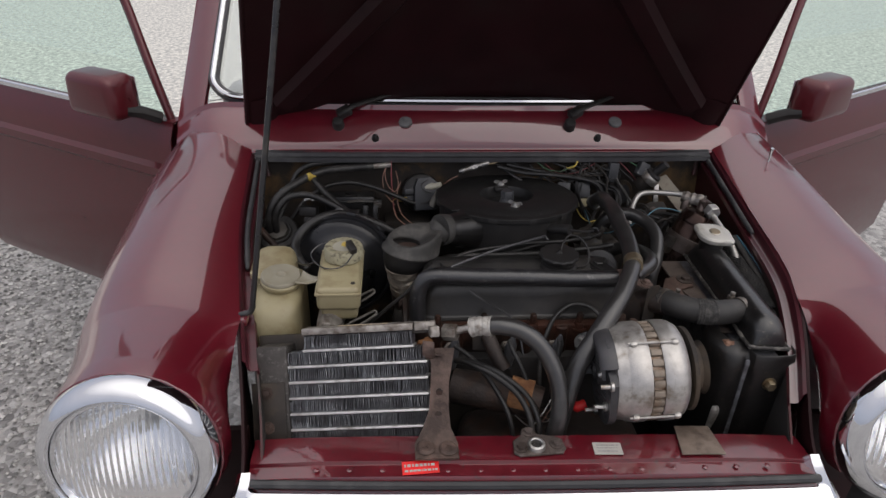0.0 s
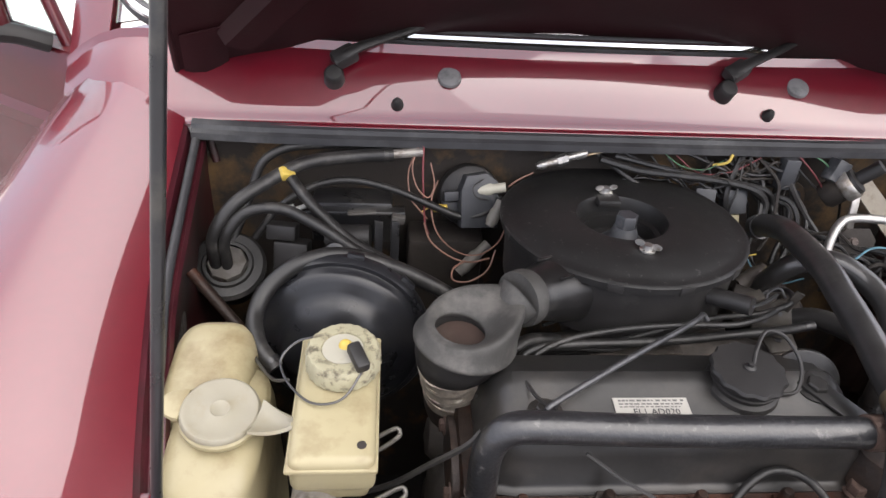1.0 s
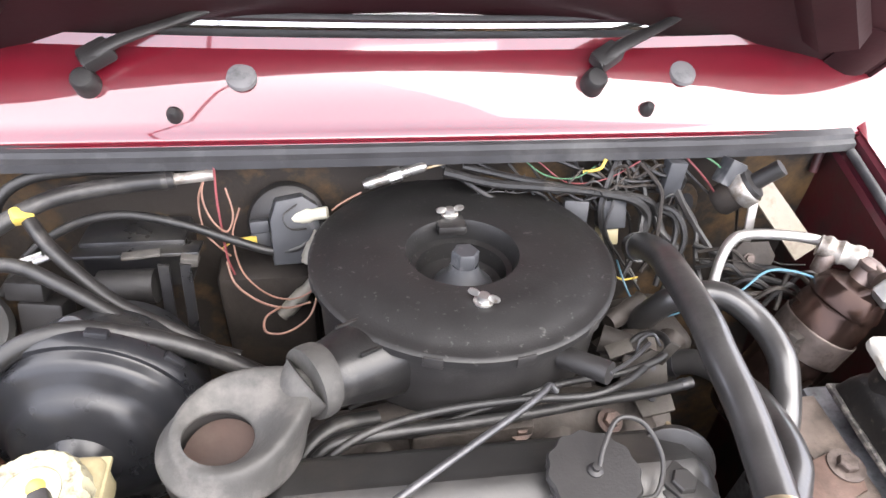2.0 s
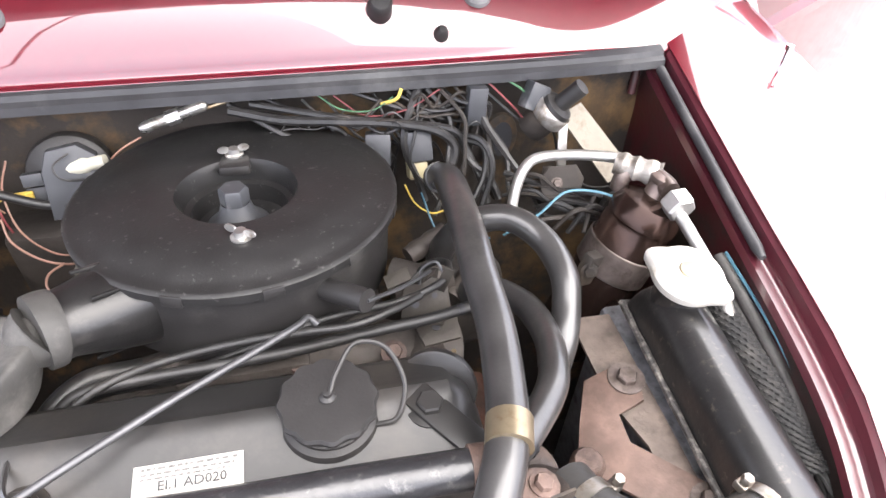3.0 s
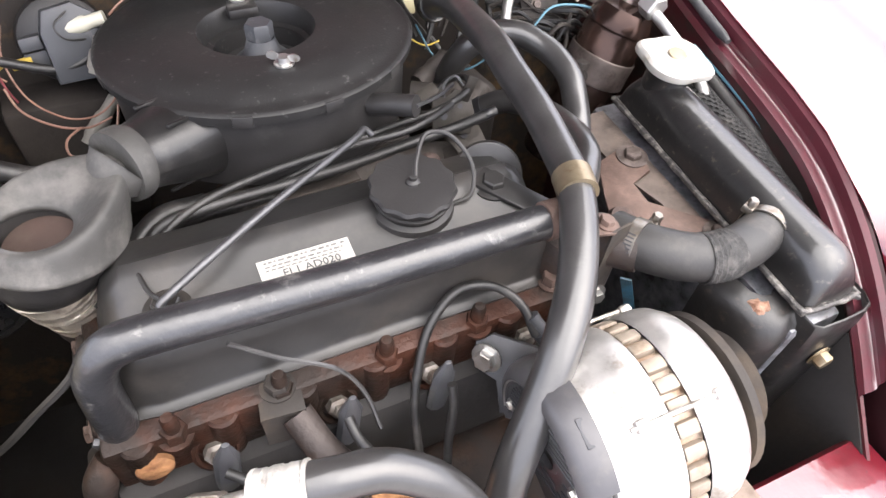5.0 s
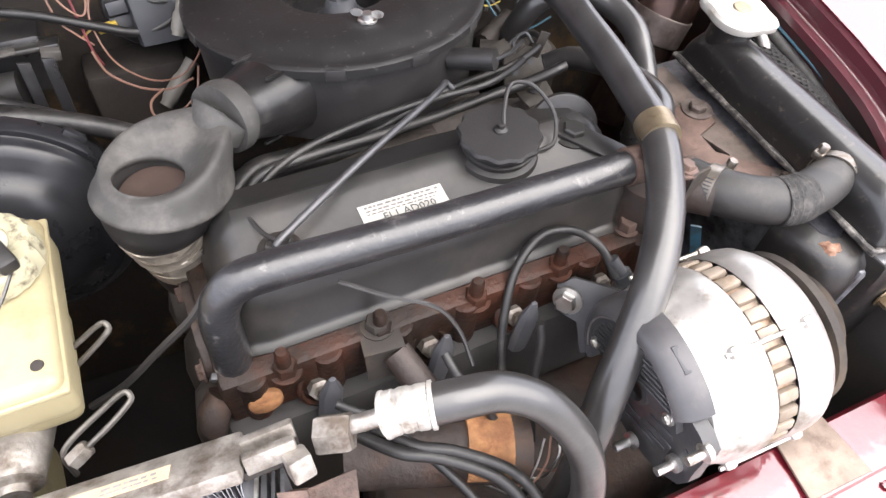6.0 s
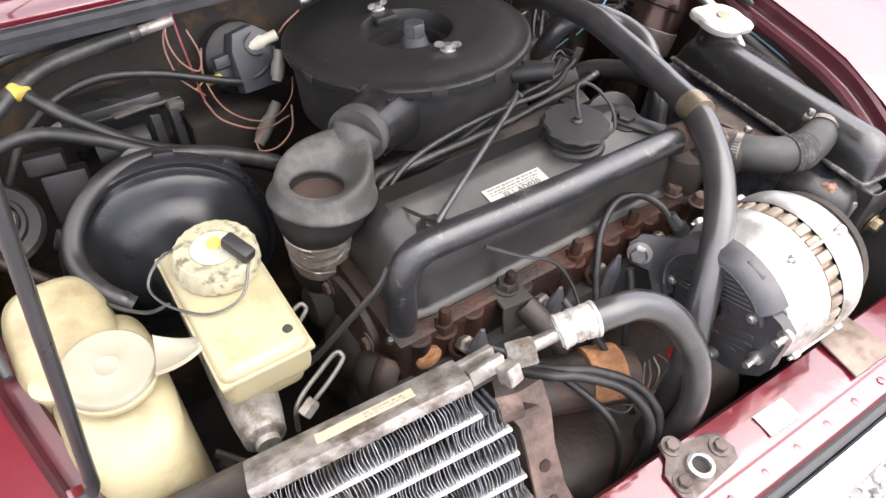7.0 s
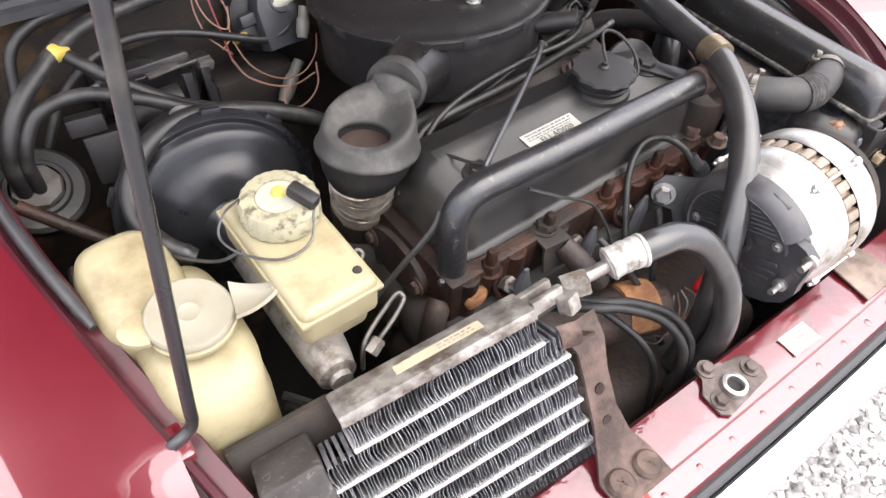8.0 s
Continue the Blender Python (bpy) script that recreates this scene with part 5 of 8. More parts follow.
CM = Matrix.Translation((0.378, 0.358, 0.862)) @ pose(0, 0, 0, 3, 4, -50)
lathe(bm, [(0.028, -0.004), (0.0295, -0.002), (0.0295, 0.004), (0.027, 0.007), (0.020, 0.0085), (0.010, 0.0075), (0.0095, 0.0085), (0, 0.0088)], CM, 48, lambda a, r: r * (1 + (0.0 if math.cos(2 * a) < 0 else 0.30 * math.cos(2 * a) ** 5 if r > 0.024 else 0)))
part("radiator_cap", bm, CAP_METAL, tank, "pale worn metal radiator cap")
bm = bmesh.new()
lathe(bm, [(0.0095, 0.0084), (0.0085, 0.0096), (0, 0.0098)], CM, 24)
part("cap_button", bm, BRASS, tank)
bm = bmesh.new()
tube(bm, [(0.335, 0.174, 0.824), (0.352, 0.181, 0.823), (0.372, 0.190, 0.822)], 0.0175, 18, 3)
part("inlet_stub", bm, CAP_METAL, tank, "bare metal inlet stub")
bm = bmesh.new()
lathe(bm, [(0, 0.0014), (0.003, 0.0010), (0.0058, -0.0002), (0.0085, -0.0028)], frame_of((0.316, 0.127, 0.7995), (-0.35, -0.4, 1)), 20, lambda a, r: r * (1 + 0.2 * math.sin(3 * a) + 0.15 * math.sin(7 * a + 1)))
part("rust_patch", bm, RUST_FLAKE, rad, "flaking rust patch")
bm = bmesh.new()
hexbolt(bm, (0.374, 0.088, 0.751), (0, -1, 0), 0.008, 0.010, 0.011)
part("shroud_bolt", bm, BRASS, rad, "rusty bolt on the shroud")
# stay between engine and radiator
stay = thing("radiator_stay", (0.30, 0.26, 0.78), "brown rusted steel stay bolted to the radiator", "bracket")
bm = bmesh.new()
plate(bm, [(0.268, 0.280), (0.286, 0.318), (0.315, 0.327), (0.331, 0.306), (0.327, 0.291), (0.301, 0.283), (0.300, 0.258), (0.330, 0.230), (0.349, 0.212), (0.346, 0.192), (0.334, 0.190), (0.298, 0.208), (0.266, 0.238), (0.258, 0.256)], pose(0, 0, 0.7945), 0.003, 0.0008)
part("stay_plate", bm, RUST_PINK, stay)
bm = bmesh.new()
plate(bm, [(0.312, 0.165), (0.342, 0.165), (0.337, 0.385), (0.300, 0.385), (0.302, 0.30), (0.316, 0.255)], pose(0, 0, 0.7895), 0.003)
part("stay_rail", bm, RAIL, stay, "grey-brown dusty rail")
bm = bmesh.new()
hexbolt(bm, (0.321, 0.313, 0.7975), (0, 0, 1), 0.0085, 0.007, 0.0155)
part("stay_bolt", bm, LATCH, stay, "flanged bolt")
bm = bmesh.new()
hexbolt(bm, (0.338, 0.203, 0.7975), (0, 0, 1), 0.0085, 0.007, 0.0150)
part("stay_bolt", bm, LATCH, stay, "flanged bolt")
bm = bmesh.new()
lathe(bm, [(0.013, 0), (0.013, 0.014), (0.010, 0.018), (0, 0.018)], pose(0.258, 0.243, 0.795), 12)
part("rubber_mount", bm, RUST_LIGHT, stay)

# ---- alternator ----
AL = Vector((0.116, 0.097, 0.773))
alt = thing("alternator", (0.18, 0.11, 0.69), "silver alternator with black end cover", "alternator")
AX = frame_of(AL, (1, -0.04, 0.08)) @ Matrix.Diagonal((1.17, 1.17, 1.08, 1))
bm = bmesh.new()
lathe(bm, [(0.0, 0.004), (0.0540, 0.004), (0.0572, 0.006), (0.0590, 0.013), (0.0605, 0.020), (0.0610, 0.022), (0.0622, 0.0235), (0.0633, 0.034), (0.0635, 0.046), (0.0620, 0.0495)], AX, 56)
lathe(bm, [(0.0620, 0.0655), (0.0635, 0.068), (0.0635, 0.083), (0.0622, 0.090), (0.0580, 0.0975), (0.0520, 0.1015), (0.046, 0.103), (0, 0.103)], AX, 48)
alt_body = part("alternator_case", bm, ALLOY_BRIGHT, alt, "bright cast alloy case")
bm = bmesh.new()
lathe(bm, [(0.057, 0.048), (0.0580, 0.049), (0.0580, 0.066), (0.057, 0.068)], AX, 48)
part("stator", bm, LIGHT_STATOR, alt_body, "brown laminated stator ring")
END_GREY = material("end_cover_plastic", (0.045, 0.045, 0.048), 0.42, 0, 0, 0.15, 50, 0.08, 300, (0.08, 0.075, 0.07), 0.2, 20)
BAND_GREY = material("cover_band_grey", (0.070, 0.068, 0.072), 0.34, 0.2, 0, 0.12, 50, 0.05, 200, (0.10, 0.095, 0.09), 0.2, 30)
RIB = material("rib_alloy", (0.27, 0.225, 0.18), 0.5, 0.3, 0, 0.2, 60, 0.2, 200, (0.2, 0.14, 0.09), 0.3, 50)
for k in range(30):
    bm = bmesh.new()
    box(bm, (0.006, 0.0088, 0.0150), AX @ pose(0, 0, 0, 0, 0, 360 / 30 * k) @ pose(0.0592, 0, 0.0577), 0.0018, 2)
    part("stator_rib", bm, RIB, alt_body, "pale cooling ribs")
for k in range(4):
    a = 20 + 90 * k
    bm = bmesh.new()
    tube(bm, [AX @ pose(0, 0, 0, 0, 0, a) @ Vector((0.065, 0, 0.022)), AX @ pose(0, 0, 0, 0, 0, a) @ Vector((0.065, 0, 0.088))], 0.0018, 8, 1)
    box(bm, (0.008, 0.008, 0.010), AX @ pose(0, 0, 0, 0, 0, a) @ pose(0.064, 0, 0.030), 0.003)
    box(bm, (0.008, 0.008, 0.010), AX @ pose(0, 0, 0, 0, 0, a) @ pose(0.064, 0, 0.084), 0.003)
    part("through_bolt", bm, ALLOY_BRIGHT, alt, "long case bolt in its lugs")
bm = bmesh.new()
lathe(bm, [(0.0, -0.004), (0.0490, -0.004), (0.0510, -0.002), (0.0515, 0.003), (0.0515, 0.006)], AX, 56)
lobe = [(r * math.cos(radians(a)), r * math.sin(radians(a))) for r, a in ((0.052, 138), (0.060, 146), (0.065, 155), (0.062, 166), (0.060, 180), (0.063, 194), (0.065, 208), (0.064, 224), (0.062, 242), (0.060, 262), (0.056, 284), (0.050, 304))]
plate(bm, lobe + [(0.010, -0.008), (-0.018, 0.008)], AX @ pose(0, 0, -0.006), 0.010)
alt_cap = part("end_cover", bm, END_GREY, alt, "dark grey plastic end cover")
bm = bmesh.new()
box(bm, (0.0012, 0.017, 0.0050), AX @ pose(0, 0, 0, 0, 0, 103) @ pose(0.0584, 0, -0.001), 0.0004, 1)
part("case_slot", bm, INK, alt_cap)
# half-round ribbed regulator plate on the upper part of the cover
HP = AX @ pose(0, 0, -0.0075, 0, 0, -23)
arc = [(0.047 * math.cos(radians(a)), 0.047 * math.sin(radians(a))) for a in range(6, 176, 10)]
bm = bmesh.new()
plate(bm, [(x, y) for x, y in arc] + [(-0.046, 0.004), (-0.020, 0.004), (-0.016, 0.012), (0.016, 0.012), (0.020, 0.004), (0.046, 0.004)], HP @ pose(0, 0, -0.005), 0.005)
regulator = part("regulator_plate", bm, END_GREY, alt_cap, "half-round ribbed plate")
for k in range(9):
    y = 0.008 + 0.0042 * k
    w = math.sqrt(max(0, 0.045 ** 2 - y * y)) - 0.002
    bm = bmesh.new()
    x0 = -w if y > 0.015 else 0.020
    box(bm, (w - x0, 0.0014, 0.0016), HP @ pose((w + x0) / 2, y, -0.0056), 0.0004, 1)
    part("plate_rib", bm, END_GREY, regulator)
for a in (10, 90, 168):
    bm = bmesh.new()
    hexbolt(bm, HP @ Vector((0.040 * math.cos(radians(a)), 0.040 * math.sin(radians(a)) + 0.002, -0.005)), HP.to_3x3() @ Vector((0, 0, -1)), 0.0035, 0.004, 0.0052)
    part("plate_screw", bm, STEEL, regulator)
# raised half-ring round the plate
bm = bmesh.new()
rows = []
for k in range(25):
    a = radians(-35 + 172 * k / 24)
    rows.append([AX @ Vector((r * math.cos(a), r * math.sin(a), z)) for r, z in ((0.0480, -0.006), (0.0480, -0.0125), (0.0500, -0.0140), (0.0530, -0.0125), (0.0565, -0.0080), (0.0582, 0.000), (0.0582, 0.007))])
sheet(bm, rows, 0.0015, 1)
for row in (rows[0], rows[-1]):
    bm.faces.new([bm.verts.new(p) for p in row])
part("cover_band", bm, BAND_GREY, alt_cap, "smooth grey half-ring of the cover")
bm = bmesh.new()
for k in range(13):
    a, b = radians(-22 + 12 * k), radians(-10 + 12 * k)
    tube(bm, [AX @ Vector((0.0490 * math.cos(q), 0.0490 * math.sin(q), -0.0138)) for q in (a, (a + b) / 2, b)], 0.0013, 6, 1)
part("bright_arc", bm, STEEL, alt_cap, "bright steel edge of the plate")
bm = bmesh.new()
plate(bm, ring_outline(0.0045, 0.0045, 16, -0.046, -0.028), AX @ pose(0, 0, -0.0068), 0.0006)
part("cover_hole", bm, INK, alt_cap)
for x, y, w, rot in ((-0.028, -0.004, 0.022, -51), (-0.030, -0.014, 0.024, -51), (-0.027, -0.024, 0.024, -51), (-0.020, -0.033, 0.026, -51), (-0.004, -0.030, 0.020, -51), (-0.002, -0.042, 0.018, -51), (-0.052, 0.006, 0.010, -10)):
    bm = bmesh.new()
    box(bm, (w, 0.0040, 0.0012), AX @ pose(x, y, -0.0064, 0, 0, rot + 28), 0.0004, 1)
    part("cover_slot", bm, INK, alt_cap)
bm = bmesh.new()
lathe(bm, [(0.017, -0.004), (0.016, -0.009), (0.013, -0.010), (0.012, -0.006)], AX @ pose(0.004, 0.000, 0), 28)
part("bearing_ring", bm, END_GREY, alt_cap)
bm = bmesh.new()
lathe(bm, [(0.0125, -0.006), (0, -0.006)], AX @ pose(0.004, 0.000, 0), 24)
part("bearing_cap", bm, RUST, alt_cap, "rusty bearing cap")
for p in ((0.116, 0.0405, 0.758), (0.104, 0.031, 0.803), (0.104, 0.075, 0.72)):
    bm = bmesh.new()
    lathe(bm, [(0.007, 0), (0.007, 0.004), (0.0035, 0.005), (0.0035, 0.018), (0, 0.018)], frame_of(Vector((0.108, p[1], p[2])), (-1, 0, 0)), 12)
    part("terminal", bm, STEEL, alt, "steel terminal stud")
bm = bmesh.new()
lathe(bm, [(0.008, 0), (0.008, 0.016), (0.005, 0.020), (0, 0.020)], frame_of((0.098, 0.10, 0.708), (-1, -0.2, -0.2)), 14)
part("red_boot", bm, RED_LABEL, alt, "red rubber terminal boot")
bm = bmesh.new()
lathe(bm, [(0.022, 0.101), (0.022, 0.107), (0.0520, 0.108), (0.0530, 0.113), (0.040, 0.116), (0.034, 0.120), (0.030, 0.127), (0.034, 0.134), (0.0, 0.136)], AX, 40)
part("pulley", bm, GRIME, alt, "dark fan and belt pulley")
bm = bmesh.new()
sheet(bm, [[Vector((0.249 + 0.008 * u + 0.038 * v, 0.212 - 0.006 * u, 0.768 - 0.09 * v)) for u in (0, 0.5, 1)] for v in (0, 0.33, 0.66, 1)], 0.002, 1)
part("fan_blade", bm, FAN_BLUE, rad, "blue fan blade")
PB = frame_of((0.108, 0.190, 0.757), (-0.55, -0.6, 0.58))
bm = bmesh.new()
plate(bm, [(-0.012, 0.010), (0.0, 0.020), (0.044, 0.020), (0.062, 0.0), (0.054, -0.030), (0.022, -0.044), (0.013, -0.016), (-0.008, -0.012)], PB @ pose(0, 0, -0.006), 0.005, 0.001)
pivot = part("pivot_bracket", bm, END_GREY, alt, "dark grey pivot bracket")
for x, y, w, h in ((0.040, 0.002, 0.006, 0.006), (0.030, -0.016, 0.004, 0.012)):
    bm = bmesh.new()
    plate(bm, ring_outline(w / 2 * 1.3, h / 2 * 1.3, 14, x, y), PB @ pose(0, 0, -0.0006), 0.0004)
    part("bracket_hole", bm, INK, pivot)
bm = bmesh.new()
hexbolt(bm, (0.108, 0.190, 0.757), (-0.8, -0.5, 0.3), 0.009, 0.009, 0.013)
part("pivot_bolt", bm, STEEL, alt)

# ---- oil cooler ----
cool = thing("oil_cooler", (-0.25, 0.09, 0.61), "aluminium finned cooler with grey top plate", "cooler")
COOL = Matrix.Translation((-0.246, 0.144, 0.834)) @ pose(0, 0, 0, 0, 0, -7) @ pose(0, 0, 0, -31, -7.5, 0)
bm = bmesh.new()
box(bm, (0.164, 0.036, 0.010), COOL @ pose(0, 0, -0.005), 0.0015)
box(bm, (0.164, 0.002, 0.016), COOL @ pose(0, 0.018, -0.010), 0.0005)
topp = part("top_plate", bm, ALLOY_DULL, cool, "dull grey folded top plate with worn specks")
bm = bmesh.new()
box(bm, (0.074, 0.011, 0.0006), COOL @ pose(0.006, 0.0, 0.0005), 0)
part("cooler_label", bm, PAPER_OLD, topp, "faded yellowed strip label")
bars("strip_print", topp, INK_GREY, COOL @ pose(0.02, 0.0, 0.001), [(0.0015, 0.002), (-0.0025, 0.0015)], 0.03, 0.01, rng)
PITCH = 0.0228
NT = 8
for k in range(NT):
    z = -0.010 - PITCH * (k + 1)
    w0, w1 = (-0.082, 0.082) if k == 0 else (-0.115, 0.100)
    bm = bmesh.new()
    box(bm, (w1 - w0, 0.035, 0.0036), COOL @ pose((w0 + w1) / 2, 0, z), 0.0012, 2)
    part("cooler_tube", bm, TUBE_ALLOY, cool)
for k in range(NT):
    zt = -0.010 - PITCH * k - 0.0016
    zb = -0.010 - PITCH * (k + 1) + 0.0016
    w0, w1 = (-0.080, 0.080) if k < 1 else (-0.108, 0.097)
    rr = random.Random(k)
    n = int((w1 - w0) / 0.0027)
    front, back = [], []
    for i in range(n + 1):
        x = w0 + (w1 - w0) * i / n + rr.uniform(-0.0005, 0.0005)
        bow = 0.0016 * math.sin(x * 41 + k * 1.7) + 0.0009 * math.sin(x * 133 + k) + rr.uniform(-0.0007, 0.0007)
        lean = 0.0008 * math.sin(x * 23 + 3 * k) + rr.uniform(-0.0005, 0.0005)
        dent = rr.uniform(-0.0006, 0.0014)
        leaf = []
        for j in range(7):
            f = j / 6
            z = zt + (zb - zt) * f
            off = bow * math.sin(math.pi * f) + lean * (f - 0.5)
            leaf.append((COOL @ Vector((x + off, -0.0150 + dent * math.sin(math.pi * f), z)), COOL @ Vector((x, 0.0165, z))))
        for p, q in leaf if i % 2 else leaf[::-1]:
            front.append(p)
            back.append(q)
    bm = bmesh.new()
    sheet(bm, [front, back])
    strip = part("fin_strip", bm, FIN, cool, "crimped bowed fins between two tubes", 50)
    # added bright wire along the fold fronts stands in for their glint
    bm = bmesh.new()
    tube(bm, [p + COOL.to_3x3() @ Vector((0, -0.0003, 0)) for p in front], 0.00036, 4, raw=True)
    part("fin_glint", bm, FIN_GLINT, strip)
SPECKLED = material("speckled_steel", (0.062, 0.056, 0.052), 0.5, 0.35, 0, 0.3, 60, 0.25, 220, (0.22, 0.21, 0.19), 0.16, 110)
bm = bmesh.new()
box(bm, (0.046, 0.044, 0.150), COOL @ pose(-0.128, 0.002, -0.098), 0.003)
part("end_tank", bm, SPECKLED, cool, "dark specked end tank")
bm = bmesh.new()
box(bm, (0.082, 0.003, 0.040), COOL @ pose(-0.122, 0.0275, -0.032), 0.0008)
box(bm, (0.082, 0.009, 0.003), COOL @ pose(-0.122, 0.032, -0.0125), 0.0008)
part("end_flange", bm, GRIME, cool, "dark folded flange behind the end tank")
bm = bmesh.new()
box(bm, (0.050, 0.003, 0.085), COOL @ pose(-0.134, -0.0225, -0.118), 0.0008)
part("end_frame", bm, GRIME, cool, "dark grimy end frame")
for z in (-0.090, -0.140):
    bm = bmesh.new()
    hexbolt(bm, COOL @ Vector((-0.136, -0.024, z)), COOL.to_3x3() @ Vector((0, -1, 0)), 0.006, 0.005, 0.009)
    part("frame_bolt", bm, RUST_LIGHT, cool)
for x, y, w, rot in ((0.094, 0.010, 0.036, 6), (0.098, -0.006, 0.030, 6)):
    bm = bmesh.new()
    box(bm, (w, 0.007, 0.012), COOL @ pose(x, y, -0.006, 0, 0, rot), 0.0012)
    part("outlet_clamp", bm, ALLOY_DULL, cool, "alloy bar of the outlet clamp")
bm = bmesh.new()
box(bm, (0.034, 0.020, 0.006), COOL @ pose(0.096, 0.002, -0.013, 0, 0, 6), 0.001)
part("clamp_base", bm, GRIME, cool)
bm = bmesh.new()
box(bm, (0.014, 0.014, 0.016), COOL @ pose(0.112, -0.012, -0.014, 0, 0, 20), 0.002)
part("outlet_block", bm, ALLOY_DULL, cool, "square alloy outlet block")
bm = bmesh.new()
lathe(bm, [(0.0115, 0), (0.0125, 0.002), (0.0125, 0.020), (0.0115, 0.022), (0, 0.022)], frame_of((-0.122, 0.132, 0.827), (0.86, -0.35, 0.2)), 6)
part("union_nut", bm, ALLOY_DULL, cool, "hexagonal alloy union nut")

ac_pipe = thing("cooler_pipe", (0.03, 0.04, 0.70), "black pressure hose with pale crimped end", "hose")
bm = bmesh.new()
tube(bm, [(-0.106, 0.129, 0.831), (-0.092, 0.124, 0.838), (-0.080, 0.121, 0.843)], 0.0058, 12, 3)
part("pipe_stub", bm, ALLOY_BRIGHT, ac_pipe, "bare alloy pipe")
bm = bmesh.new()
rr = lambda f: 0.0122 if f < 0.03 else 0.0148 if f < 0.12 or f > 0.9 else 0.0140 - 0.0007 * (math.sin(f * 22) > 0.55)
tube(bm, [(-0.084, 0.122, 0.842), (-0.070, 0.118, 0.847), (-0.054, 0.113, 0.850)], rr, 20, 20)
part("crimp_sleeve", bm, material("crimp_alloy", (0.50, 0.48, 0.445), 0.45, 0.35, 0, 0.2, 90, 0.35, 260, (0.20, 0.17, 0.14), 0.27, 60), ac_pipe, "pale alloy crimped sleeve with rings")
bm = bmesh.new()
tube(bm, [(-0.058, 0.114, 0.850), (-0.040, 0.110, 0.852), (-0.012, 0.106, 0.846), (0.014, 0.094, 0.830), (0.034, 0.077, 0.801), (0.043, 0.061, 0.769), (0.043, 0.048, 0.730), (0.036, 0.045, 0.69), (0.025, 0.05, 0.62)], 0.0128, 18, 7)
part("hose_wall", bm, RUBBER, ac_pipe)

# bracket from the cooler to the slam panel
brk = thing("cooler_bracket", (-0.14, 0.02, 0.72), "rusty steel bracket bolted to the slam panel", "bracket")
bm = bmesh.new()
rows = []
for f, c, w in ((0, (-0.127, 0.108, 0.815), 0.020), (0.3, (-0.127, 0.088, 0.805), 0.015), (0.5, (-0.130, 0.072, 0.782), 0.013), (0.8, (-0.132, 0.050, 0.752), 0.014), (0.9, (-0.136, 0.030, 0.735), 0.020), (1, (-0.137, 0.012, 0.7235), 0.030), (1.1, (-0.137, -0.016, 0.7225), 0.030)):
    c = Vector(c)
    rows.append([c + Vector((-w, 0, 0)), c + Vector((w, 0, 0))])
sheet(bm, rows, 0.003, 1)
part("bracket_arm", bm, RUST_LIGHT, brk)
bm = bmesh.new()
rows = []
for k in range(11):
    a = radians(100 + 19 * k)
    q = Vector((-0.143, 0.106, 0.8175)) + Vector((0.0, 0.0125 * math.cos(a), 0.0125 * math.sin(a)))
    rows.append([q + Vector((-0.010, 0.004, -0.001)), q + Vector((0.006, -0.002, 0.001))])
rows.append([Vector((-0.146, 0.092, 0.8165)), Vector((-0.124, 0.088, 0.8175))])
sheet(bm, rows, 0.003, 1)
part("bracket_hook", bm, RUST_LIGHT, brk, "curled end of the rusty bracket")
for p in ((-0.121, 0.000, 0.726), (-0.152, 0.002, 0.726)):
    bm = bmesh.new()
    lathe(bm, [(0.0125, 0), (0.013, 0.002), (0.010, 0.005), (0, 0.0055)], pose(*p), 20)
    box(bm, (0.009, 0.0016, 0.001), pose(p[0], p[1], p[2] + 0.0055, 0, 0, 30), 0)
    box(bm, (0.009, 0.0016, 0.001), pose(p[0], p[1], p[2] + 0.0055, 0, 0, 120), 0)
    part("cross_screw", bm, RUST_LIGHT, brk, "large rusted cross-head screw")
for p in ((-0.131, 0.064, 0.773), (-0.133, 0.045, 0.748)):
    bm = bmesh.new()
    lathe(bm, [(0.0055, 0), (0.005, 0.003), (0, 0.0035)], frame_of(p, (0, -0.8, 0.6)), 14)
    part("rivet", bm, RUST, brk)
bm = bmesh.new()
lathe(bm, [(0.0042, 0), (0.0042, 0.0008), (0, 0.0008)], frame_of((-0.1295, 0.0795, 0.7945), (0, -0.8, 0.6)), 16)
part("bolt_hole", bm, INK, brk)

# ---- latch and stickers on the slam panel ----
latch = thing("bonnet_latch", (0.005, 0.005, 0.718), "worn metal bonnet latch plate with a round eye", "latch")
LM = Matrix.Translation((0.006, 0.004, 0.7215)) @ pose(0, 0, 0, 0, 0, 2) @ Matrix.Diagonal((0.82, 0.82, 1, 1))
bm = bmesh.new()
plate(bm, [(-0.045, -0.014), (-0.036, -0.022), (0.038, -0.020), (0.045, -0.010), (0.043, 0.012), (0.030, 0.020), (0.002, 0.024), (-0.004, 0.040), (-0.022, 0.040), (-0.026, 0.024), (-0.042, 0.014)], LM, 0.0025, 0.0008)
part("latch_plate", bm, LATCH, latch)
bm = bmesh.new()
lathe(bm, [(0.0095, 0.002), (0.0095, 0.008), (0.011, 0.009), (0.0145, 0.008), (0.016, 0.0025)], LM @ pose(-0.005, -0.002, 0), 28)
part("latch_eye", bm, STEEL, latch, "bright worn eye")
bm = bmesh.new()
lathe(bm, [(0.0095, 0.003), (0, 0.003)], LM @ pose(-0.005, -0.002, 0), 20)
part("eye_hole", bm, DARK, latch)
for x, y in ((0.031, 0.0), (-0.032, -0.004), (-0.012, 0.030)):
    bm = bmesh.new()
    q = LM @ Vector((x, y, 0.0025))
    hexbolt(bm, q, (0, 0, 1), 0.0062, 0.0055, 0.0095)
    part("latch_bolt", bm, LATCH, latch)

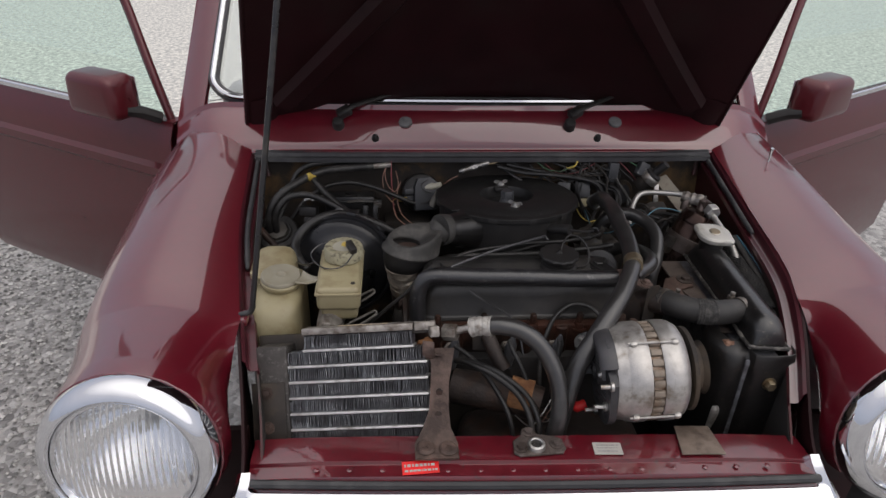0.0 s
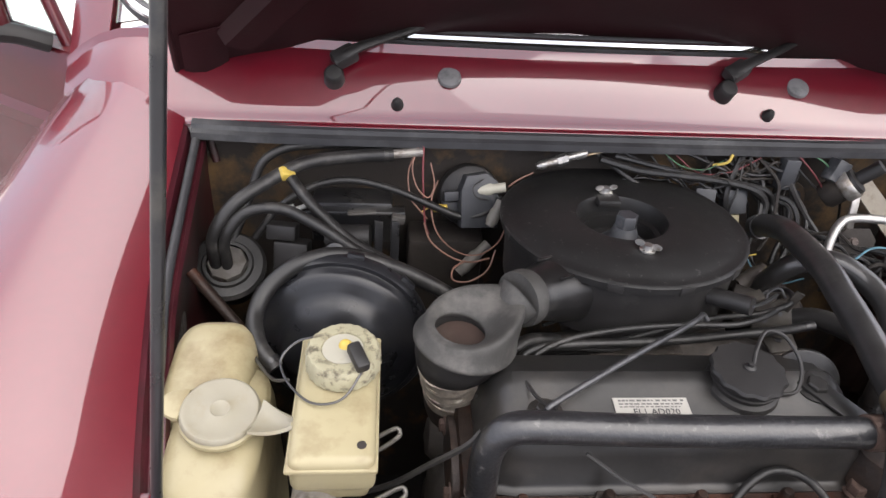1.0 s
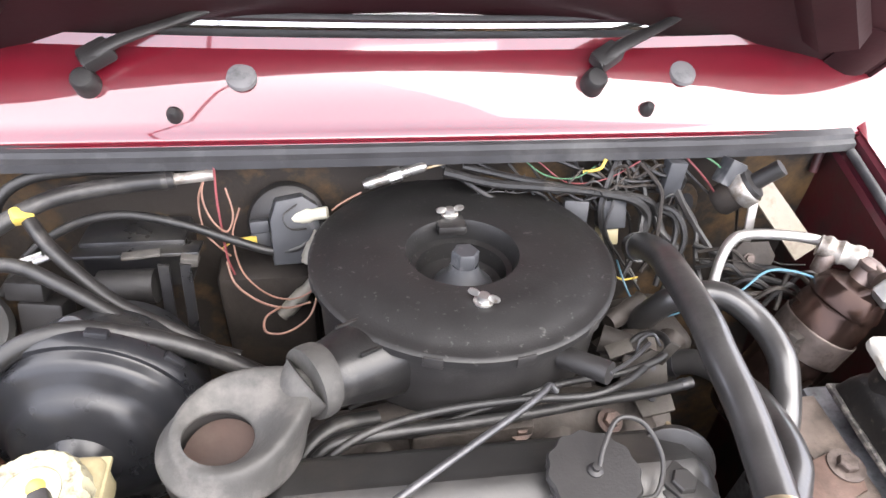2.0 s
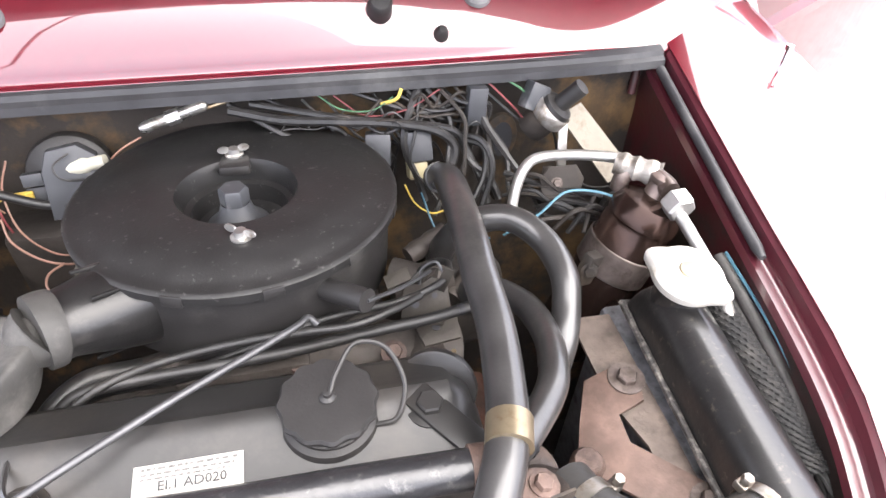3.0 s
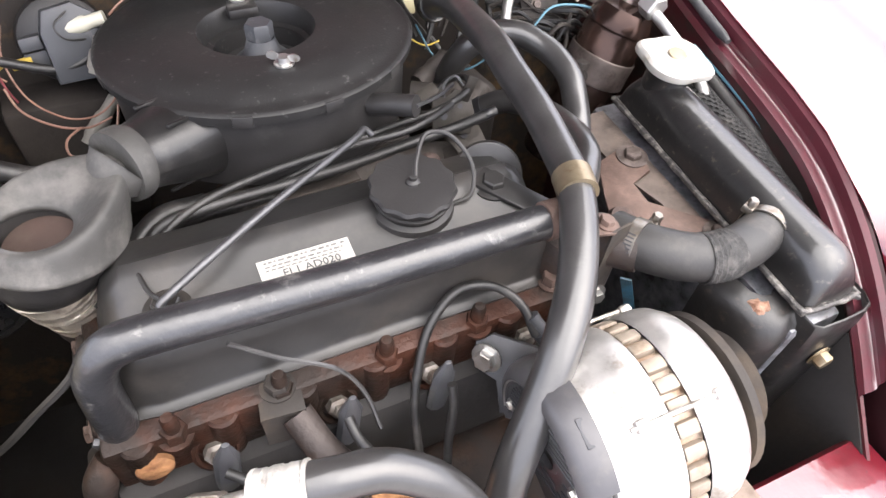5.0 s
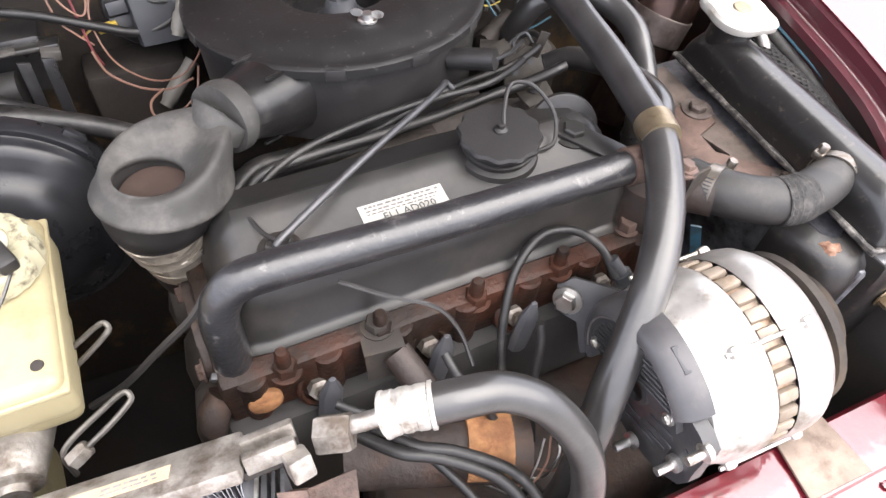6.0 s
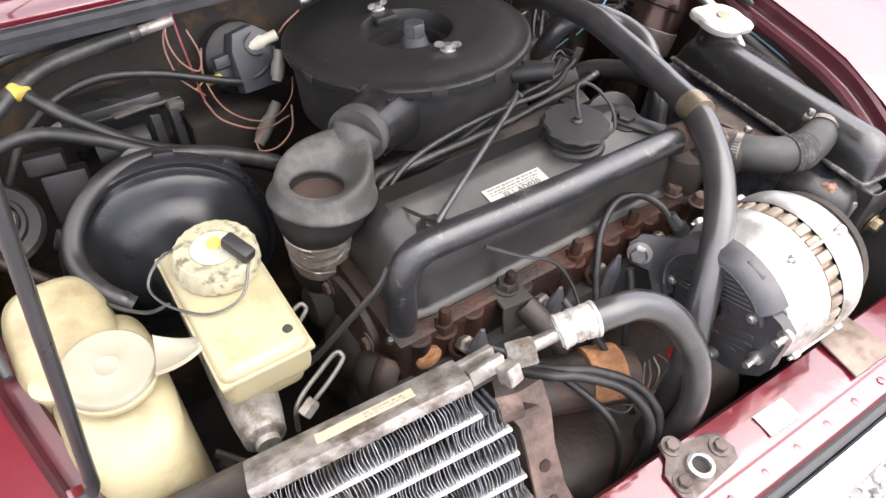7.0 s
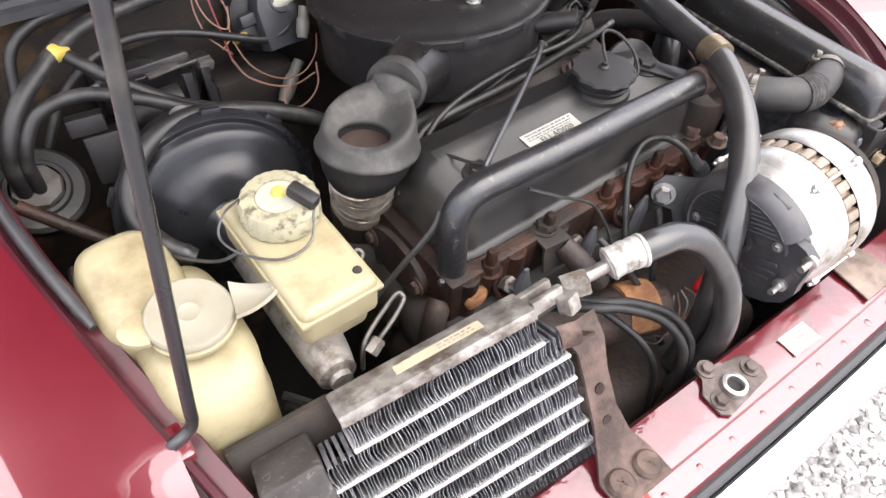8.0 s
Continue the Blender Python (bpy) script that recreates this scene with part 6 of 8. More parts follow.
stick = thing("slam_sticker", (0.10, 0.0, 0.72), "small white sticker with unreadable print", "sticker")
bm = bmesh.new()
box(bm, (0.040, 0.022, 0.0006), pose(0.102, -0.004, 0.7215, 0, 0, -3), 0)
part("sticker_sheet", bm, PAPER, stick)
bars("sticker_print", stick, INK_GREY, pose(0.102, -0.004, 0.7222, 0, 0, -3), [(0.006, 0.002), (0.001, 0.0016), (-0.005, 0.0016)], 0.030, 0.02, rng)
stick = thing("warning_sticker", (-0.155, -0.022, 0.72), "red warning sticker with unreadable white print", "sticker")
bm = bmesh.new()
box(bm, (0.050, 0.020, 0.0006), pose(-0.160, -0.022, 0.7165, 10, 0, 3), 0)
part("sticker_sheet", bm, RED_LABEL, stick)
bars("sticker_print", stick, PAPER, pose(-0.160, -0.022, 0.7172, 10, 0, 3), [(0.003, 0.004), (-0.005, 0.003)], 0.044, 0.02, rng)
bm = bmesh.new()
plate(bm, [(-0.032, -0.024), (0.030, -0.026), (0.026, 0.028), (-0.024, 0.030)], pose(0.235, 0.004, 0.7215, 0, 0, 0), 0.002, 0.0006)
solo("slam_plate", bm, BARE_STEEL, "bare brown steel plate on the slam panel", "plate")

# ---- brake reservoir and servo ----
res = thing("brake_reservoir", (-0.28, 0.26, 0.79), "cream plastic brake fluid reservoir", "reservoir")
RM = Matrix.Translation((-0.281, 0.277, 0.835)) @ pose(0, 0, 0, 0, 0, 0)
bm = bmesh.new()
box(bm, (0.068, 0.138, 0.042), RM, 0.008, 4, (1.0, 1.0))
box(bm, (0.072, 0.142, 0.005), RM @ pose(0, 0, 0.010), 0.002, 2)
box(bm, (0.058, 0.085, 0.03), RM @ pose(0, -0.018, -0.03), 0.008, 3)
part("reservoir_tank", bm, CREAM, res)
bm = bmesh.new()
lathe(bm, [(0.024, 0.016), (0.0265, 0.018), (0.0265, 0.024)], RM @ pose(0.004, 0.030, 0), 32)
lathe(bm, [(0.0275, 0.022), (0.0322, 0.023), (0.0316, 0.038), (0.0295, 0.0415), (0.024, 0.0425), (0.0185, 0.042), (0.0180, 0.0405), (0.0, 0.0405)], RM @ pose(0.004, 0.030, 0), 64, lambda a, r: r + (0.0008 * max(-0.5, math.cos(22 * a)) if r > 0.029 else 0))
rcap = part("reservoir_cap", bm, material("dirty_cap", (0.37, 0.345, 0.235), 0.5, 0, 0, 0.12, 40, 0.1, 150, (0.11, 0.095, 0.065), 0.30, 120), res, "ribbed off-white screw cap")
bm = bmesh.new()
lathe(bm, [(0.0175, 0.0405), (0.0175, 0.0412), (0, 0.0412)], RM @ pose(0.004, 0.030, 0), 28)
part("cap_disc", bm, CREAM_PALE, rcap, "pale disc in the cap")
bm = bmesh.new()
lathe(bm, [(0.0065, 0.040), (0.0050, 0.0435), (0.003, 0.0455), (0, 0.046)], RM @ pose(0.006, 0.034, 0), 20)
part("level_sensor", bm, YELLOW, rcap, "yellow float sensor")
bm = bmesh.new()
box(bm, (0.012, 0.026, 0.012), RM @ pose(0.018, 0.014, 0.048, 12, 0, 25), 0.003)
part("sensor_plug", bm, PLASTIC, rcap, "black connector")
bm = bmesh.new()
lathe(bm, [(0.004, 0), (0.0035, 0.0012), (0, 0.0014)], RM @ pose(0.023, -0.053, 0.0208), 12)
part("tank_pip", bm, GRIME, res)
DUSTY_PIPE = material("dull_pipe", (0.17, 0.16, 0.145), 0.45, 0.6, 0, 0.25, 60, 0.1, 200, (0.09, 0.08, 0.07), 0.3, 60)
cyl = thing("master_cylinder", (-0.285, 0.28, 0.76), "stained cast alloy brake master cylinder", "cylinder")
bm = bmesh.new()
tube(bm, [(-0.300, 0.194, 0.786), (-0.298, 0.215, 0.785), (-0.294, 0.26, 0.781), (-0.290, 0.36, 0.770)], lambda f: 0.0165 + 0.007 * min(1, f * 1.5), 20, 5)
lathe(bm, [(0.0170, 0), (0.0165, 0.006), (0.010, 0.009), (0.0095, 0.014), (0, 0.014)], frame_of((-0.300, 0.197, 0.786), (-0.05, -1, 0.05)), 18)
part("cylinder_barrel", bm, ALLOY_DULL, cyl)
for top in (Vector((-0.2236, 0.2098, 0.8046)), Vector((-0.2281, 0.2650, 0.8087))):
    fit_at = top + Vector((-0.034, -0.012, -0.016))
    bm = bmesh.new()
    tube(bm, [fit_at, fit_at.lerp(top, 0.5) + Vector((0.001, -0.001, 0.001)), top + Vector((-0.002, -0.001, 0)), top + Vector((0.001, 0.003, 0.0015)), top + Vector((-0.003, 0.007, 0.003)), fit_at.lerp(top, 0.5) + Vector((-0.004, 0.008, 0.004)), fit_at + Vector((-0.006, 0.006, 0.006)), fit_at + Vector((-0.014, 0.001, -0.002)), fit_at + Vector((-0.016, 0.0, -0.03))], 0.0021, 8, 6)
    part("brake_pipe", bm, DUSTY_PIPE, cyl, "dull steel brake pipe bent in a hairpin")
    bm = bmesh.new()
    lathe(bm, [(0.0062, -0.012), (0.0066, -0.010), (0.0066, 0.0), (0.005, 0.002), (0, 0.002)], frame_of(fit_at, top - fit_at), 6)
    part("pipe_union", bm, ALLOY_DULL, cyl)
servo = thing("brake_servo", (-0.285, 0.44, 0.66), "large black round brake servo", "servo")
SV = frame_of((-0.290, 0.430, 0.772), (-0.06, -0.97, 0.16))
bm = bmesh.new()
lathe(bm, [(0.060, -0.09), (0.080, -0.05), (0.092, -0.012), (0.0935, -0.004), (0.097, -0.003), (0.0975, 0.002), (0.0968, 0.010), (0.0945, 0.0135), (0.0915, 0.0130), (0.0895, 0.0120), (0.0882, 0.0135), (0.0872, 0.0190), (0.0845, 0.0225), (0.078, 0.0250), (0.070, 0.0275), (0.064, 0.0300), (0.060, 0.0345), (0.055, 0.0395), (0.044, 0.0430), (0.030, 0.047), (0.024, 0.056), (0.02, 0.085), (0, 0.085)], SV, 56)
part("servo_shell", bm, SERVO, servo, "glossy black pressed shell")
bm = bmesh.new()
plate(bm, [(-0.022, -0.030), (0.020, -0.030), (0.015, -0.004), (0.008, 0.008), (-0.008, 0.009), (-0.015, 0)], frame_of((-0.295, 0.456, 0.853), (0.05, -0.80, 0.60)) @ pose(0, 0, -0.003), 0.003, 0.0006)
hose_tab = part("hose_tab", bm, BLACK_PAINT, servo, "black tab that carries the hose")
bm = bmesh.new()
hexbolt(bm, (-0.295, 0.454, 0.855), (0.05, -0.80, 0.60), 0.0052, 0.005, 0.0075)
part("tab_bolt", bm, LATCH, hose_tab)
for k in range(10):
    bm = bmesh.new()
    box(bm, (0.010, 0.018, 0.008), SV @ pose(0, 0, 0, 0, 0, 36 * k + 8) @ pose(0.0965, 0, 0.002), 0.002)
    part("crimp_tab", bm, SERVO, servo)

# ---- washer bottle ----
wash = thing("washer_bottle", (-0.385, 0.27, 0.55), "translucent cream washer bottle with a flip cap", "bottle")
bm = bmesh.new()
secs = [(0.55, 0.038, 0.080, -0.383, 0.272), (0.64, 0.041, 0.083, -0.383, 0.272), (0.74, 0.0415, 0.083, -0.3835, 0.272), (0.785, 0.0415, 0.081, -0.3835, 0.272), (0.806, 0.0400, 0.076, -0.3835, 0.272), (0.819, 0.039, 0.065, -0.381, 0.271), (0.826, 0.030, 0.045, -0.380, 0.270), (0.827, 0.016, 0.024, -0.380, 0.270)]
rows = []
for z, rx, ry, cx, cy in secs:
    rows.append([Vector((cx + rx * (abs(math.cos(a)) ** 0.55) * math.copysign(1, math.cos(a)), cy + ry * (abs(math.sin(a)) ** 0.55) * math.copysign(1, math.sin(a)), z)) for a in [2 * math.pi * k / 40 for k in range(41)]])
sheet(bm, rows)
bottle = part("bottle_body", bm, CREAM, wash, "", 60)
bm = bmesh.new()
rows = []
for z, rx, ry in ((0.70, 0.037, 0.056), (0.795, 0.0395, 0.056), (0.822, 0.0385, 0.0545), (0.834, 0.0345, 0.0500), (0.840, 0.0270, 0.0410), (0.842, 0.0140, 0.0230), (0.842, 0.0, 0.0)):
    rows.append([Vector((-0.3985 + rx * (abs(math.cos(a)) ** 0.6) * math.copysign(1, math.cos(a)), 0.326 + ry * (abs(math.sin(a)) ** 0.6) * math.copysign(1, math.sin(a)), z + 0.10 * ry * math.sin(a))) for a in [2 * math.pi * k / 40 for k in range(41)]])
sheet(bm, rows)
part("bottle_hump", bm, CREAM, wash, "", 60)
WM = Matrix.Translation((-0.376, 0.267, 0.842)) @ pose(0, 0, 0, 3, 3, 0)
bm = bmesh.new()
lathe(bm, [(0.028, -0.018), (0.0300, -0.010), (0.0335, -0.006), (0.0335, -0.002), (0.0315, 0.000)], WM, 40)
part("filler_neck", bm, CREAM, wash)
bm = bmesh.new()
lathe(bm, [(0.0315, -0.0005), (0.0325, 0.001), (0.0322, 0.004), (0.0305, 0.0058), (0.0290, 0.0060), (0.0265, 0.0052), (0.012, 0.0052), (0.008, 0.0062), (0.006, 0.0050), (0, 0.0050)], WM, 44)
flip = part("filler_cap", bm, MILKY, wash, "milky translucent flip cap")
bm = bmesh.new()
rows = []
for k in range(9):
    f = k / 8
    w = 0.0125 * (1 - f) ** 0.8 + 0.0050
    x = 0.031 + 0.034 * f
    z = 0.002 - 0.004 * math.sin(f * math.pi) + 0.004 * f
    rows.append([WM @ pose(0, 0, 0, 0, 0, -15) @ Vector((x, y, z + 0.0055 * (abs(y) / w) ** 3)) for y in (-w, -w * 0.6, 0, w * 0.6, w)])
sheet(bm, rows, 0.003, 1)
part("cap_tab", bm, MILKY, flip)
bm = bmesh.new()
plate(bm, [(-0.030 - 0.020 * math.sin(math.pi * k / 12), 0.015 * math.cos(math.pi * k / 12)) for k in range(13)], WM @ pose(0, 0, 0.000, 0, 0, -9), 0.0045, 0.0012)
part("cap_hinge", bm, CREAM, flip, "yellowed cap hinge")

# ---- prop rod ----
rod = thing("prop_rod", (-0.412, 0.199, 0.80), "black steel bonnet prop rod", "prop rod")
F = Vector((-0.410, 0.193, 0.826))
bm = bmesh.new()
tube(bm, [F + Vector((-0.022, -0.004, -0.012)), F + Vector((-0.018, -0.002, -0.003)), F + Vector((-0.006, 0, -0.001)), F + Vector((0.001, 0.001, 0.008)), F + Vector((0.006, 0.0055, 0.04)), F + Vector((0.04, 0.037, 0.25)), F + Vector((0.083, 0.076, 0.52)), F + Vector((0.112, 0.104, 0.70))], 0.0045, 10, 5)
part("rod_shaft", bm, BLACK_PAINT, rod)
bm = bmesh.new()
box(bm, (0.02, 0.03, 0.012), Matrix.Translation(F + Vector((-0.016, 0, -0.010))), 0.003)
part("rod_pivot", bm, PAINT_WORN, rod)

# ---- things on the bulkhead ----
hose("sheathed_hose", [(-0.436, 0.515, 0.785), (-0.434, 0.512, 0.835), (-0.412, 0.528, 0.868), (-0.375, 0.556, 0.884), (-0.335, 0.582, 0.893), (-0.285, 0.600, 0.892), (-0.235, 0.606, 0.893)], 0.0078, HOSE_DULL, "thick dusty black hose along the bulkhead", ring=BLACK_PAINT)
bm = bmesh.new()
tube(bm, [(-0.240, 0.606, 0.893), (-0.200, 0.610, 0.895)], 0.0055, 10, 1)
solo("hose_end", bm, ALLOY_DULL, "pale bare end of a sheathed cable", "connector")
hose("breather_hose", [(-0.425, 0.55, 0.80), (-0.405, 0.585, 0.845), (-0.390, 0.605, 0.878), (-0.360, 0.616, 0.893), (-0.31, 0.620, 0.897), (-0.25, 0.622, 0.897), (-0.21, 0.622, 0.894)], 0.0055, HOSE_DULL, "slim black hose under the scuttle seal")
hose("clutch_hose", [(-0.424, 0.512, 0.795), (-0.421, 0.510, 0.836), (-0.398, 0.522, 0.863), (-0.358, 0.524, 0.868), (-0.315, 0.506, 0.858), (-0.270, 0.485, 0.838), (-0.225, 0.470, 0.822), (-0.175, 0.462, 0.805)], 0.0065, HOSE_DULL, "black hose arching over the servo")
hose("clip_hose", [(-0.352, 0.565, 0.884), (-0.335, 0.545, 0.872), (-0.310, 0.525, 0.855), (-0.280, 0.505, 0.838), (-0.245, 0.490, 0.825), (-0.20, 0.475, 0.805)], 0.0065, HOSE_DULL, "black hose ending in a yellow clip")
bm = bmesh.new()
box(bm, (0.019, 0.014, 0.015), pose(-0.357, 0.566, 0.888, 30, 20, 40), 0.004)
solo("yellow_clip", bm, YELLOW, "bright yellow plastic hose clip", "clip")
hose("servo_hose", [(-0.150, 0.440, 0.795), (-0.176, 0.446, 0.815), (-0.215, 0.452, 0.836), (-0.253, 0.452, 0.853), (-0.292, 0.452, 0.862), (-0.328, 0.441, 0.860), (-0.358, 0.422, 0.845), (-0.370, 0.395, 0.830), (-0.362, 0.362, 0.822), (-0.345, 0.345, 0.808)], 0.0085, HOSE_DULL, "black vacuum hose curling round the servo", ring=BLACK_PAINT)
hose("return_hose", [(-0.150, 0.455, 0.785), (-0.195, 0.462, 0.812), (-0.240, 0.465, 0.828), (-0.285, 0.470, 0.838)], 0.006, HOSE_DULL, "thin black hose behind the servo")
hclip = thing("servo_hose_clip", (-0.285, 0.44, 0.84), "black bolted tab holding the servo hose", "clip")
bm = bmesh.new()
plate(bm, ring_outline(0.014, 0.018, 20), Matrix.Translation((-0.295, 0.453, 0.855)) @ pose(0, 0, 0, 62, 0, 0), 0.003, 0.0008)
part("clip_tab", bm, BLACK_PAINT, hclip)
bm = bmesh.new()
hexbolt(bm, (-0.295, 0.450, 0.856), (0, -0.85, 0.5), 0.0055, 0.004, 0.0075)
part("clip_screw", bm, STEEL, hclip)
hose("bulkhead_cable", [(-0.400, 0.560, 0.800), (-0.370, 0.575, 0.835), (-0.330, 0.590, 0.856), (-0.285, 0.594, 0.863), (-0.235, 0.588, 0.855), (-0.190, 0.582, 0.838), (-0.150, 0.580, 0.822), (-0.120, 0.585, 0.825), (-0.100, 0.60, 0.84)], 0.0045, HOSE_DULL, "black cable sagging across the bulkhead", "cable")

DUSTY = material("dusty_alloy", (0.11, 0.103, 0.095), 0.65, 0.3, 0, 0.3, 60, 0.3, 200, (0.07, 0.06, 0.05), 0.35, 50)
# clutch cylinder boot
boot = thing("clutch_cylinder", (-0.42, 0.51, 0.76), "dusty black clutch master cylinder cap", "cylinder")
BM = frame_of((-0.426, 0.521, 0.788), (0.05, -0.45, 0.9))
bm = bmesh.new()
lathe(bm, [(0.030, -0.05), (0.032, -0.008), (0.043, -0.006), (0.044, 0.0), (0.040, 0.004), (0.030, 0.004), (0.028, 0.007), (0.024, 0.007)], BM, 36)
part("boot_ring", bm, HOSE_DULL, boot)
bm = bmesh.new()
lathe(bm, [(0.024, 0.006), (0.022, 0.011), (0.010, 0.013), (0, 0.013)], BM, 8)
part("boot_nut", bm, DUSTY, boot, "dusty alloy nut")

# connector block beside it
blk = thing("relay_block", (-0.365, 0.53, 0.76), "dark plastic connector block with brown wires", "connector")
bm = bmesh.new()
box(bm, (0.040, 0.026, 0.050), pose(-0.352, 0.528, 0.792, -20, 0, -8), 0.003)
part("block_housing", bm, PLASTIC, blk)
bm = bmesh.new()
box(bm, (0.034, 0.022, 0.018), pose(-0.362, 0.540, 0.826, -20, 0, -8), 0.002)
part("block_lid", bm, PLASTIC, blk)
bm = bmesh.new()
for k in range(4):
    tube(bm, [(-0.340 + 0.004 * k, 0.520, 0.775), (-0.332 + 0.006 * k, 0.505, 0.768 - 0.004 * k), (-0.330 + 0.008 * k, 0.497, 0.752)], 0.0014, 6, 5)
part("block_wire", bm, PINK_WIRE, blk)
bm = bmesh.new()
for k in range(2):
    tube(bm, [(-0.372 + 0.014 * k, 0.556, 0.842), (-0.350 + 0.014 * k, 0.560, 0.848)], 0.003, 8, 1)
part("block_terminal", bm, STEEL, blk)

# pedal box bracket
ped = thing("pedal_bracket", (-0.27, 0.60, 0.72), "black folded steel bracket on the bulkhead", "bracket")
bm = bmesh.new()
box(bm, (0.100, 0.050, 0.055), pose(-0.285, 0.612, 0.800, -10), 0.004)
box(bm, (0.120, 0.030, 0.004), pose(-0.280, 0.585, 0.826, -18), 0.001)
part("bracket_body", bm, BLACK_PAINT, ped)
bm = bmesh.new()
tube(bm, [(-0.315, 0.565, 0.797), (-0.262, 0.562, 0.800)], 0.017, 18, 1)
part("bracket_drum", bm, PLASTIC, ped)
for x in (-0.252, -0.232):
    bm = bmesh.new()
    plate(bm, [(0, 0), (0.010, 0), (0.016, 0.085), (0.006, 0.088)], Matrix.Translation((x - 0.006, 0.540, 0.742)) @ pose(0, 0, 0, 75, 0, 12), 0.004, 0.001)
    part("bracket_arm", bm, BLACK_PAINT, ped)
bm = bmesh.new()
box(bm, (0.034, 0.012, 0.003), pose(-0.272, 0.572, 0.832, -10, 0, 8), 0.0006)
box(bm, (0.016, 0.014, 0.010), pose(-0.228, 0.570, 0.826, 0, 10, 0), 0.001)
part("bracket_lug", bm, DUSTY, ped)
bm = bmesh.new()
box(bm, (0.10, 0.05, 0.17), pose(-0.165, 0.615, 0.69), 0.008)
part("bulkhead_recess", bm, GRIME, car, "grimy pressed box on the bulkhead")

# grey ignition unit with its round back plate
ign = thing("ignition_unit", (-0.14, 0.62, 0.79), "grey plastic ignition unit with a round base", "ignition unit")
bm = bmesh.new()
lathe(bm, [(0.040, -0.012), (0.041, -0.004), (0.039, 0.004), (0.030, 0.010), (0, 0.012)], frame_of((-0.137, 0.618, 0.828), (0.1, -0.9, 0.35)), 32)
part("unit_base", bm, PLASTIC, ign)
bm = bmesh.new()
plate(bm, [(-0.026, -0.034), (0.022, -0.038), (0.024, 0.020), (0.010, 0.032), (-0.016, 0.030), (-0.024, 0.012)], frame_of((-0.130, 0.606, 0.834), (0.15, -0.88, 0.42)), 0.020, 0.002)
part("unit_case", bm, GREY_PLASTIC, ign)
bm = bmesh.new()
box(bm, (0.020, 0.010, 0.018), pose(-0.163, 0.598, 0.822, -20, 0, 8), 0.001)
box(bm, (0.018, 0.010, 0.012), pose(-0.163, 0.596, 0.842, -20, 0, 8), 0.001)
part("unit_socket", bm, GREY_PLASTIC, ign)
bm = bmesh.new()
box(bm, (0.018, 0.006, 0.008), pose(-0.176, 0.592, 0.826, 0, 0, 10), 0.001)
part("spade_terminal", bm, YELLOW, ign, "brass spade terminal")


OLD_GREY = material("aged_grey_plastic", (0.19, 0.178, 0.155), 0.5, 0, 0, 0.15, 40, 0.1, 200, (0.12, 0.105, 0.085), 0.3, 40)


def inline(name, a, b, r, mat, label):
    bm = bmesh.new()
    a, b = Vector(a), Vector(b)
    tube(bm, [a, a.lerp(b, 0.5), b], lambda f: r * (1.0 if 0.1 < f < 0.62 else 0.78), 12, 6)
    return solo(name, bm, mat, label, "connector", "inline connectors")


inline("inline_connector", (-0.1390, 0.6000, 0.8470), (-0.0960, 0.5960, 0.8560), 0.0080, CREAM_PALE, "off-white inline wire connector")
inline("inline_connector", (-0.1490, 0.5640, 0.7440), (-0.1110, 0.5865, 0.7755), 0.0085, OLD_GREY, "grey inline wire connector")
inline("inline_connector", (-0.118, 0.556, 0.826), (-0.104, 0.572, 0.852), 0.0075, OLD_GREY, "grey inline wire connector")
fuse = thing("fuse_holder", (-0.03, 0.60, 0.88), "worn metal inline fuse holder with a collar", "fuse holder", "inline connectors")
fa, fb = Vector((-0.060, 0.604, 0.882)), Vector((0.002, 0.611, 0.899))
bm = bmesh.new()
tube(bm, [fa.lerp(fb, q) for q in (0, 0.08, 0.10, 0.42)], lambda f: 0.0036 if f < 0.2 else 0.0056, 14, raw=True)
part("holder_barrel", bm, DARK_CHROME, fuse)
bm = bmesh.new()
tube(bm, [fa.lerp(fb, q) for q in (0.40, 0.60)], 0.0072, 6, raw=True)
part("holder_collar", bm, DARK_CHROME, fuse)
bm = bmesh.new()
tube(bm, [fa.lerp(fb, q) for q in (0.58, 0.92, 0.95, 1.0)], lambda f: 0.0052 if f < 0.7 else 0.003, 14, raw=True)
part("holder_cap", bm, DARK_CHROME, fuse)


def wire(pts, mat, label, r=0.0010, group="loose wires", seg=6):
    bm = bmesh.new()
    tube(bm, pts, r, seg, 7)
    return solo("wire", bm, mat, label, "wire", group)


wire([(-0.205, 0.612, 0.902), (-0.212, 0.600, 0.880), (-0.206, 0.590, 0.858), (-0.192, 0.582, 0.848), (-0.185, 0.590, 0.862), (-0.19, 0.602, 0.885)], PINK_WIRE, "thin brown wire in a loop")
wire([(-0.203, 0.612, 0.902), (-0.216, 0.602, 0.875), (-0.214, 0.588, 0.846), (-0.204, 0.582, 0.832), (-0.192, 0.580, 0.818)], PINK_WIRE, "thin brown wire hanging down")
wire([(-0.199, 0.612, 0.903), (-0.199, 0.598, 0.872), (-0.197, 0.586, 0.840), (-0.195, 0.578, 0.815), (-0.190, 0.572, 0.800)], RED_WIRE, "thin red wire hanging down", 0.0012)
wire([(-0.180, 0.600, 0.862), (-0.188, 0.585, 0.838), (-0.180, 0.565, 0.808), (-0.155, 0.550, 0.790), (-0.128, 0.545, 0.790), (-0.106, 0.552, 0.803), (-0.095, 0.566, 0.818)], PINK_WIRE, "thin brown wire in a long sag")
wire([(-0.196, 0.575, 0.815), (-0.188, 0.558, 0.800), (-0.165, 0.545, 0.787), (-0.140, 0.540, 0.782), (-0.116, 0.538, 0.790)], PINK_WIRE, "thin pink-brown wire in a sag", 0.0012)
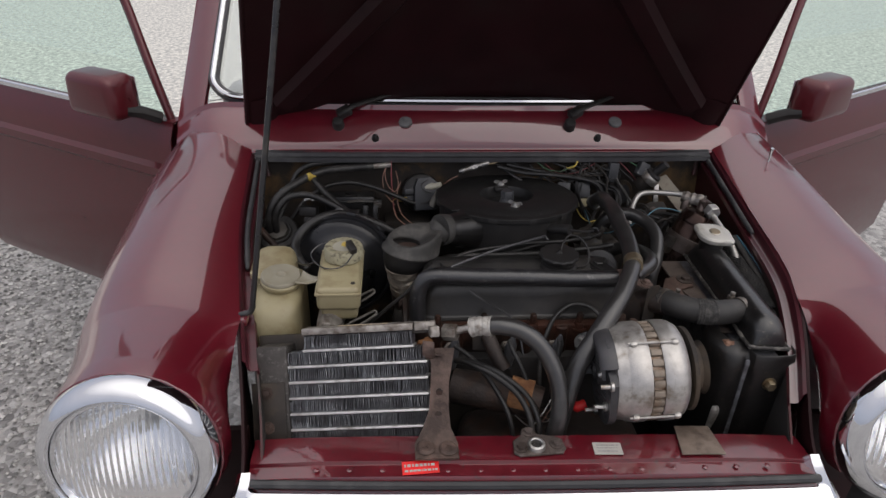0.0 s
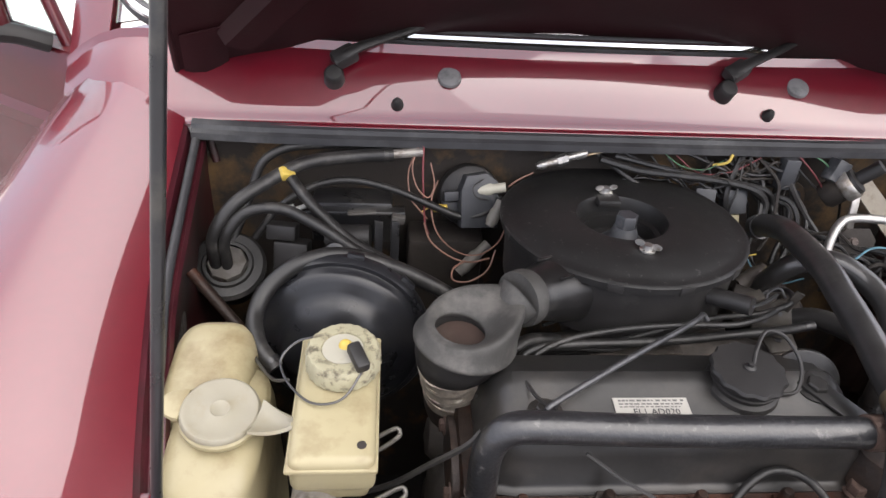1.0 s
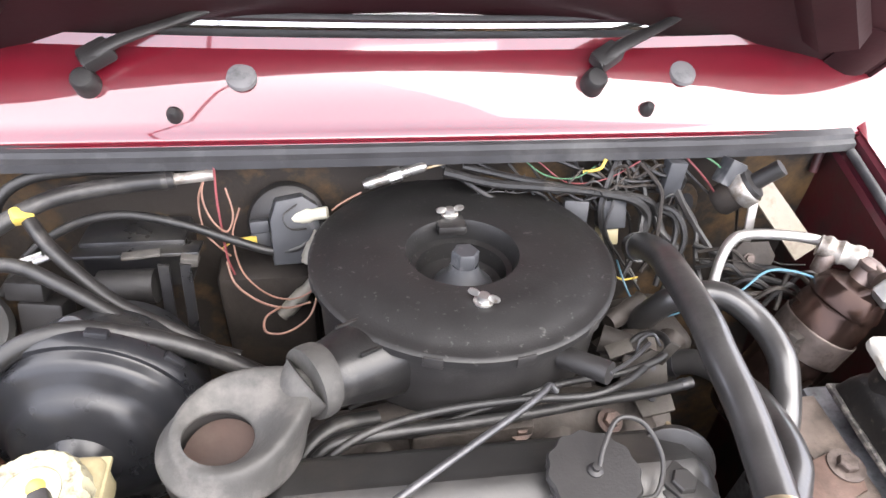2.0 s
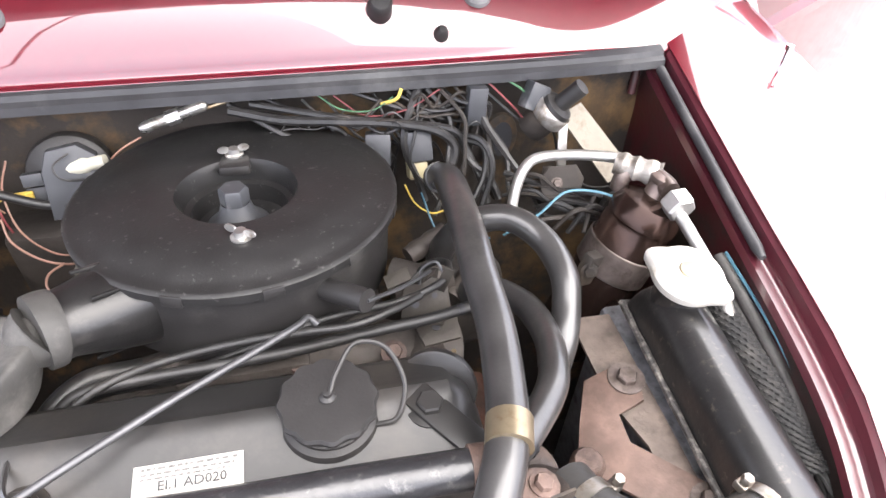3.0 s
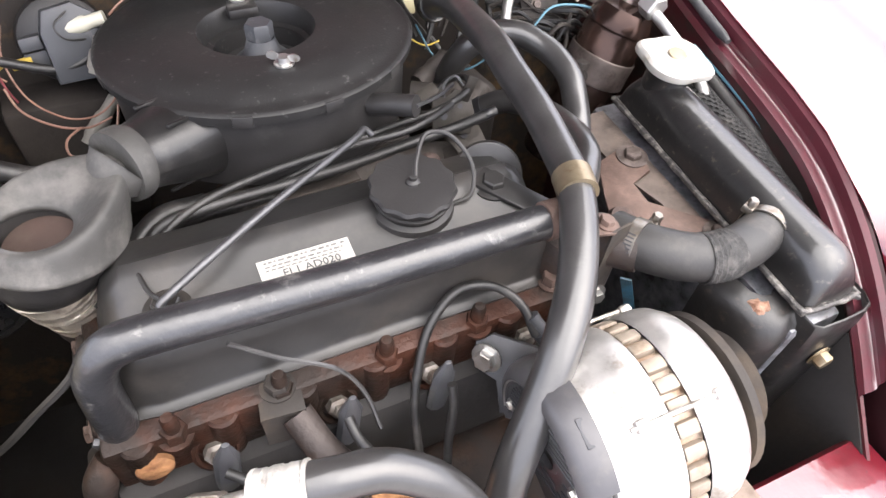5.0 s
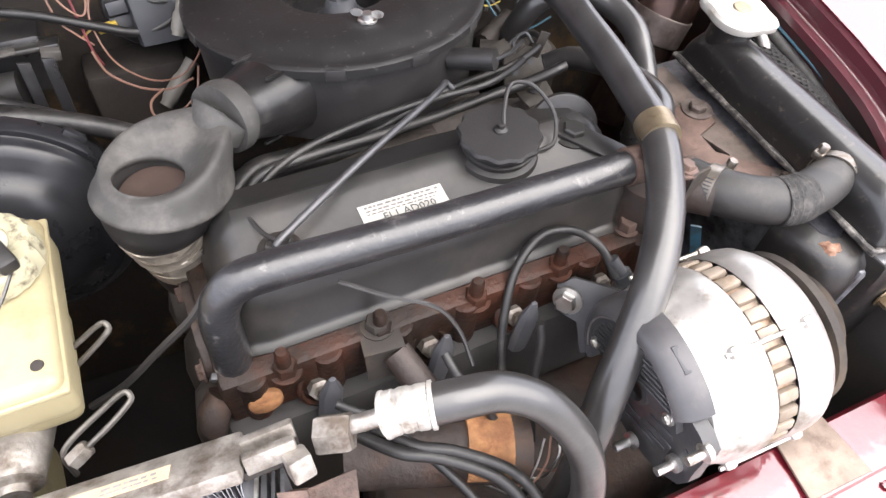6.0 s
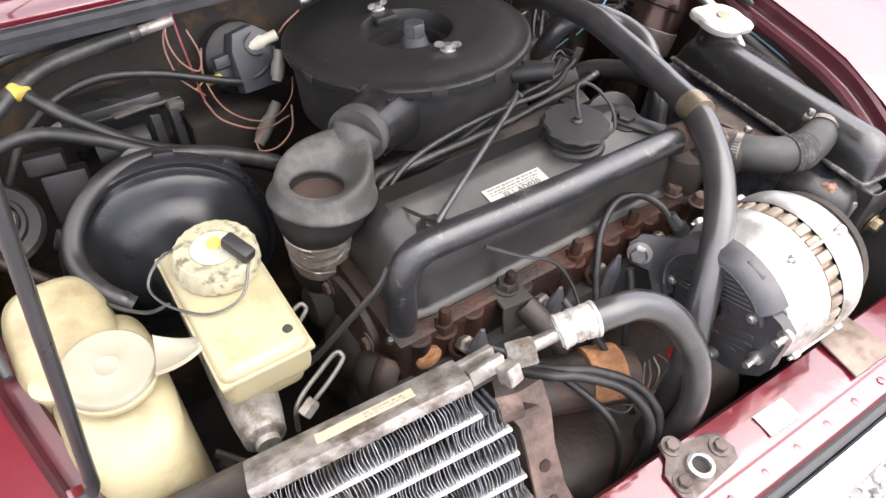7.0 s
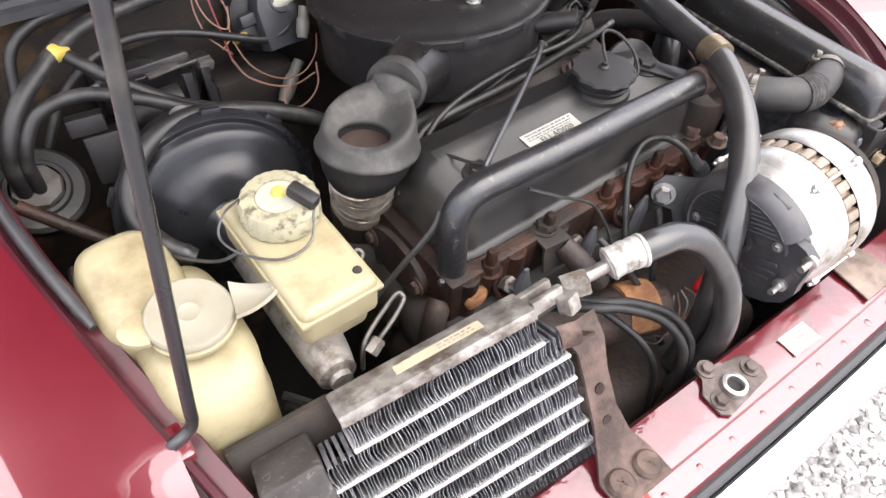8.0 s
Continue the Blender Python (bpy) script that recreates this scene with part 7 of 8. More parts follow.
wire([(-0.108, 0.548, 0.795), (-0.118, 0.530, 0.778), (-0.140, 0.520, 0.768), (-0.160, 0.522, 0.768), (-0.160, 0.532, 0.778), (-0.145, 0.540, 0.784)], PINK_WIRE, "thin brown wire in a flat loop", 0.0012)
wire([(-0.176, 0.592, 0.826), (-0.188, 0.588, 0.830), (-0.20, 0.585, 0.824)], YELLOW, "short yellow wire to a terminal")
wire([(-0.112, 0.594, 0.838), (-0.132, 0.580, 0.85), (-0.138, 0.585, 0.862), (-0.125, 0.595, 0.868)], GREY_WIRE, "thin grey wire loop")
wire([(-0.062, 0.606, 0.872), (-0.080, 0.602, 0.864), (-0.092, 0.6, 0.855)], PINK_WIRE, "thin brown wire by the fuse")
wire([(-0.004, 0.612, 0.893), (0.02, 0.614, 0.899), (0.05, 0.62, 0.903)], BRASS, "thin tan wire below the scuttle", 0.0018)
rw = random.Random(11)
for k in range(9):
    a = Vector((0.02 + 0.03 * k + rw.uniform(-0.01, 0.01), 0.625, 0.895 - rw.uniform(0, 0.01)))
    b = a + Vector((rw.uniform(0.05, 0.11), rw.uniform(-0.03, -0.005), rw.uniform(-0.06, -0.01)))
    c = (a + b) / 2 + Vector((rw.uniform(-0.01, 0.02), -0.012, rw.uniform(-0.02, 0.01)))
    wire([a, c, b, b + Vector((rw.uniform(-0.01, 0.03), 0.0, -0.04))], HOSE_DULL if k % 3 else GREY_WIRE, "black loom wire below the scuttle", rw.choice((0.0016, 0.0022, 0.003)), "loom wires")
wire([(0.10, 0.622, 0.898), (0.125, 0.610, 0.884), (0.155, 0.606, 0.882), (0.178, 0.612, 0.892)], GREEN_WIRE, "thin green wire of the loom", 0.0008)
wire([(0.12, 0.622, 0.892), (0.150, 0.607, 0.876), (0.19, 0.606, 0.880), (0.225, 0.612, 0.897)], RED_WIRE, "thin red wire of the loom", 0.0008)
wire([(0.166, 0.612, 0.885), (0.180, 0.606, 0.893), (0.186, 0.61, 0.902)], YELLOW, "thin yellow wire of the loom", 0.0018)
wire([(0.275, 0.615, 0.900), (0.298, 0.602, 0.880), (0.318, 0.598, 0.858)], RED_WIRE, "thin red wire of the loom", 0.0011)
wire([(0.290, 0.617, 0.903), (0.312, 0.604, 0.892), (0.320, 0.599, 0.874), (0.322, 0.597, 0.858)], GREEN_WIRE, "thin green wire of the loom", 0.0011)
for k in range(9):
    p = Vector((0.195 + 0.009 * k + rw.uniform(-0.01, 0.01), 0.618, 0.895))
    q = [p]
    for step in range(4):
        p = p + Vector((rw.uniform(-0.016, 0.024), -rw.uniform(0.008, 0.03), -rw.uniform(0.018, 0.034)))
        q.append(p)
    wire(q, rw.choice((HOSE_DULL, HOSE_DULL, GRIME, GREY_WIRE)), "black wire of the loom", rw.choice((0.0016, 0.0022, 0.003, 0.0038)), "loom wires")
wire([(0.235, 0.60, 0.85), (0.262, 0.58, 0.855), (0.272, 0.560, 0.835), (0.262, 0.545, 0.805), (0.250, 0.53, 0.785)], HOSE_DULL, "black looped cable on the bulkhead", 0.0032, "loom wires")
wire([(0.195, 0.545, 0.822), (0.205, 0.51, 0.800), (0.225, 0.485, 0.800), (0.250, 0.480, 0.812)], BLUE_WIRE, "pale blue wire near the hose", 0.0011)
wire([(0.262, 0.478, 0.815), (0.295, 0.480, 0.835), (0.322, 0.490, 0.850), (0.350, 0.488, 0.850), (0.375, 0.478, 0.846)], BLUE_WIRE, "pale blue wire crossing to the canister", 0.0013)
wire([(0.182, 0.565, 0.818), (0.190, 0.550, 0.805), (0.205, 0.540, 0.798), (0.222, 0.54, 0.80)], YELLOW, "thin yellow wire of the loom")
for k in range(6):
    x = 0.285 + 0.016 * k
    wire([(x, 0.50 + rw.uniform(-0.02, 0.03), 0.80), (x + 0.02, 0.49 + rw.uniform(-0.01, 0.02), 0.815 + rw.uniform(0, 0.015)), (x + 0.05, 0.495, 0.818 + rw.uniform(-0.01, 0.01)), (x + 0.07, 0.50, 0.80)], HOSE_DULL if k % 2 else GRIME, "dark tangled wire by the canister", 0.0026, "loom wires")

# trunk of the loom and the tangle round it
for pts, r in (
        ([(0.02, 0.612, 0.890), (0.07, 0.604, 0.880), (0.12, 0.598, 0.878), (0.17, 0.594, 0.874), (0.215, 0.588, 0.866), (0.236, 0.584, 0.848), (0.232, 0.575, 0.828), (0.220, 0.566, 0.812)], 0.0048),
        ([(0.04, 0.618, 0.892), (0.10, 0.604, 0.884), (0.15, 0.598, 0.876), (0.20, 0.594, 0.870), (0.236, 0.590, 0.862), (0.250, 0.586, 0.842), (0.262, 0.570, 0.815), (0.270, 0.556, 0.79)], 0.0036),
        ([(0.225, 0.600, 0.858), (0.250, 0.590, 0.850), (0.268, 0.582, 0.842), (0.266, 0.566, 0.820), (0.252, 0.550, 0.800), (0.246, 0.540, 0.785)], 0.0034),
        ([(0.246, 0.592, 0.850), (0.252, 0.580, 0.832), (0.272, 0.566, 0.815), (0.282, 0.555, 0.795)], 0.0040),
        ([(0.285, 0.560, 0.825), (0.310, 0.545, 0.822), (0.335, 0.530, 0.820), (0.352, 0.518, 0.826), (0.372, 0.505, 0.828)], 0.0030),
        ([(0.290, 0.545, 0.815), (0.318, 0.528, 0.814), (0.345, 0.514, 0.816), (0.366, 0.500, 0.818)], 0.0034)):
    wire(pts, HOSE_DULL, "black taped trunk of the wiring loom", r, "loom wires", 8)
for k in range(16):
    p = Vector((rw.uniform(0.10, 0.25), rw.uniform(0.600, 0.625), rw.uniform(0.86, 0.895)))
    turn = Vector((rw.uniform(0.02, 0.06) * rw.choice((-1, 1)), 0, 0))
    q = [p, p + turn * 0.5 + Vector((0, -0.014, -0.012)), p + turn + Vector((0, -0.016, rw.uniform(-0.02, 0.008))), p + turn * 1.5 + Vector((0, -0.004, rw.uniform(-0.045, -0.015)))]
    wire(q, rw.choice((HOSE_DULL, HOSE_DULL, GRIME, GREY_WIRE)), "thin loose wire of the loom", rw.choice((0.0009, 0.0012, 0.0016)), "loom wires")
for k in range(10):
    p = Vector((rw.uniform(0.275, 0.32), rw.uniform(0.52, 0.56), rw.uniform(0.80, 0.828)))
    q = [p, p + Vector((0.025, -0.012, rw.uniform(0.0, 0.014))), p + Vector((0.05, -0.022, rw.uniform(-0.004, 0.012))), p + Vector((0.075, -0.03, rw.uniform(-0.012, 0.004)))]
    wire(q, rw.choice((HOSE_DULL, GRIME, GRIME, GREY_WIRE)), "thin tangled wire by the canister", rw.choice((0.0009, 0.0013, 0.002)), "loom wires")
lug = thing("terminal_plate", (0.330, 0.540, 0.79), "tarnished steel plate among the wires", "bracket")
bm = bmesh.new()
plate(bm, [(-0.020, -0.014), (0.018, -0.016), (0.024, 0.004), (0.016, 0.018), (-0.012, 0.016), (-0.022, 0.004)], frame_of((0.338, 0.534, 0.826), (-0.1, -0.75, 0.65)), 0.003, 0.0008)
top_plate = part("plate", bm, GRIME, lug)
bm = bmesh.new()
box(bm, (0.010, 0.003, 0.09), pose(0.332, 0.548, 0.785, -14, 0, 0), 0.0006)
part("plate_leg", bm, GRIME, lug)
bm = bmesh.new()
hexbolt(bm, (0.332, 0.530, 0.829), (-0.1, -0.75, 0.65), 0.0045, 0.004, 0.006)
part("plate_bolt", bm, LATCH, top_plate)
# pressed opening of the bulkhead
bm = bmesh.new()
plate(bm, ring_outline(0.020, 0.030, 24), frame_of((0.302, 0.636, 0.818), (0, -1, 0.05)), 0.006, 0.002)
ring = part("pressed_rim", bm, TAN, car, "raised ochre pressing on the bulkhead")
bm = bmesh.new()
plate(bm, ring_outline(0.012, 0.022, 20), frame_of((0.303, 0.6285, 0.818), (0, -1, 0.05)), 0.001)
part("pressed_hole", bm, INK, ring)

for x, z, rot in ((0.160, 0.842, -8), (0.201, 0.842, 4)):
    relay = thing("relay", (x, 0.60, z - 0.02), "dark grey cube relay with a pale connector", "relay", "relays")
    bm = bmesh.new()
    box(bm, (0.026, 0.024, 0.032), pose(x, 0.598, z, -25, 0, rot), 0.002)
    part("relay_case", bm, GREY_PLASTIC, relay)
    bm = bmesh.new()
    box(bm, (0.020, 0.018, 0.018), pose(x - 0.002, 0.588, z - 0.024, -25, 0, rot), 0.002)
    part("relay_socket", bm, CREAM if x > 0.18 else PLASTIC, relay)
con = thing("loom_connector", (0.262, 0.60, 0.85), "grey plastic loom connector", "connector")
bm = bmesh.new()
box(bm, (0.020, 0.016, 0.040), pose(0.262, 0.605, 0.880, -10, 4, 0), 0.002)
part("connector_case", bm, GREY_PLASTIC, con)
bm = bmesh.new()
box(bm, (0.014, 0.014, 0.050), pose(0.265, 0.606, 0.842, -10, 4, 0), 0.004)
part("connector_tail", bm, GRIME, con)

# wiper motor end with its pale bracket
mot = thing("switch_unit", (0.345, 0.60, 0.82), "cylindrical switch in a silver band on a pale bracket", "switch")
MM = frame_of((0.338, 0.592, 0.872), (0.55, -0.25, 0.78))
bm = bmesh.new()
lathe(bm, [(0.014, -0.030), (0.017, -0.026), (0.017, -0.004), (0, -0.004)], MM, 20)
part("switch_body", bm, GRIME, mot)
bm = bmesh.new()
lathe(bm, [(0.0195, -0.006), (0.021, -0.004), (0.021, 0.008), (0.0195, 0.010)], MM, 28)
part("switch_band", bm, ALLOY_BRIGHT, mot, "silver band")
bm = bmesh.new()
lathe(bm, [(0.018, 0.008), (0.017, 0.014), (0.009, 0.016), (0.009, 0.045), (0, 0.045)], MM, 24)
part("switch_cap", bm, PLASTIC, mot)
bm = bmesh.new()
plate(bm, [(-0.002, 0.000), (0.024, 0.012), (0.068, -0.062), (0.040, -0.076)], Matrix.Translation((0.352, 0.594, 0.866)) @ pose(0, 0, 0, 40, 0, 0), 0.002)
part("switch_bracket", bm, OLD_CREAM, mot, "pale painted bracket")
bm = bmesh.new()
box(bm, (0.010, 0.003, 0.05), pose(0.352, 0.575, 0.838, -20, 0, 0), 0.0006)
part("bracket_leg", bm, ALLOY_BRIGHT, mot)
bm = bmesh.new()
box(bm, (0.022, 0.018, 0.028), pose(0.322, 0.600, 0.888, -20, 25, 0), 0.002)
part("switch_plug", bm, GREY_PLASTIC, mot)

# drier canister and its pipes
dry = thing("drier_canister", (0.385, 0.465, 0.72), "brown-tinged metal canister strapped beside the radiator", "canister")
DM = frame_of((0.368, 0.452, 0.778), (0.36, 0.10, 0.92)) @ Matrix.Diagonal((1.1, 1.1, 1, 1))
bm = bmesh.new()
lathe(bm, [(0.030, -0.10), (0.0315, -0.095), (0.0315, 0.052), (0.030, 0.056), (0.030, 0.060), (0.0315, 0.062), (0.0310, 0.070), (0.026, 0.082), (0.014, 0.088), (0, 0.089)], DM, 36)
part("canister_shell", bm, material("canister_brown", (0.055, 0.034, 0.028), 0.24, 0.75, 0, 0.3, 30, 0.1, 150, (0.10, 0.058, 0.044), 0.3, 18), dry)
bm = bmesh.new()
lathe(bm, [(0.0325, 0.002), (0.0335, 0.003), (0.0335, 0.032), (0.0325, 0.033)], DM, 36)
strap = part("canister_strap", bm, LATCH, dry, "dull steel strap")
bm = bmesh.new()
box(bm, (0.022, 0.012, 0.034), Matrix.Translation((0.336, 0.436, 0.800)) @ pose(0, 0, 0, 0, 20, 25), 0.002)
hexbolt(bm, (0.333, 0.429, 0.805), (-0.3, -0.9, 0.3), 0.0055, 0.005, 0.008)
part("strap_lug", bm, GRIME, strap)
bm = bmesh.new()
lathe(bm, [(0.012, -0.004), (0.0125, 0.002), (0.0115, 0.004), (0.0105, 0.016), (0.012, 0.018), (0.012, 0.022), (0.006, 0.025), (0, 0.025)], frame_of((0.399, 0.462, 0.857), (0.25, 0.12, 0.95)), 24)
valve = part("valve_stem", bm, DARK_FITTING, dry, "dark fitting on the canister")
bm = bmesh.new()
tube(bm, [(0.402, 0.476, 0.871), (0.404, 0.464, 0.873), (0.405, 0.450, 0.873)], 0.0095, 16, 4)
part("valve_body", bm, DARK_FITTING, valve)
bm = bmesh.new()
tube(bm, [(0.376, 0.488, 0.850), (0.378, 0.490, 0.862), (0.386, 0.490, 0.870), (0.396, 0.482, 0.872)], 0.0085, 14, 4)
part("elbow", bm, DARK_FITTING, valve)
bm = bmesh.new()
lathe(bm, [(0.012, 0), (0.014, 0.002), (0.014, 0.016), (0.012, 0.018), (0, 0.018)], frame_of((0.404, 0.443, 0.872), (0.1, -1, -0.1)), 6)
part("pipe_nut", bm, ALLOY, dry, "hexagonal alloy pipe nut")
bm = bmesh.new()
tube(bm, [(0.268, 0.482, 0.822), (0.276, 0.500, 0.850), (0.288, 0.514, 0.866), (0.306, 0.521, 0.871), (0.345, 0.517, 0.872), (0.375, 0.508, 0.872), (0.39, 0.498, 0.871)], 0.0052, 12, 6)
part("alloy_pipe", bm, ALLOY, dry, "bent bare alloy pipe")
bm = bmesh.new()
tube(bm, [(0.405, 0.434, 0.866), (0.409, 0.405, 0.858), (0.416, 0.378, 0.845), (0.422, 0.352, 0.828), (0.428, 0.31, 0.79)], 0.0058, 12, 6)
part("alloy_pipe", bm, ALLOY, dry)

bm = bmesh.new()
tube(bm, [(0.374, 0.502, 0.871), (0.384, 0.494, 0.871), (0.396, 0.484, 0.872), (0.408, 0.475, 0.872)], lambda f: 0.0125 if int(f * 7) % 2 else 0.0108, 16, 4)
part("pipe_union", bm, ALLOY_DULL, dry, "ringed pipe union")
# woven sheath and cables between radiator and wing
bm = bmesh.new()
strand = spline([(0.420, 0.395, 0.818), (0.423, 0.34, 0.815), (0.422, 0.28, 0.812), (0.420, 0.235, 0.808), (0.421, 0.205, 0.802)], 11)
rings = []
for k, p in enumerate(strand):
    d = (strand[min(k + 1, len(strand) - 1)] - strand[max(k - 1, 0)]).normalized()
    side = d.cross(Vector((0, 0, 1))).normalized()
    up = side.cross(d)
    rings.append([p + side * 0.0125 * math.cos(a) + up * 0.010 * math.sin(a) for a in (2 * math.pi * j / 30 for j in range(30))])
for k in range(len(rings) - 1):
    for j in range(30):
        if (k + j) % 2:
            q = [rings[k][j], rings[k][(j + 1) % 30], rings[k + 1][(j + 2) % 30], rings[k + 1][(j + 1) % 30]]
            c = sum(q, Vector()) / 4
            n = (c - strand[k].lerp(strand[k + 1], 0.5)).normalized() * 0.0020
            peak = bm.verts.new(c + n)
            vs = [bm.verts.new(v) for v in q]
            for i in range(4):
                bm.faces.new((vs[i], vs[(i + 1) % 4], peak))
grid = [[bm.verts.new(v) for v in ring] for ring in rings]
for k in range(len(grid) - 1):
    for j in range(30):
        bm.faces.new((grid[k][j], grid[k][(j + 1) % 30], grid[k + 1][(j + 1) % 30], grid[k + 1][j]))
sheath = thing("woven_sheath", (0.421, 0.30, 0.81), "black woven sheath round cables beside the radiator", "sheath")
part("sleeve", bm, SHEATH, sheath)
for k in range(7):
    a = 2 * math.pi * k / 7
    bm = bmesh.new()
    p = Vector((0.421 + 0.009 * math.cos(a), 0.208, 0.802 + 0.006 * math.sin(a)))
    tube(bm, [p, p + Vector((0.003 * math.cos(a) + 0.002, -0.008, 0.002)), p + Vector((0.007 * math.cos(a) + 0.004, -0.015 - 0.002 * (k % 3), -0.001))], 0.0014, 6, 3)
    part("frayed_strand", bm, SHEATH, sheath)
hose("wing_cable", [(0.440, 0.40, 0.834), (0.443, 0.34, 0.822), (0.441, 0.29, 0.814), (0.434, 0.225, 0.803), (0.428, 0.170, 0.796), (0.419, 0.125, 0.785), (0.415, 0.085, 0.765), (0.416, 0.055, 0.725), (0.405, 0.030, 0.67)], 0.0058, GREY_SLEEVE, "dusty grey-black cable along the wing", "cable")
hose("wing_cable", [(0.434, 0.40, 0.826), (0.437, 0.33, 0.814), (0.435, 0.27, 0.808), (0.430, 0.21, 0.798), (0.425, 0.15, 0.784)], 0.0042, GREY_SLEEVE, "thin dusty cable beside the woven sheath", "cable")
wire([(0.446, 0.40, 0.838), (0.448, 0.34, 0.829), (0.445, 0.29, 0.823), (0.439, 0.235, 0.812), (0.432, 0.17, 0.801), (0.420, 0.105, 0.780), (0.417, 0.07, 0.75), (0.410, 0.04, 0.70)], BLUE_WIRE, "thin blue wire along the wing", 0.0016)

# ---- carburettor and linkage behind the rocker cover ----
carb = thing("carburettor", (0.12, 0.45, 0.70), "grimy carburettor and throttle linkage", "carburettor")
bm = bmesh.new()
box(bm, (0.16, 0.12, 0.10), pose(0.06, 0.47, 0.745), 0.012)
part("carburettor_body", bm, GRIME, carb)
bm = bmesh.new()
tube(bm, [(0.150, 0.452, 0.812), (0.185, 0.432, 0.812)], 0.013, 16, 1)
part("vacuum_pod", bm, GRIME, carb)
MANIFOLD = material("dusty_casting", (0.075, 0.064, 0.056), 0.62, 0.25, 0, 0.3, 40, 0.4, 160, (0.045, 0.036, 0.030), 0.4, 24)
manifold = thing("inlet_manifold", (0.05, 0.40, 0.74), "dusty brown cast manifold behind the rocker cover", "manifold")
bm = bmesh.new()
tube(bm, [(-0.115, 0.388, 0.757), (-0.06, 0.398, 0.768), (0.03, 0.402, 0.770), (0.12, 0.402, 0.765), (0.20, 0.398, 0.752)], lambda f: 0.027 + 0.003 * math.sin(f * 19), 18, 6)
part("manifold_log", bm, MANIFOLD, manifold)
bm = bmesh.new()
box(bm, (0.105, 0.050, 0.020), pose(0.018, 0.395, 0.788, -4, 0, 2), 0.004)
part("heat_shield", bm, MANIFOLD, manifold, "flat dusty shield plate")
for x in (-0.06, 0.02, 0.10, 0.17):
    bm = bmesh.new()
    tube(bm, [(x, 0.400, 0.765), (x, 0.370, 0.762), (x, 0.350, 0.755)], 0.021, 16, 4)
    part("manifold_branch", bm, MANIFOLD, manifold)
for x in (-0.02, 0.06, 0.14):
    bm = bmesh.new()
    hexbolt(bm, (x, 0.378, 0.790), (0, -0.4, 1), 0.007, 0.008, 0.011)
    part("manifold_nut", bm, RUST_LIGHT, manifold)
bm = bmesh.new()
box(bm, (0.075, 0.085, 0.11), pose(0.225, 0.500, 0.725, 0, 0, 12), 0.018, 3)
part("carburettor_flank", bm, GRIME, carb)
for p, q, r in (((0.150, 0.450, 0.785), (0.205, 0.462, 0.790), 0.016), ((0.205, 0.440, 0.775), (0.238, 0.470, 0.782), 0.012), ((0.170, 0.480, 0.800), (0.210, 0.500, 0.808), 0.009)):
    bm = bmesh.new()
    tube(bm, [p, Vector(p).lerp(Vector(q), 0.5), q], lambda f: r * (1 + 0.12 * (int(f * 5) % 2)), 14, 5)
    part("carburettor_boss", bm, MANIFOLD, carb)
LINK = material("linkage_plate", (0.050, 0.044, 0.037), 0.6, 0.25, 0, 0.25, 60, 0.3, 200, (0.033, 0.026, 0.021), 0.4, 40)
LK = frame_of((0.171, 0.405, 0.822), (-0.15, -0.78, 0.6))
bm = bmesh.new()
plate(bm, [(-0.020, -0.020), (0.016, -0.022), (0.022, -0.006), (0.018, 0.016), (0.004, 0.020), (-0.004, 0.012), (-0.018, 0.014)], LK, 0.003, 0.0008)
bracket = part("linkage_plate", bm, LINK, carb, "tarnished throttle linkage bracket")
bm = bmesh.new()
plate(bm, [(-0.014, -0.014), (0.018, -0.016), (0.024, 0.004), (0.012, 0.012), (-0.014, 0.010)], Matrix.Translation((0.176, 0.389, 0.800)) @ pose(0, 0, 0, 8, 0, 12), 0.003, 0.0008)
part("bracket_foot", bm, LINK, bracket)
bm = bmesh.new()
plate(bm, [(-0.004, -0.004), (0.005, -0.004), (0.005, 0.026), (-0.004, 0.026)], LK @ pose(0.012, 0.010, 0.002, 35, 0, -20), 0.002, 0.0006)
part("bracket_tab", bm, LINK, bracket)
bm = bmesh.new()
plate(bm, [(-0.012, -0.006), (0.010, -0.006), (0.010, 0.007), (-0.012, 0.007)], LK @ pose(-0.022, 0.018, 0.004, -40, 0, 25), 0.002, 0.0006)
part("bracket_tab", bm, LINK, bracket)
for x, y, r in ((-0.008, -0.004, 0.0035), (0.008, 0.004, 0.0025), (0.010, -0.012, 0.0025)):
    bm = bmesh.new()
    plate(bm, ring_outline(r, r, 12, x, y), LK @ pose(0, 0, 0.0031), 0.0003)
    part("plate_hole", bm, INK, bracket)
bm = bmesh.new()
lathe(bm, [(0.0035, 0), (0.0035, 0.0008), (0, 0.0008)], pose(0.178, 0.388, 0.8035), 12)
part("foot_hole", bm, INK, bracket)
bm = bmesh.new()
tube(bm, [(0.168, 0.415, 0.825), (0.172, 0.425, 0.838), (0.184, 0.428, 0.842), (0.19, 0.42, 0.835)], 0.0014, 8, 5)
tube(bm, [(0.119, 0.371, 0.868), (0.150, 0.395, 0.852), (0.178, 0.420, 0.840)], 0.0018, 6, 4)
part("linkage_rod", bm, DIP, carb)
bm = bmesh.new()
tube(bm, [(0.190, 0.37, 0.792), (0.190, 0.368, 0.74)], 0.0022, 8, 1)
part("float_pin", bm, BRASS, carb)

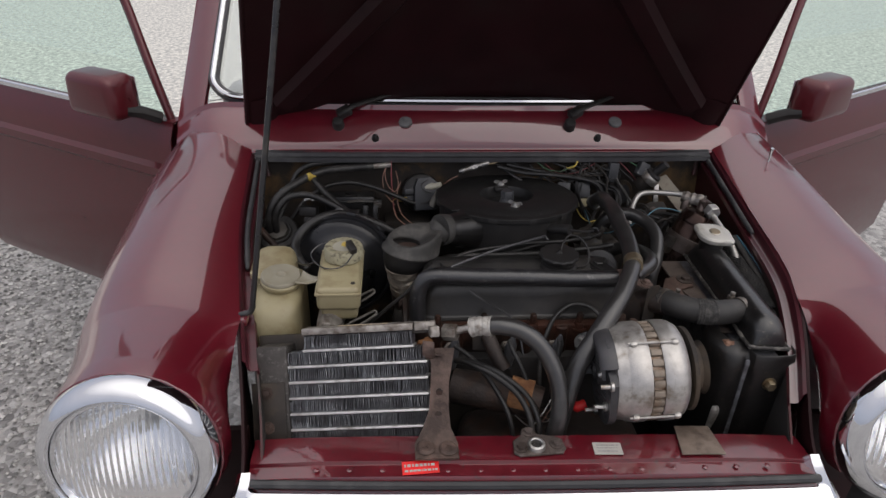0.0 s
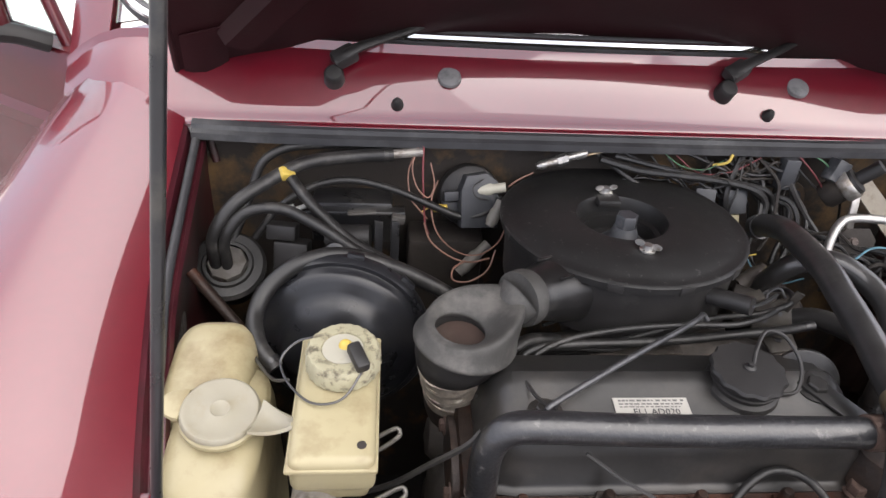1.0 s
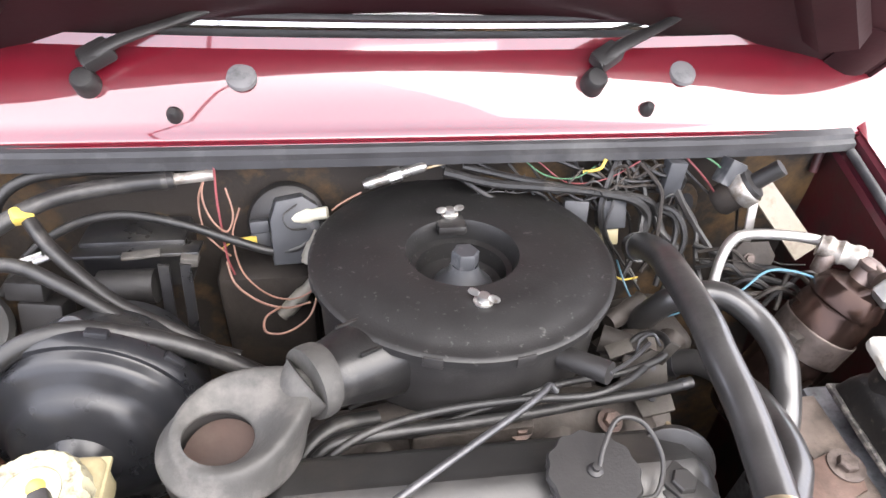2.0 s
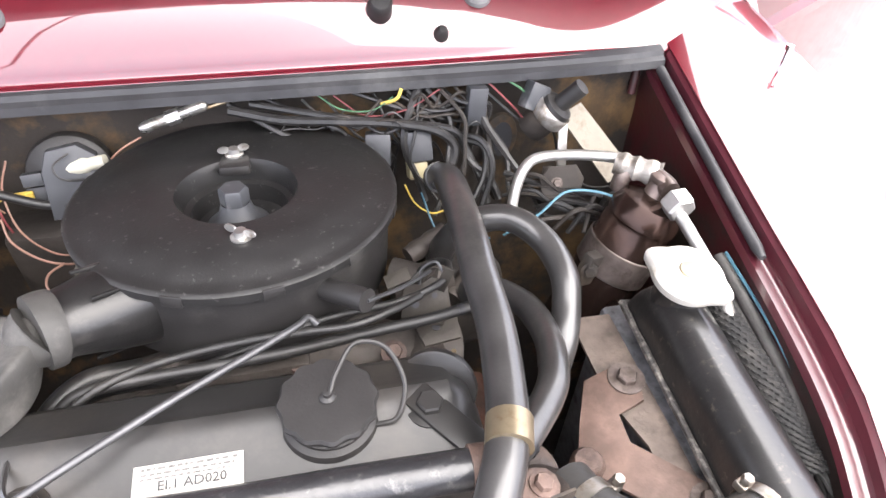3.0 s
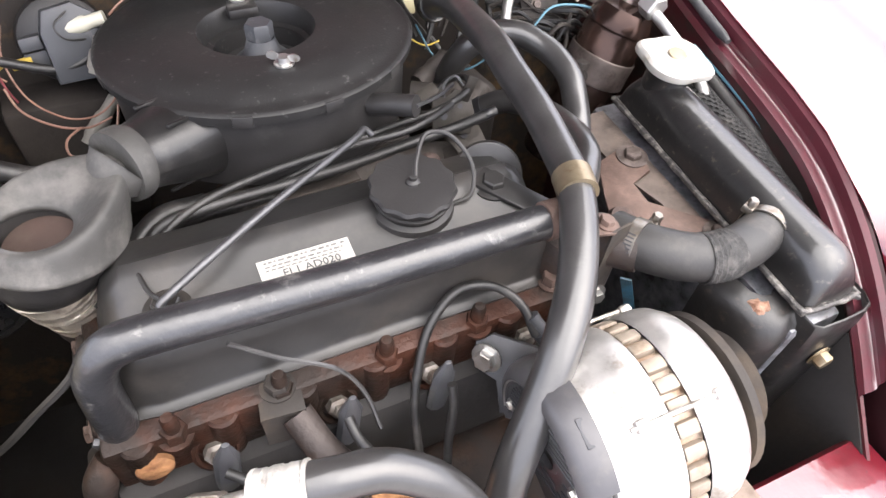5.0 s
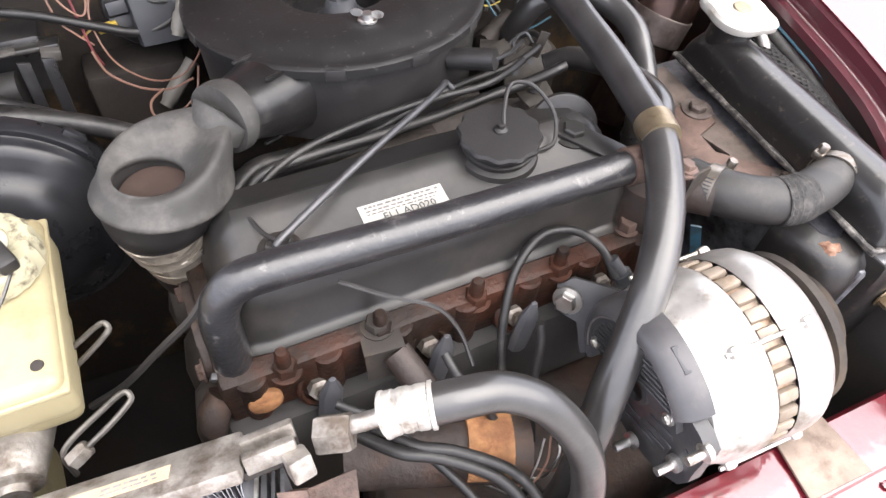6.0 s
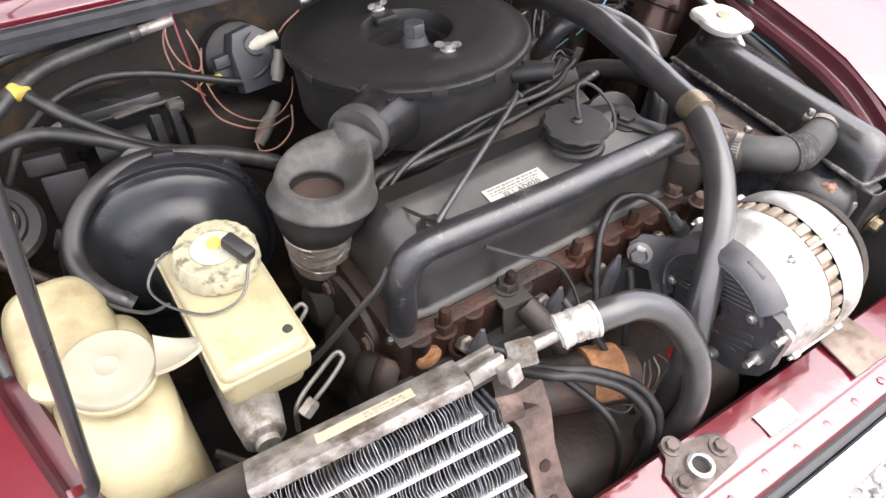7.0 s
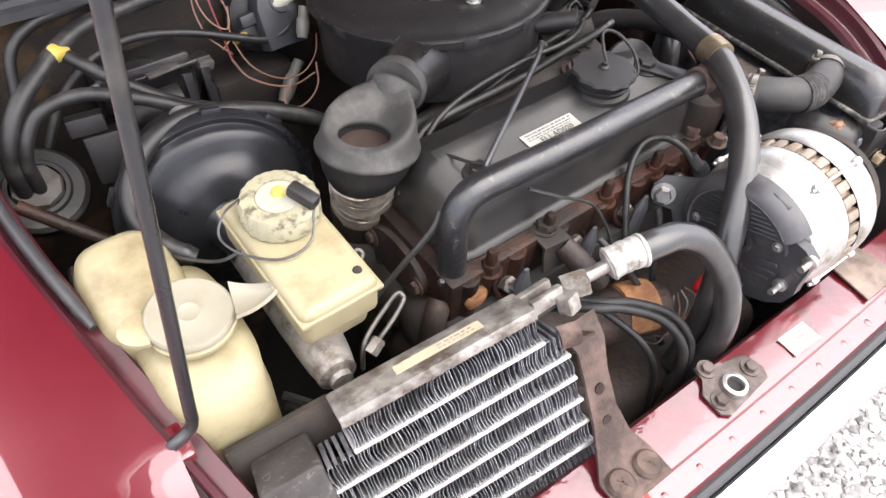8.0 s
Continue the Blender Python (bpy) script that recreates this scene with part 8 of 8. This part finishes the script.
hose("throttle_cable", [(-0.115, 0.335, 0.80), (-0.095, 0.350, 0.820), (-0.06, 0.364, 0.829), (-0.01, 0.372, 0.834), (0.05, 0.371, 0.842), (0.105, 0.366, 0.848), (0.140, 0.378, 0.846), (0.165, 0.396, 0.838)], 0.0032, HOSE_DULL, "thin black cable in front of the air cleaner", "cable")
hose("choke_cable", [(-0.02, 0.372, 0.812), (0.03, 0.380, 0.822), (0.09, 0.390, 0.832), (0.15, 0.395, 0.836), (0.185, 0.405, 0.842), (0.195, 0.428, 0.838), (0.182, 0.440, 0.828), (0.16, 0.43, 0.815)], 0.0032, HOSE_DULL, "black cable looping to the linkage", "cable")
hose("fuel_hose", [(-0.125, 0.335, 0.795), (-0.10, 0.357, 0.818), (-0.06, 0.362, 0.823), (0.0, 0.366, 0.822), (0.06, 0.372, 0.820), (0.12, 0.378, 0.822), (0.17, 0.380, 0.826), (0.205, 0.384, 0.83)], 0.0048, HOSE_DULL, "black fuel hose behind the rocker cover", ring=BLACK_PAINT)
hose("vacuum_pipe", [(-0.130, 0.33, 0.775), (-0.115, 0.355, 0.800), (-0.085, 0.372, 0.805), (-0.03, 0.378, 0.80), (0.03, 0.385, 0.79)], 0.0065, HOSE_DULL, "dark hose under the intake snout")
hose("vent_hose", [(-0.142, 0.315, 0.745), (-0.130, 0.350, 0.790), (-0.10, 0.38, 0.805), (-0.06, 0.395, 0.795)], 0.0085, HOSE_DULL, "dark curved hose under the intake snout")
bm = bmesh.new()
plate(bm, [(0.030 * math.cos(radians(a)), 0.030 * math.sin(radians(a))) for a in range(-20, 201, 12)], Matrix.Translation((0.164, 0.318, 0.823)) @ pose(0, 0, 0, 62, 0, -28), 0.006, 0.002)
solo("end_plate", bm, COVER_PAINT, "rounded black plate beside the rocker cover", "plate")
bm = bmesh.new()
plate(bm, [(-0.012, -0.010), (0.060, -0.012), (0.062, 0.010), (-0.012, 0.012)], Matrix.Translation((0.148, 0.288, 0.8465)) @ pose(0, 0, 0, 0, 6, -50), 0.003, 0.0008)
solo("lifting_bracket", bm, COVER_PAINT, "flat black steel strap bolted to the rocker cover", "bracket")
bm = bmesh.new()
tube(bm, [(-0.105, 0.254, 0.856), (-0.100, 0.257, 0.864), (-0.027, 0.302, 0.867), (0.040, 0.346, 0.861), (0.066, 0.366, 0.856), (0.074, 0.374, 0.854), (0.080, 0.372, 0.848)], 0.0028, 10, 6)
solo("dipstick", bm, DIP, "thin steel rod lying across the rocker cover", "dipstick")
wire([(-0.155, 0.315, 0.80), (-0.128, 0.330, 0.822), (-0.118, 0.300, 0.845), (-0.112, 0.272, 0.855), (-0.104, 0.258, 0.858)], RUBBER, "thin black wire by the rocker cover", 0.0018)
wire([(-0.075, 0.226, 0.838), (-0.045, 0.212, 0.822), (-0.012, 0.200, 0.805), (0.004, 0.188, 0.780), (0.010, 0.17, 0.75)], RUBBER, "thin black wire across the rocker cover's side", 0.0018)

# ignition leads
LEADS = [
    [(0.146, 0.184, 0.776), (0.140, 0.205, 0.795), (0.122, 0.222, 0.806), (0.095, 0.228, 0.806), (0.068, 0.216, 0.792), (0.050, 0.196, 0.768), (0.040, 0.175, 0.735), (0.038, 0.15, 0.69)],
    [(0.066, 0.170, 0.778), (0.064, 0.160, 0.76), (0.056, 0.145, 0.72), (0.05, 0.12, 0.67)],
    [(-0.013, 0.176, 0.775), (-0.010, 0.160, 0.768), (0.004, 0.140, 0.745), (0.018, 0.115, 0.71), (0.026, 0.085, 0.665)],
    [(-0.100, 0.172, 0.77), (-0.075, 0.150, 0.762), (-0.048, 0.118, 0.742), (-0.025, 0.082, 0.712), (-0.018, 0.062, 0.675), (-0.02, 0.05, 0.62)],
]
for pts in LEADS:
    hose("ignition_lead", pts, 0.0037, HOSE_DULL, "black ignition lead to a spark plug", "lead", "ignition leads", 10)
for dx in (0.0, 0.012):
    hose("loom_cable", [(-0.098 + dx, 0.158, 0.752), (-0.086 + dx, 0.138, 0.765), (-0.07 + dx, 0.120, 0.770), (-0.045 + dx, 0.108, 0.763), (-0.010 + dx, 0.085, 0.742), (0.006 + dx, 0.060, 0.712), (0.004 + dx, 0.048, 0.67), (-0.005 + dx, 0.045, 0.62)], 0.0048 - dx * 0.05, HOSE_DULL, "black cable dropping in front of the engine", "cable", "front cables", 10)
for k in range(4):
    wire([(-0.01 + 0.012 * k, 0.10, 0.69), (0.012 + 0.012 * k, 0.085, 0.680 + 0.004 * k), (0.030 + 0.01 * k, 0.090, 0.700 + 0.006 * k), (0.045 + 0.006 * k, 0.105, 0.715)], PINK_WIRE if k % 2 else STEEL, "thin bare wire low in the bay", 0.0010)
bm = bmesh.new()
tube(bm, [(0.152, 0.186, 0.777), (0.146, 0.196, 0.788)], 0.0060, 10, 1)
tube(bm, [(0.156, 0.181, 0.770), (0.152, 0.186, 0.778)], 0.0085, 10, 1)
solo("lead_boot", bm, GREY_PLASTIC, "grey rubber boot on an ignition lead", "boot")
wire([(-0.300, 0.322, 0.876), (-0.318, 0.318, 0.872), (-0.330, 0.305, 0.864), (-0.322, 0.285, 0.858), (-0.300, 0.262, 0.860), (-0.275, 0.262, 0.865), (-0.258, 0.285, 0.876)], RUBBER, "thin black sensor wire round the reservoir cap", 0.0011)
wire([(-0.322, 0.288, 0.858), (-0.338, 0.300, 0.845), (-0.358, 0.335, 0.828), (-0.368, 0.36, 0.82)], RUBBER, "thin black wire to the servo", 0.0016)
for k in range(3):
    wire([(-0.335, 0.23, 0.73 - 0.02 * k), (-0.30, 0.19, 0.725 - 0.02 * k), (-0.26, 0.17, 0.705 - 0.02 * k), (-0.22, 0.17, 0.68)], RUBBER, "dark cable below the master cylinder", 0.004, "low cables")
wire([(-0.160, 0.246, 0.842), (-0.172, 0.242, 0.828), (-0.200, 0.244, 0.800), (-0.233, 0.247, 0.766), (-0.262, 0.252, 0.745)], GREY_WIRE, "black wire between cover and master cylinder", 0.003)
clampb = thing("hose_band", (-0.157, 0.23, 0.78), "steel band clamp on the hose end", "clamp")
bm = bmesh.new()
tube(bm, [(-0.157, 0.228, 0.772), (-0.157, 0.229, 0.780)], 0.0148, 20, 1)
part("band", bm, LATCH, clampb)
bm = bmesh.new()
hexbolt(bm, (-0.1715, 0.224, 0.776), (-0.4, -0.9, 0), 0.0038, 0.005)
part("band_screw", bm, DIP, clampb)

# lashing and hose in the left corner of the bay
for k in range(4):
    wire([(-0.455, 0.40 + 0.01 * k, 0.80), (-0.440, 0.375, 0.79 - 0.01 * k), (-0.432, 0.385 + 0.012 * k, 0.775), (-0.415, 0.41, 0.77 - 0.008 * k), (-0.40, 0.43, 0.75)], GRIME, "dark tangled cable in the corner", 0.004, "low cables")
hose("cross_pipe", [(-0.445, 0.455, 0.835), (-0.415, 0.432, 0.81), (-0.385, 0.41, 0.785), (-0.36, 0.395, 0.765)], 0.006, RUST, "dull brown rod beside the clutch cylinder", "rod")

# ---- wheels ----
for s in (-1, 1):
    for y in (0.16, 2.10):
        m = frame_of((s * 0.60, y, 0.25), (s, 0, 0))
        bm = bmesh.new()
        lathe(bm, [(0.15, -0.06), (0.20, -0.07), (0.235, -0.06), (0.25, -0.045), (0.25, 0.045), (0.235, 0.06), (0.20, 0.07), (0.15, 0.06)], m, 40)
        wheel = part("wheel", bm, RUBBER, car, "black tyre on a small steel wheel")
        bm = bmesh.new()
        lathe(bm, [(0.155, 0.058), (0.14, 0.05), (0.12, 0.03), (0.06, 0.045), (0, 0.05)], m, 32)
        part("rim", bm, ALLOY_DULL, wheel)

# ---- loose stones on the ground ----


def stones(name, areas, label):
    rs = np.random.RandomState(3)
    base = np.array([(0, 0, 1), (0.9, 0, 0.2), (0.2, 0.9, 0.1), (-0.85, 0.3, 0.25), (-0.3, -0.9, 0.15), (0.5, -0.6, 0.3), (0, 0, -0.6)])
    faces = [(0, 1, 2), (0, 2, 3), (0, 3, 4), (0, 4, 5), (0, 5, 1), (6, 2, 1), (6, 3, 2), (6, 4, 3), (6, 5, 4), (6, 1, 5)]
    verts, polys = [], []
    for x0, x1, y0, y1, n in areas:
        for _ in range(n):
            r = rs.uniform(0.004, 0.011)
            a = rs.uniform(0, 6.3)
            turn = np.array([[math.cos(a), -math.sin(a), 0], [math.sin(a), math.cos(a), 0], [0, 0, 1]])
            p = (base * (1 + rs.uniform(-0.25, 0.25, base.shape))) @ turn.T * np.array([r, r * rs.uniform(0.7, 1.1), r * rs.uniform(0.5, 0.9)])
            p += (rs.uniform(x0, x1), rs.uniform(y0, y1), r * 0.25)
            k = len(verts)
            verts += p.tolist()
            polys += [tuple(i + k for i in f) for f in faces]
    me = bpy.data.meshes.new(name)
    me.from_pydata(verts, [], polys)
    me.materials.append(STONE)
    return tagged(new(name, me), label, "gravel", kind="stuff")


STONE = bpy.data.materials.new("loose_stone")
STONE.use_nodes = True
sn, sl = STONE.node_tree.nodes, STONE.node_tree.links
s_geo = sn.new("ShaderNodeNewGeometry")
s_ramp = sn.new("ShaderNodeValToRGB")
s_ramp.color_ramp.elements[0].color, s_ramp.color_ramp.elements[1].color = (0.13, 0.127, 0.122, 1), (0.70, 0.685, 0.66, 1)
sl.new(s_geo.outputs["Random Per Island"], s_ramp.inputs["Fac"])
sl.new(s_ramp.outputs["Color"], sn["Principled BSDF"].inputs["Base Color"])
sn["Principled BSDF"].inputs["Roughness"].default_value = 0.85
stones("gravel", [(-2.2, -0.75, -0.4, 2.4, 15000), (0.3, 1.6, -0.8, 0.5, 9000), (0.75, 1.4, 0.5, 2.0, 3000)], "loose grey and white gravel stones")
# ground further back, with its sunlit brightness put into the colour
bm = bmesh.new()
rows = []
for k in range(13):
    x = -14 + 28 * k / 12
    rows.append([Vector((x, 2.9 + 0.25 * math.sin(k * 1.7), 0.004)), Vector((x, 12, 0.004)), Vector((x, 40, 0.004))])
sheet(bm, rows)
solo("yard", bm, material("sunlit_yard", (0.76, 0.74, 0.68), 0.9, 0, 0, 0.3, 35, 0.5, 60, (0.42, 0.42, 0.40), 0.5, 28), "yard behind the car, its sunlight put into the pale colour", "yard", kind="structure")
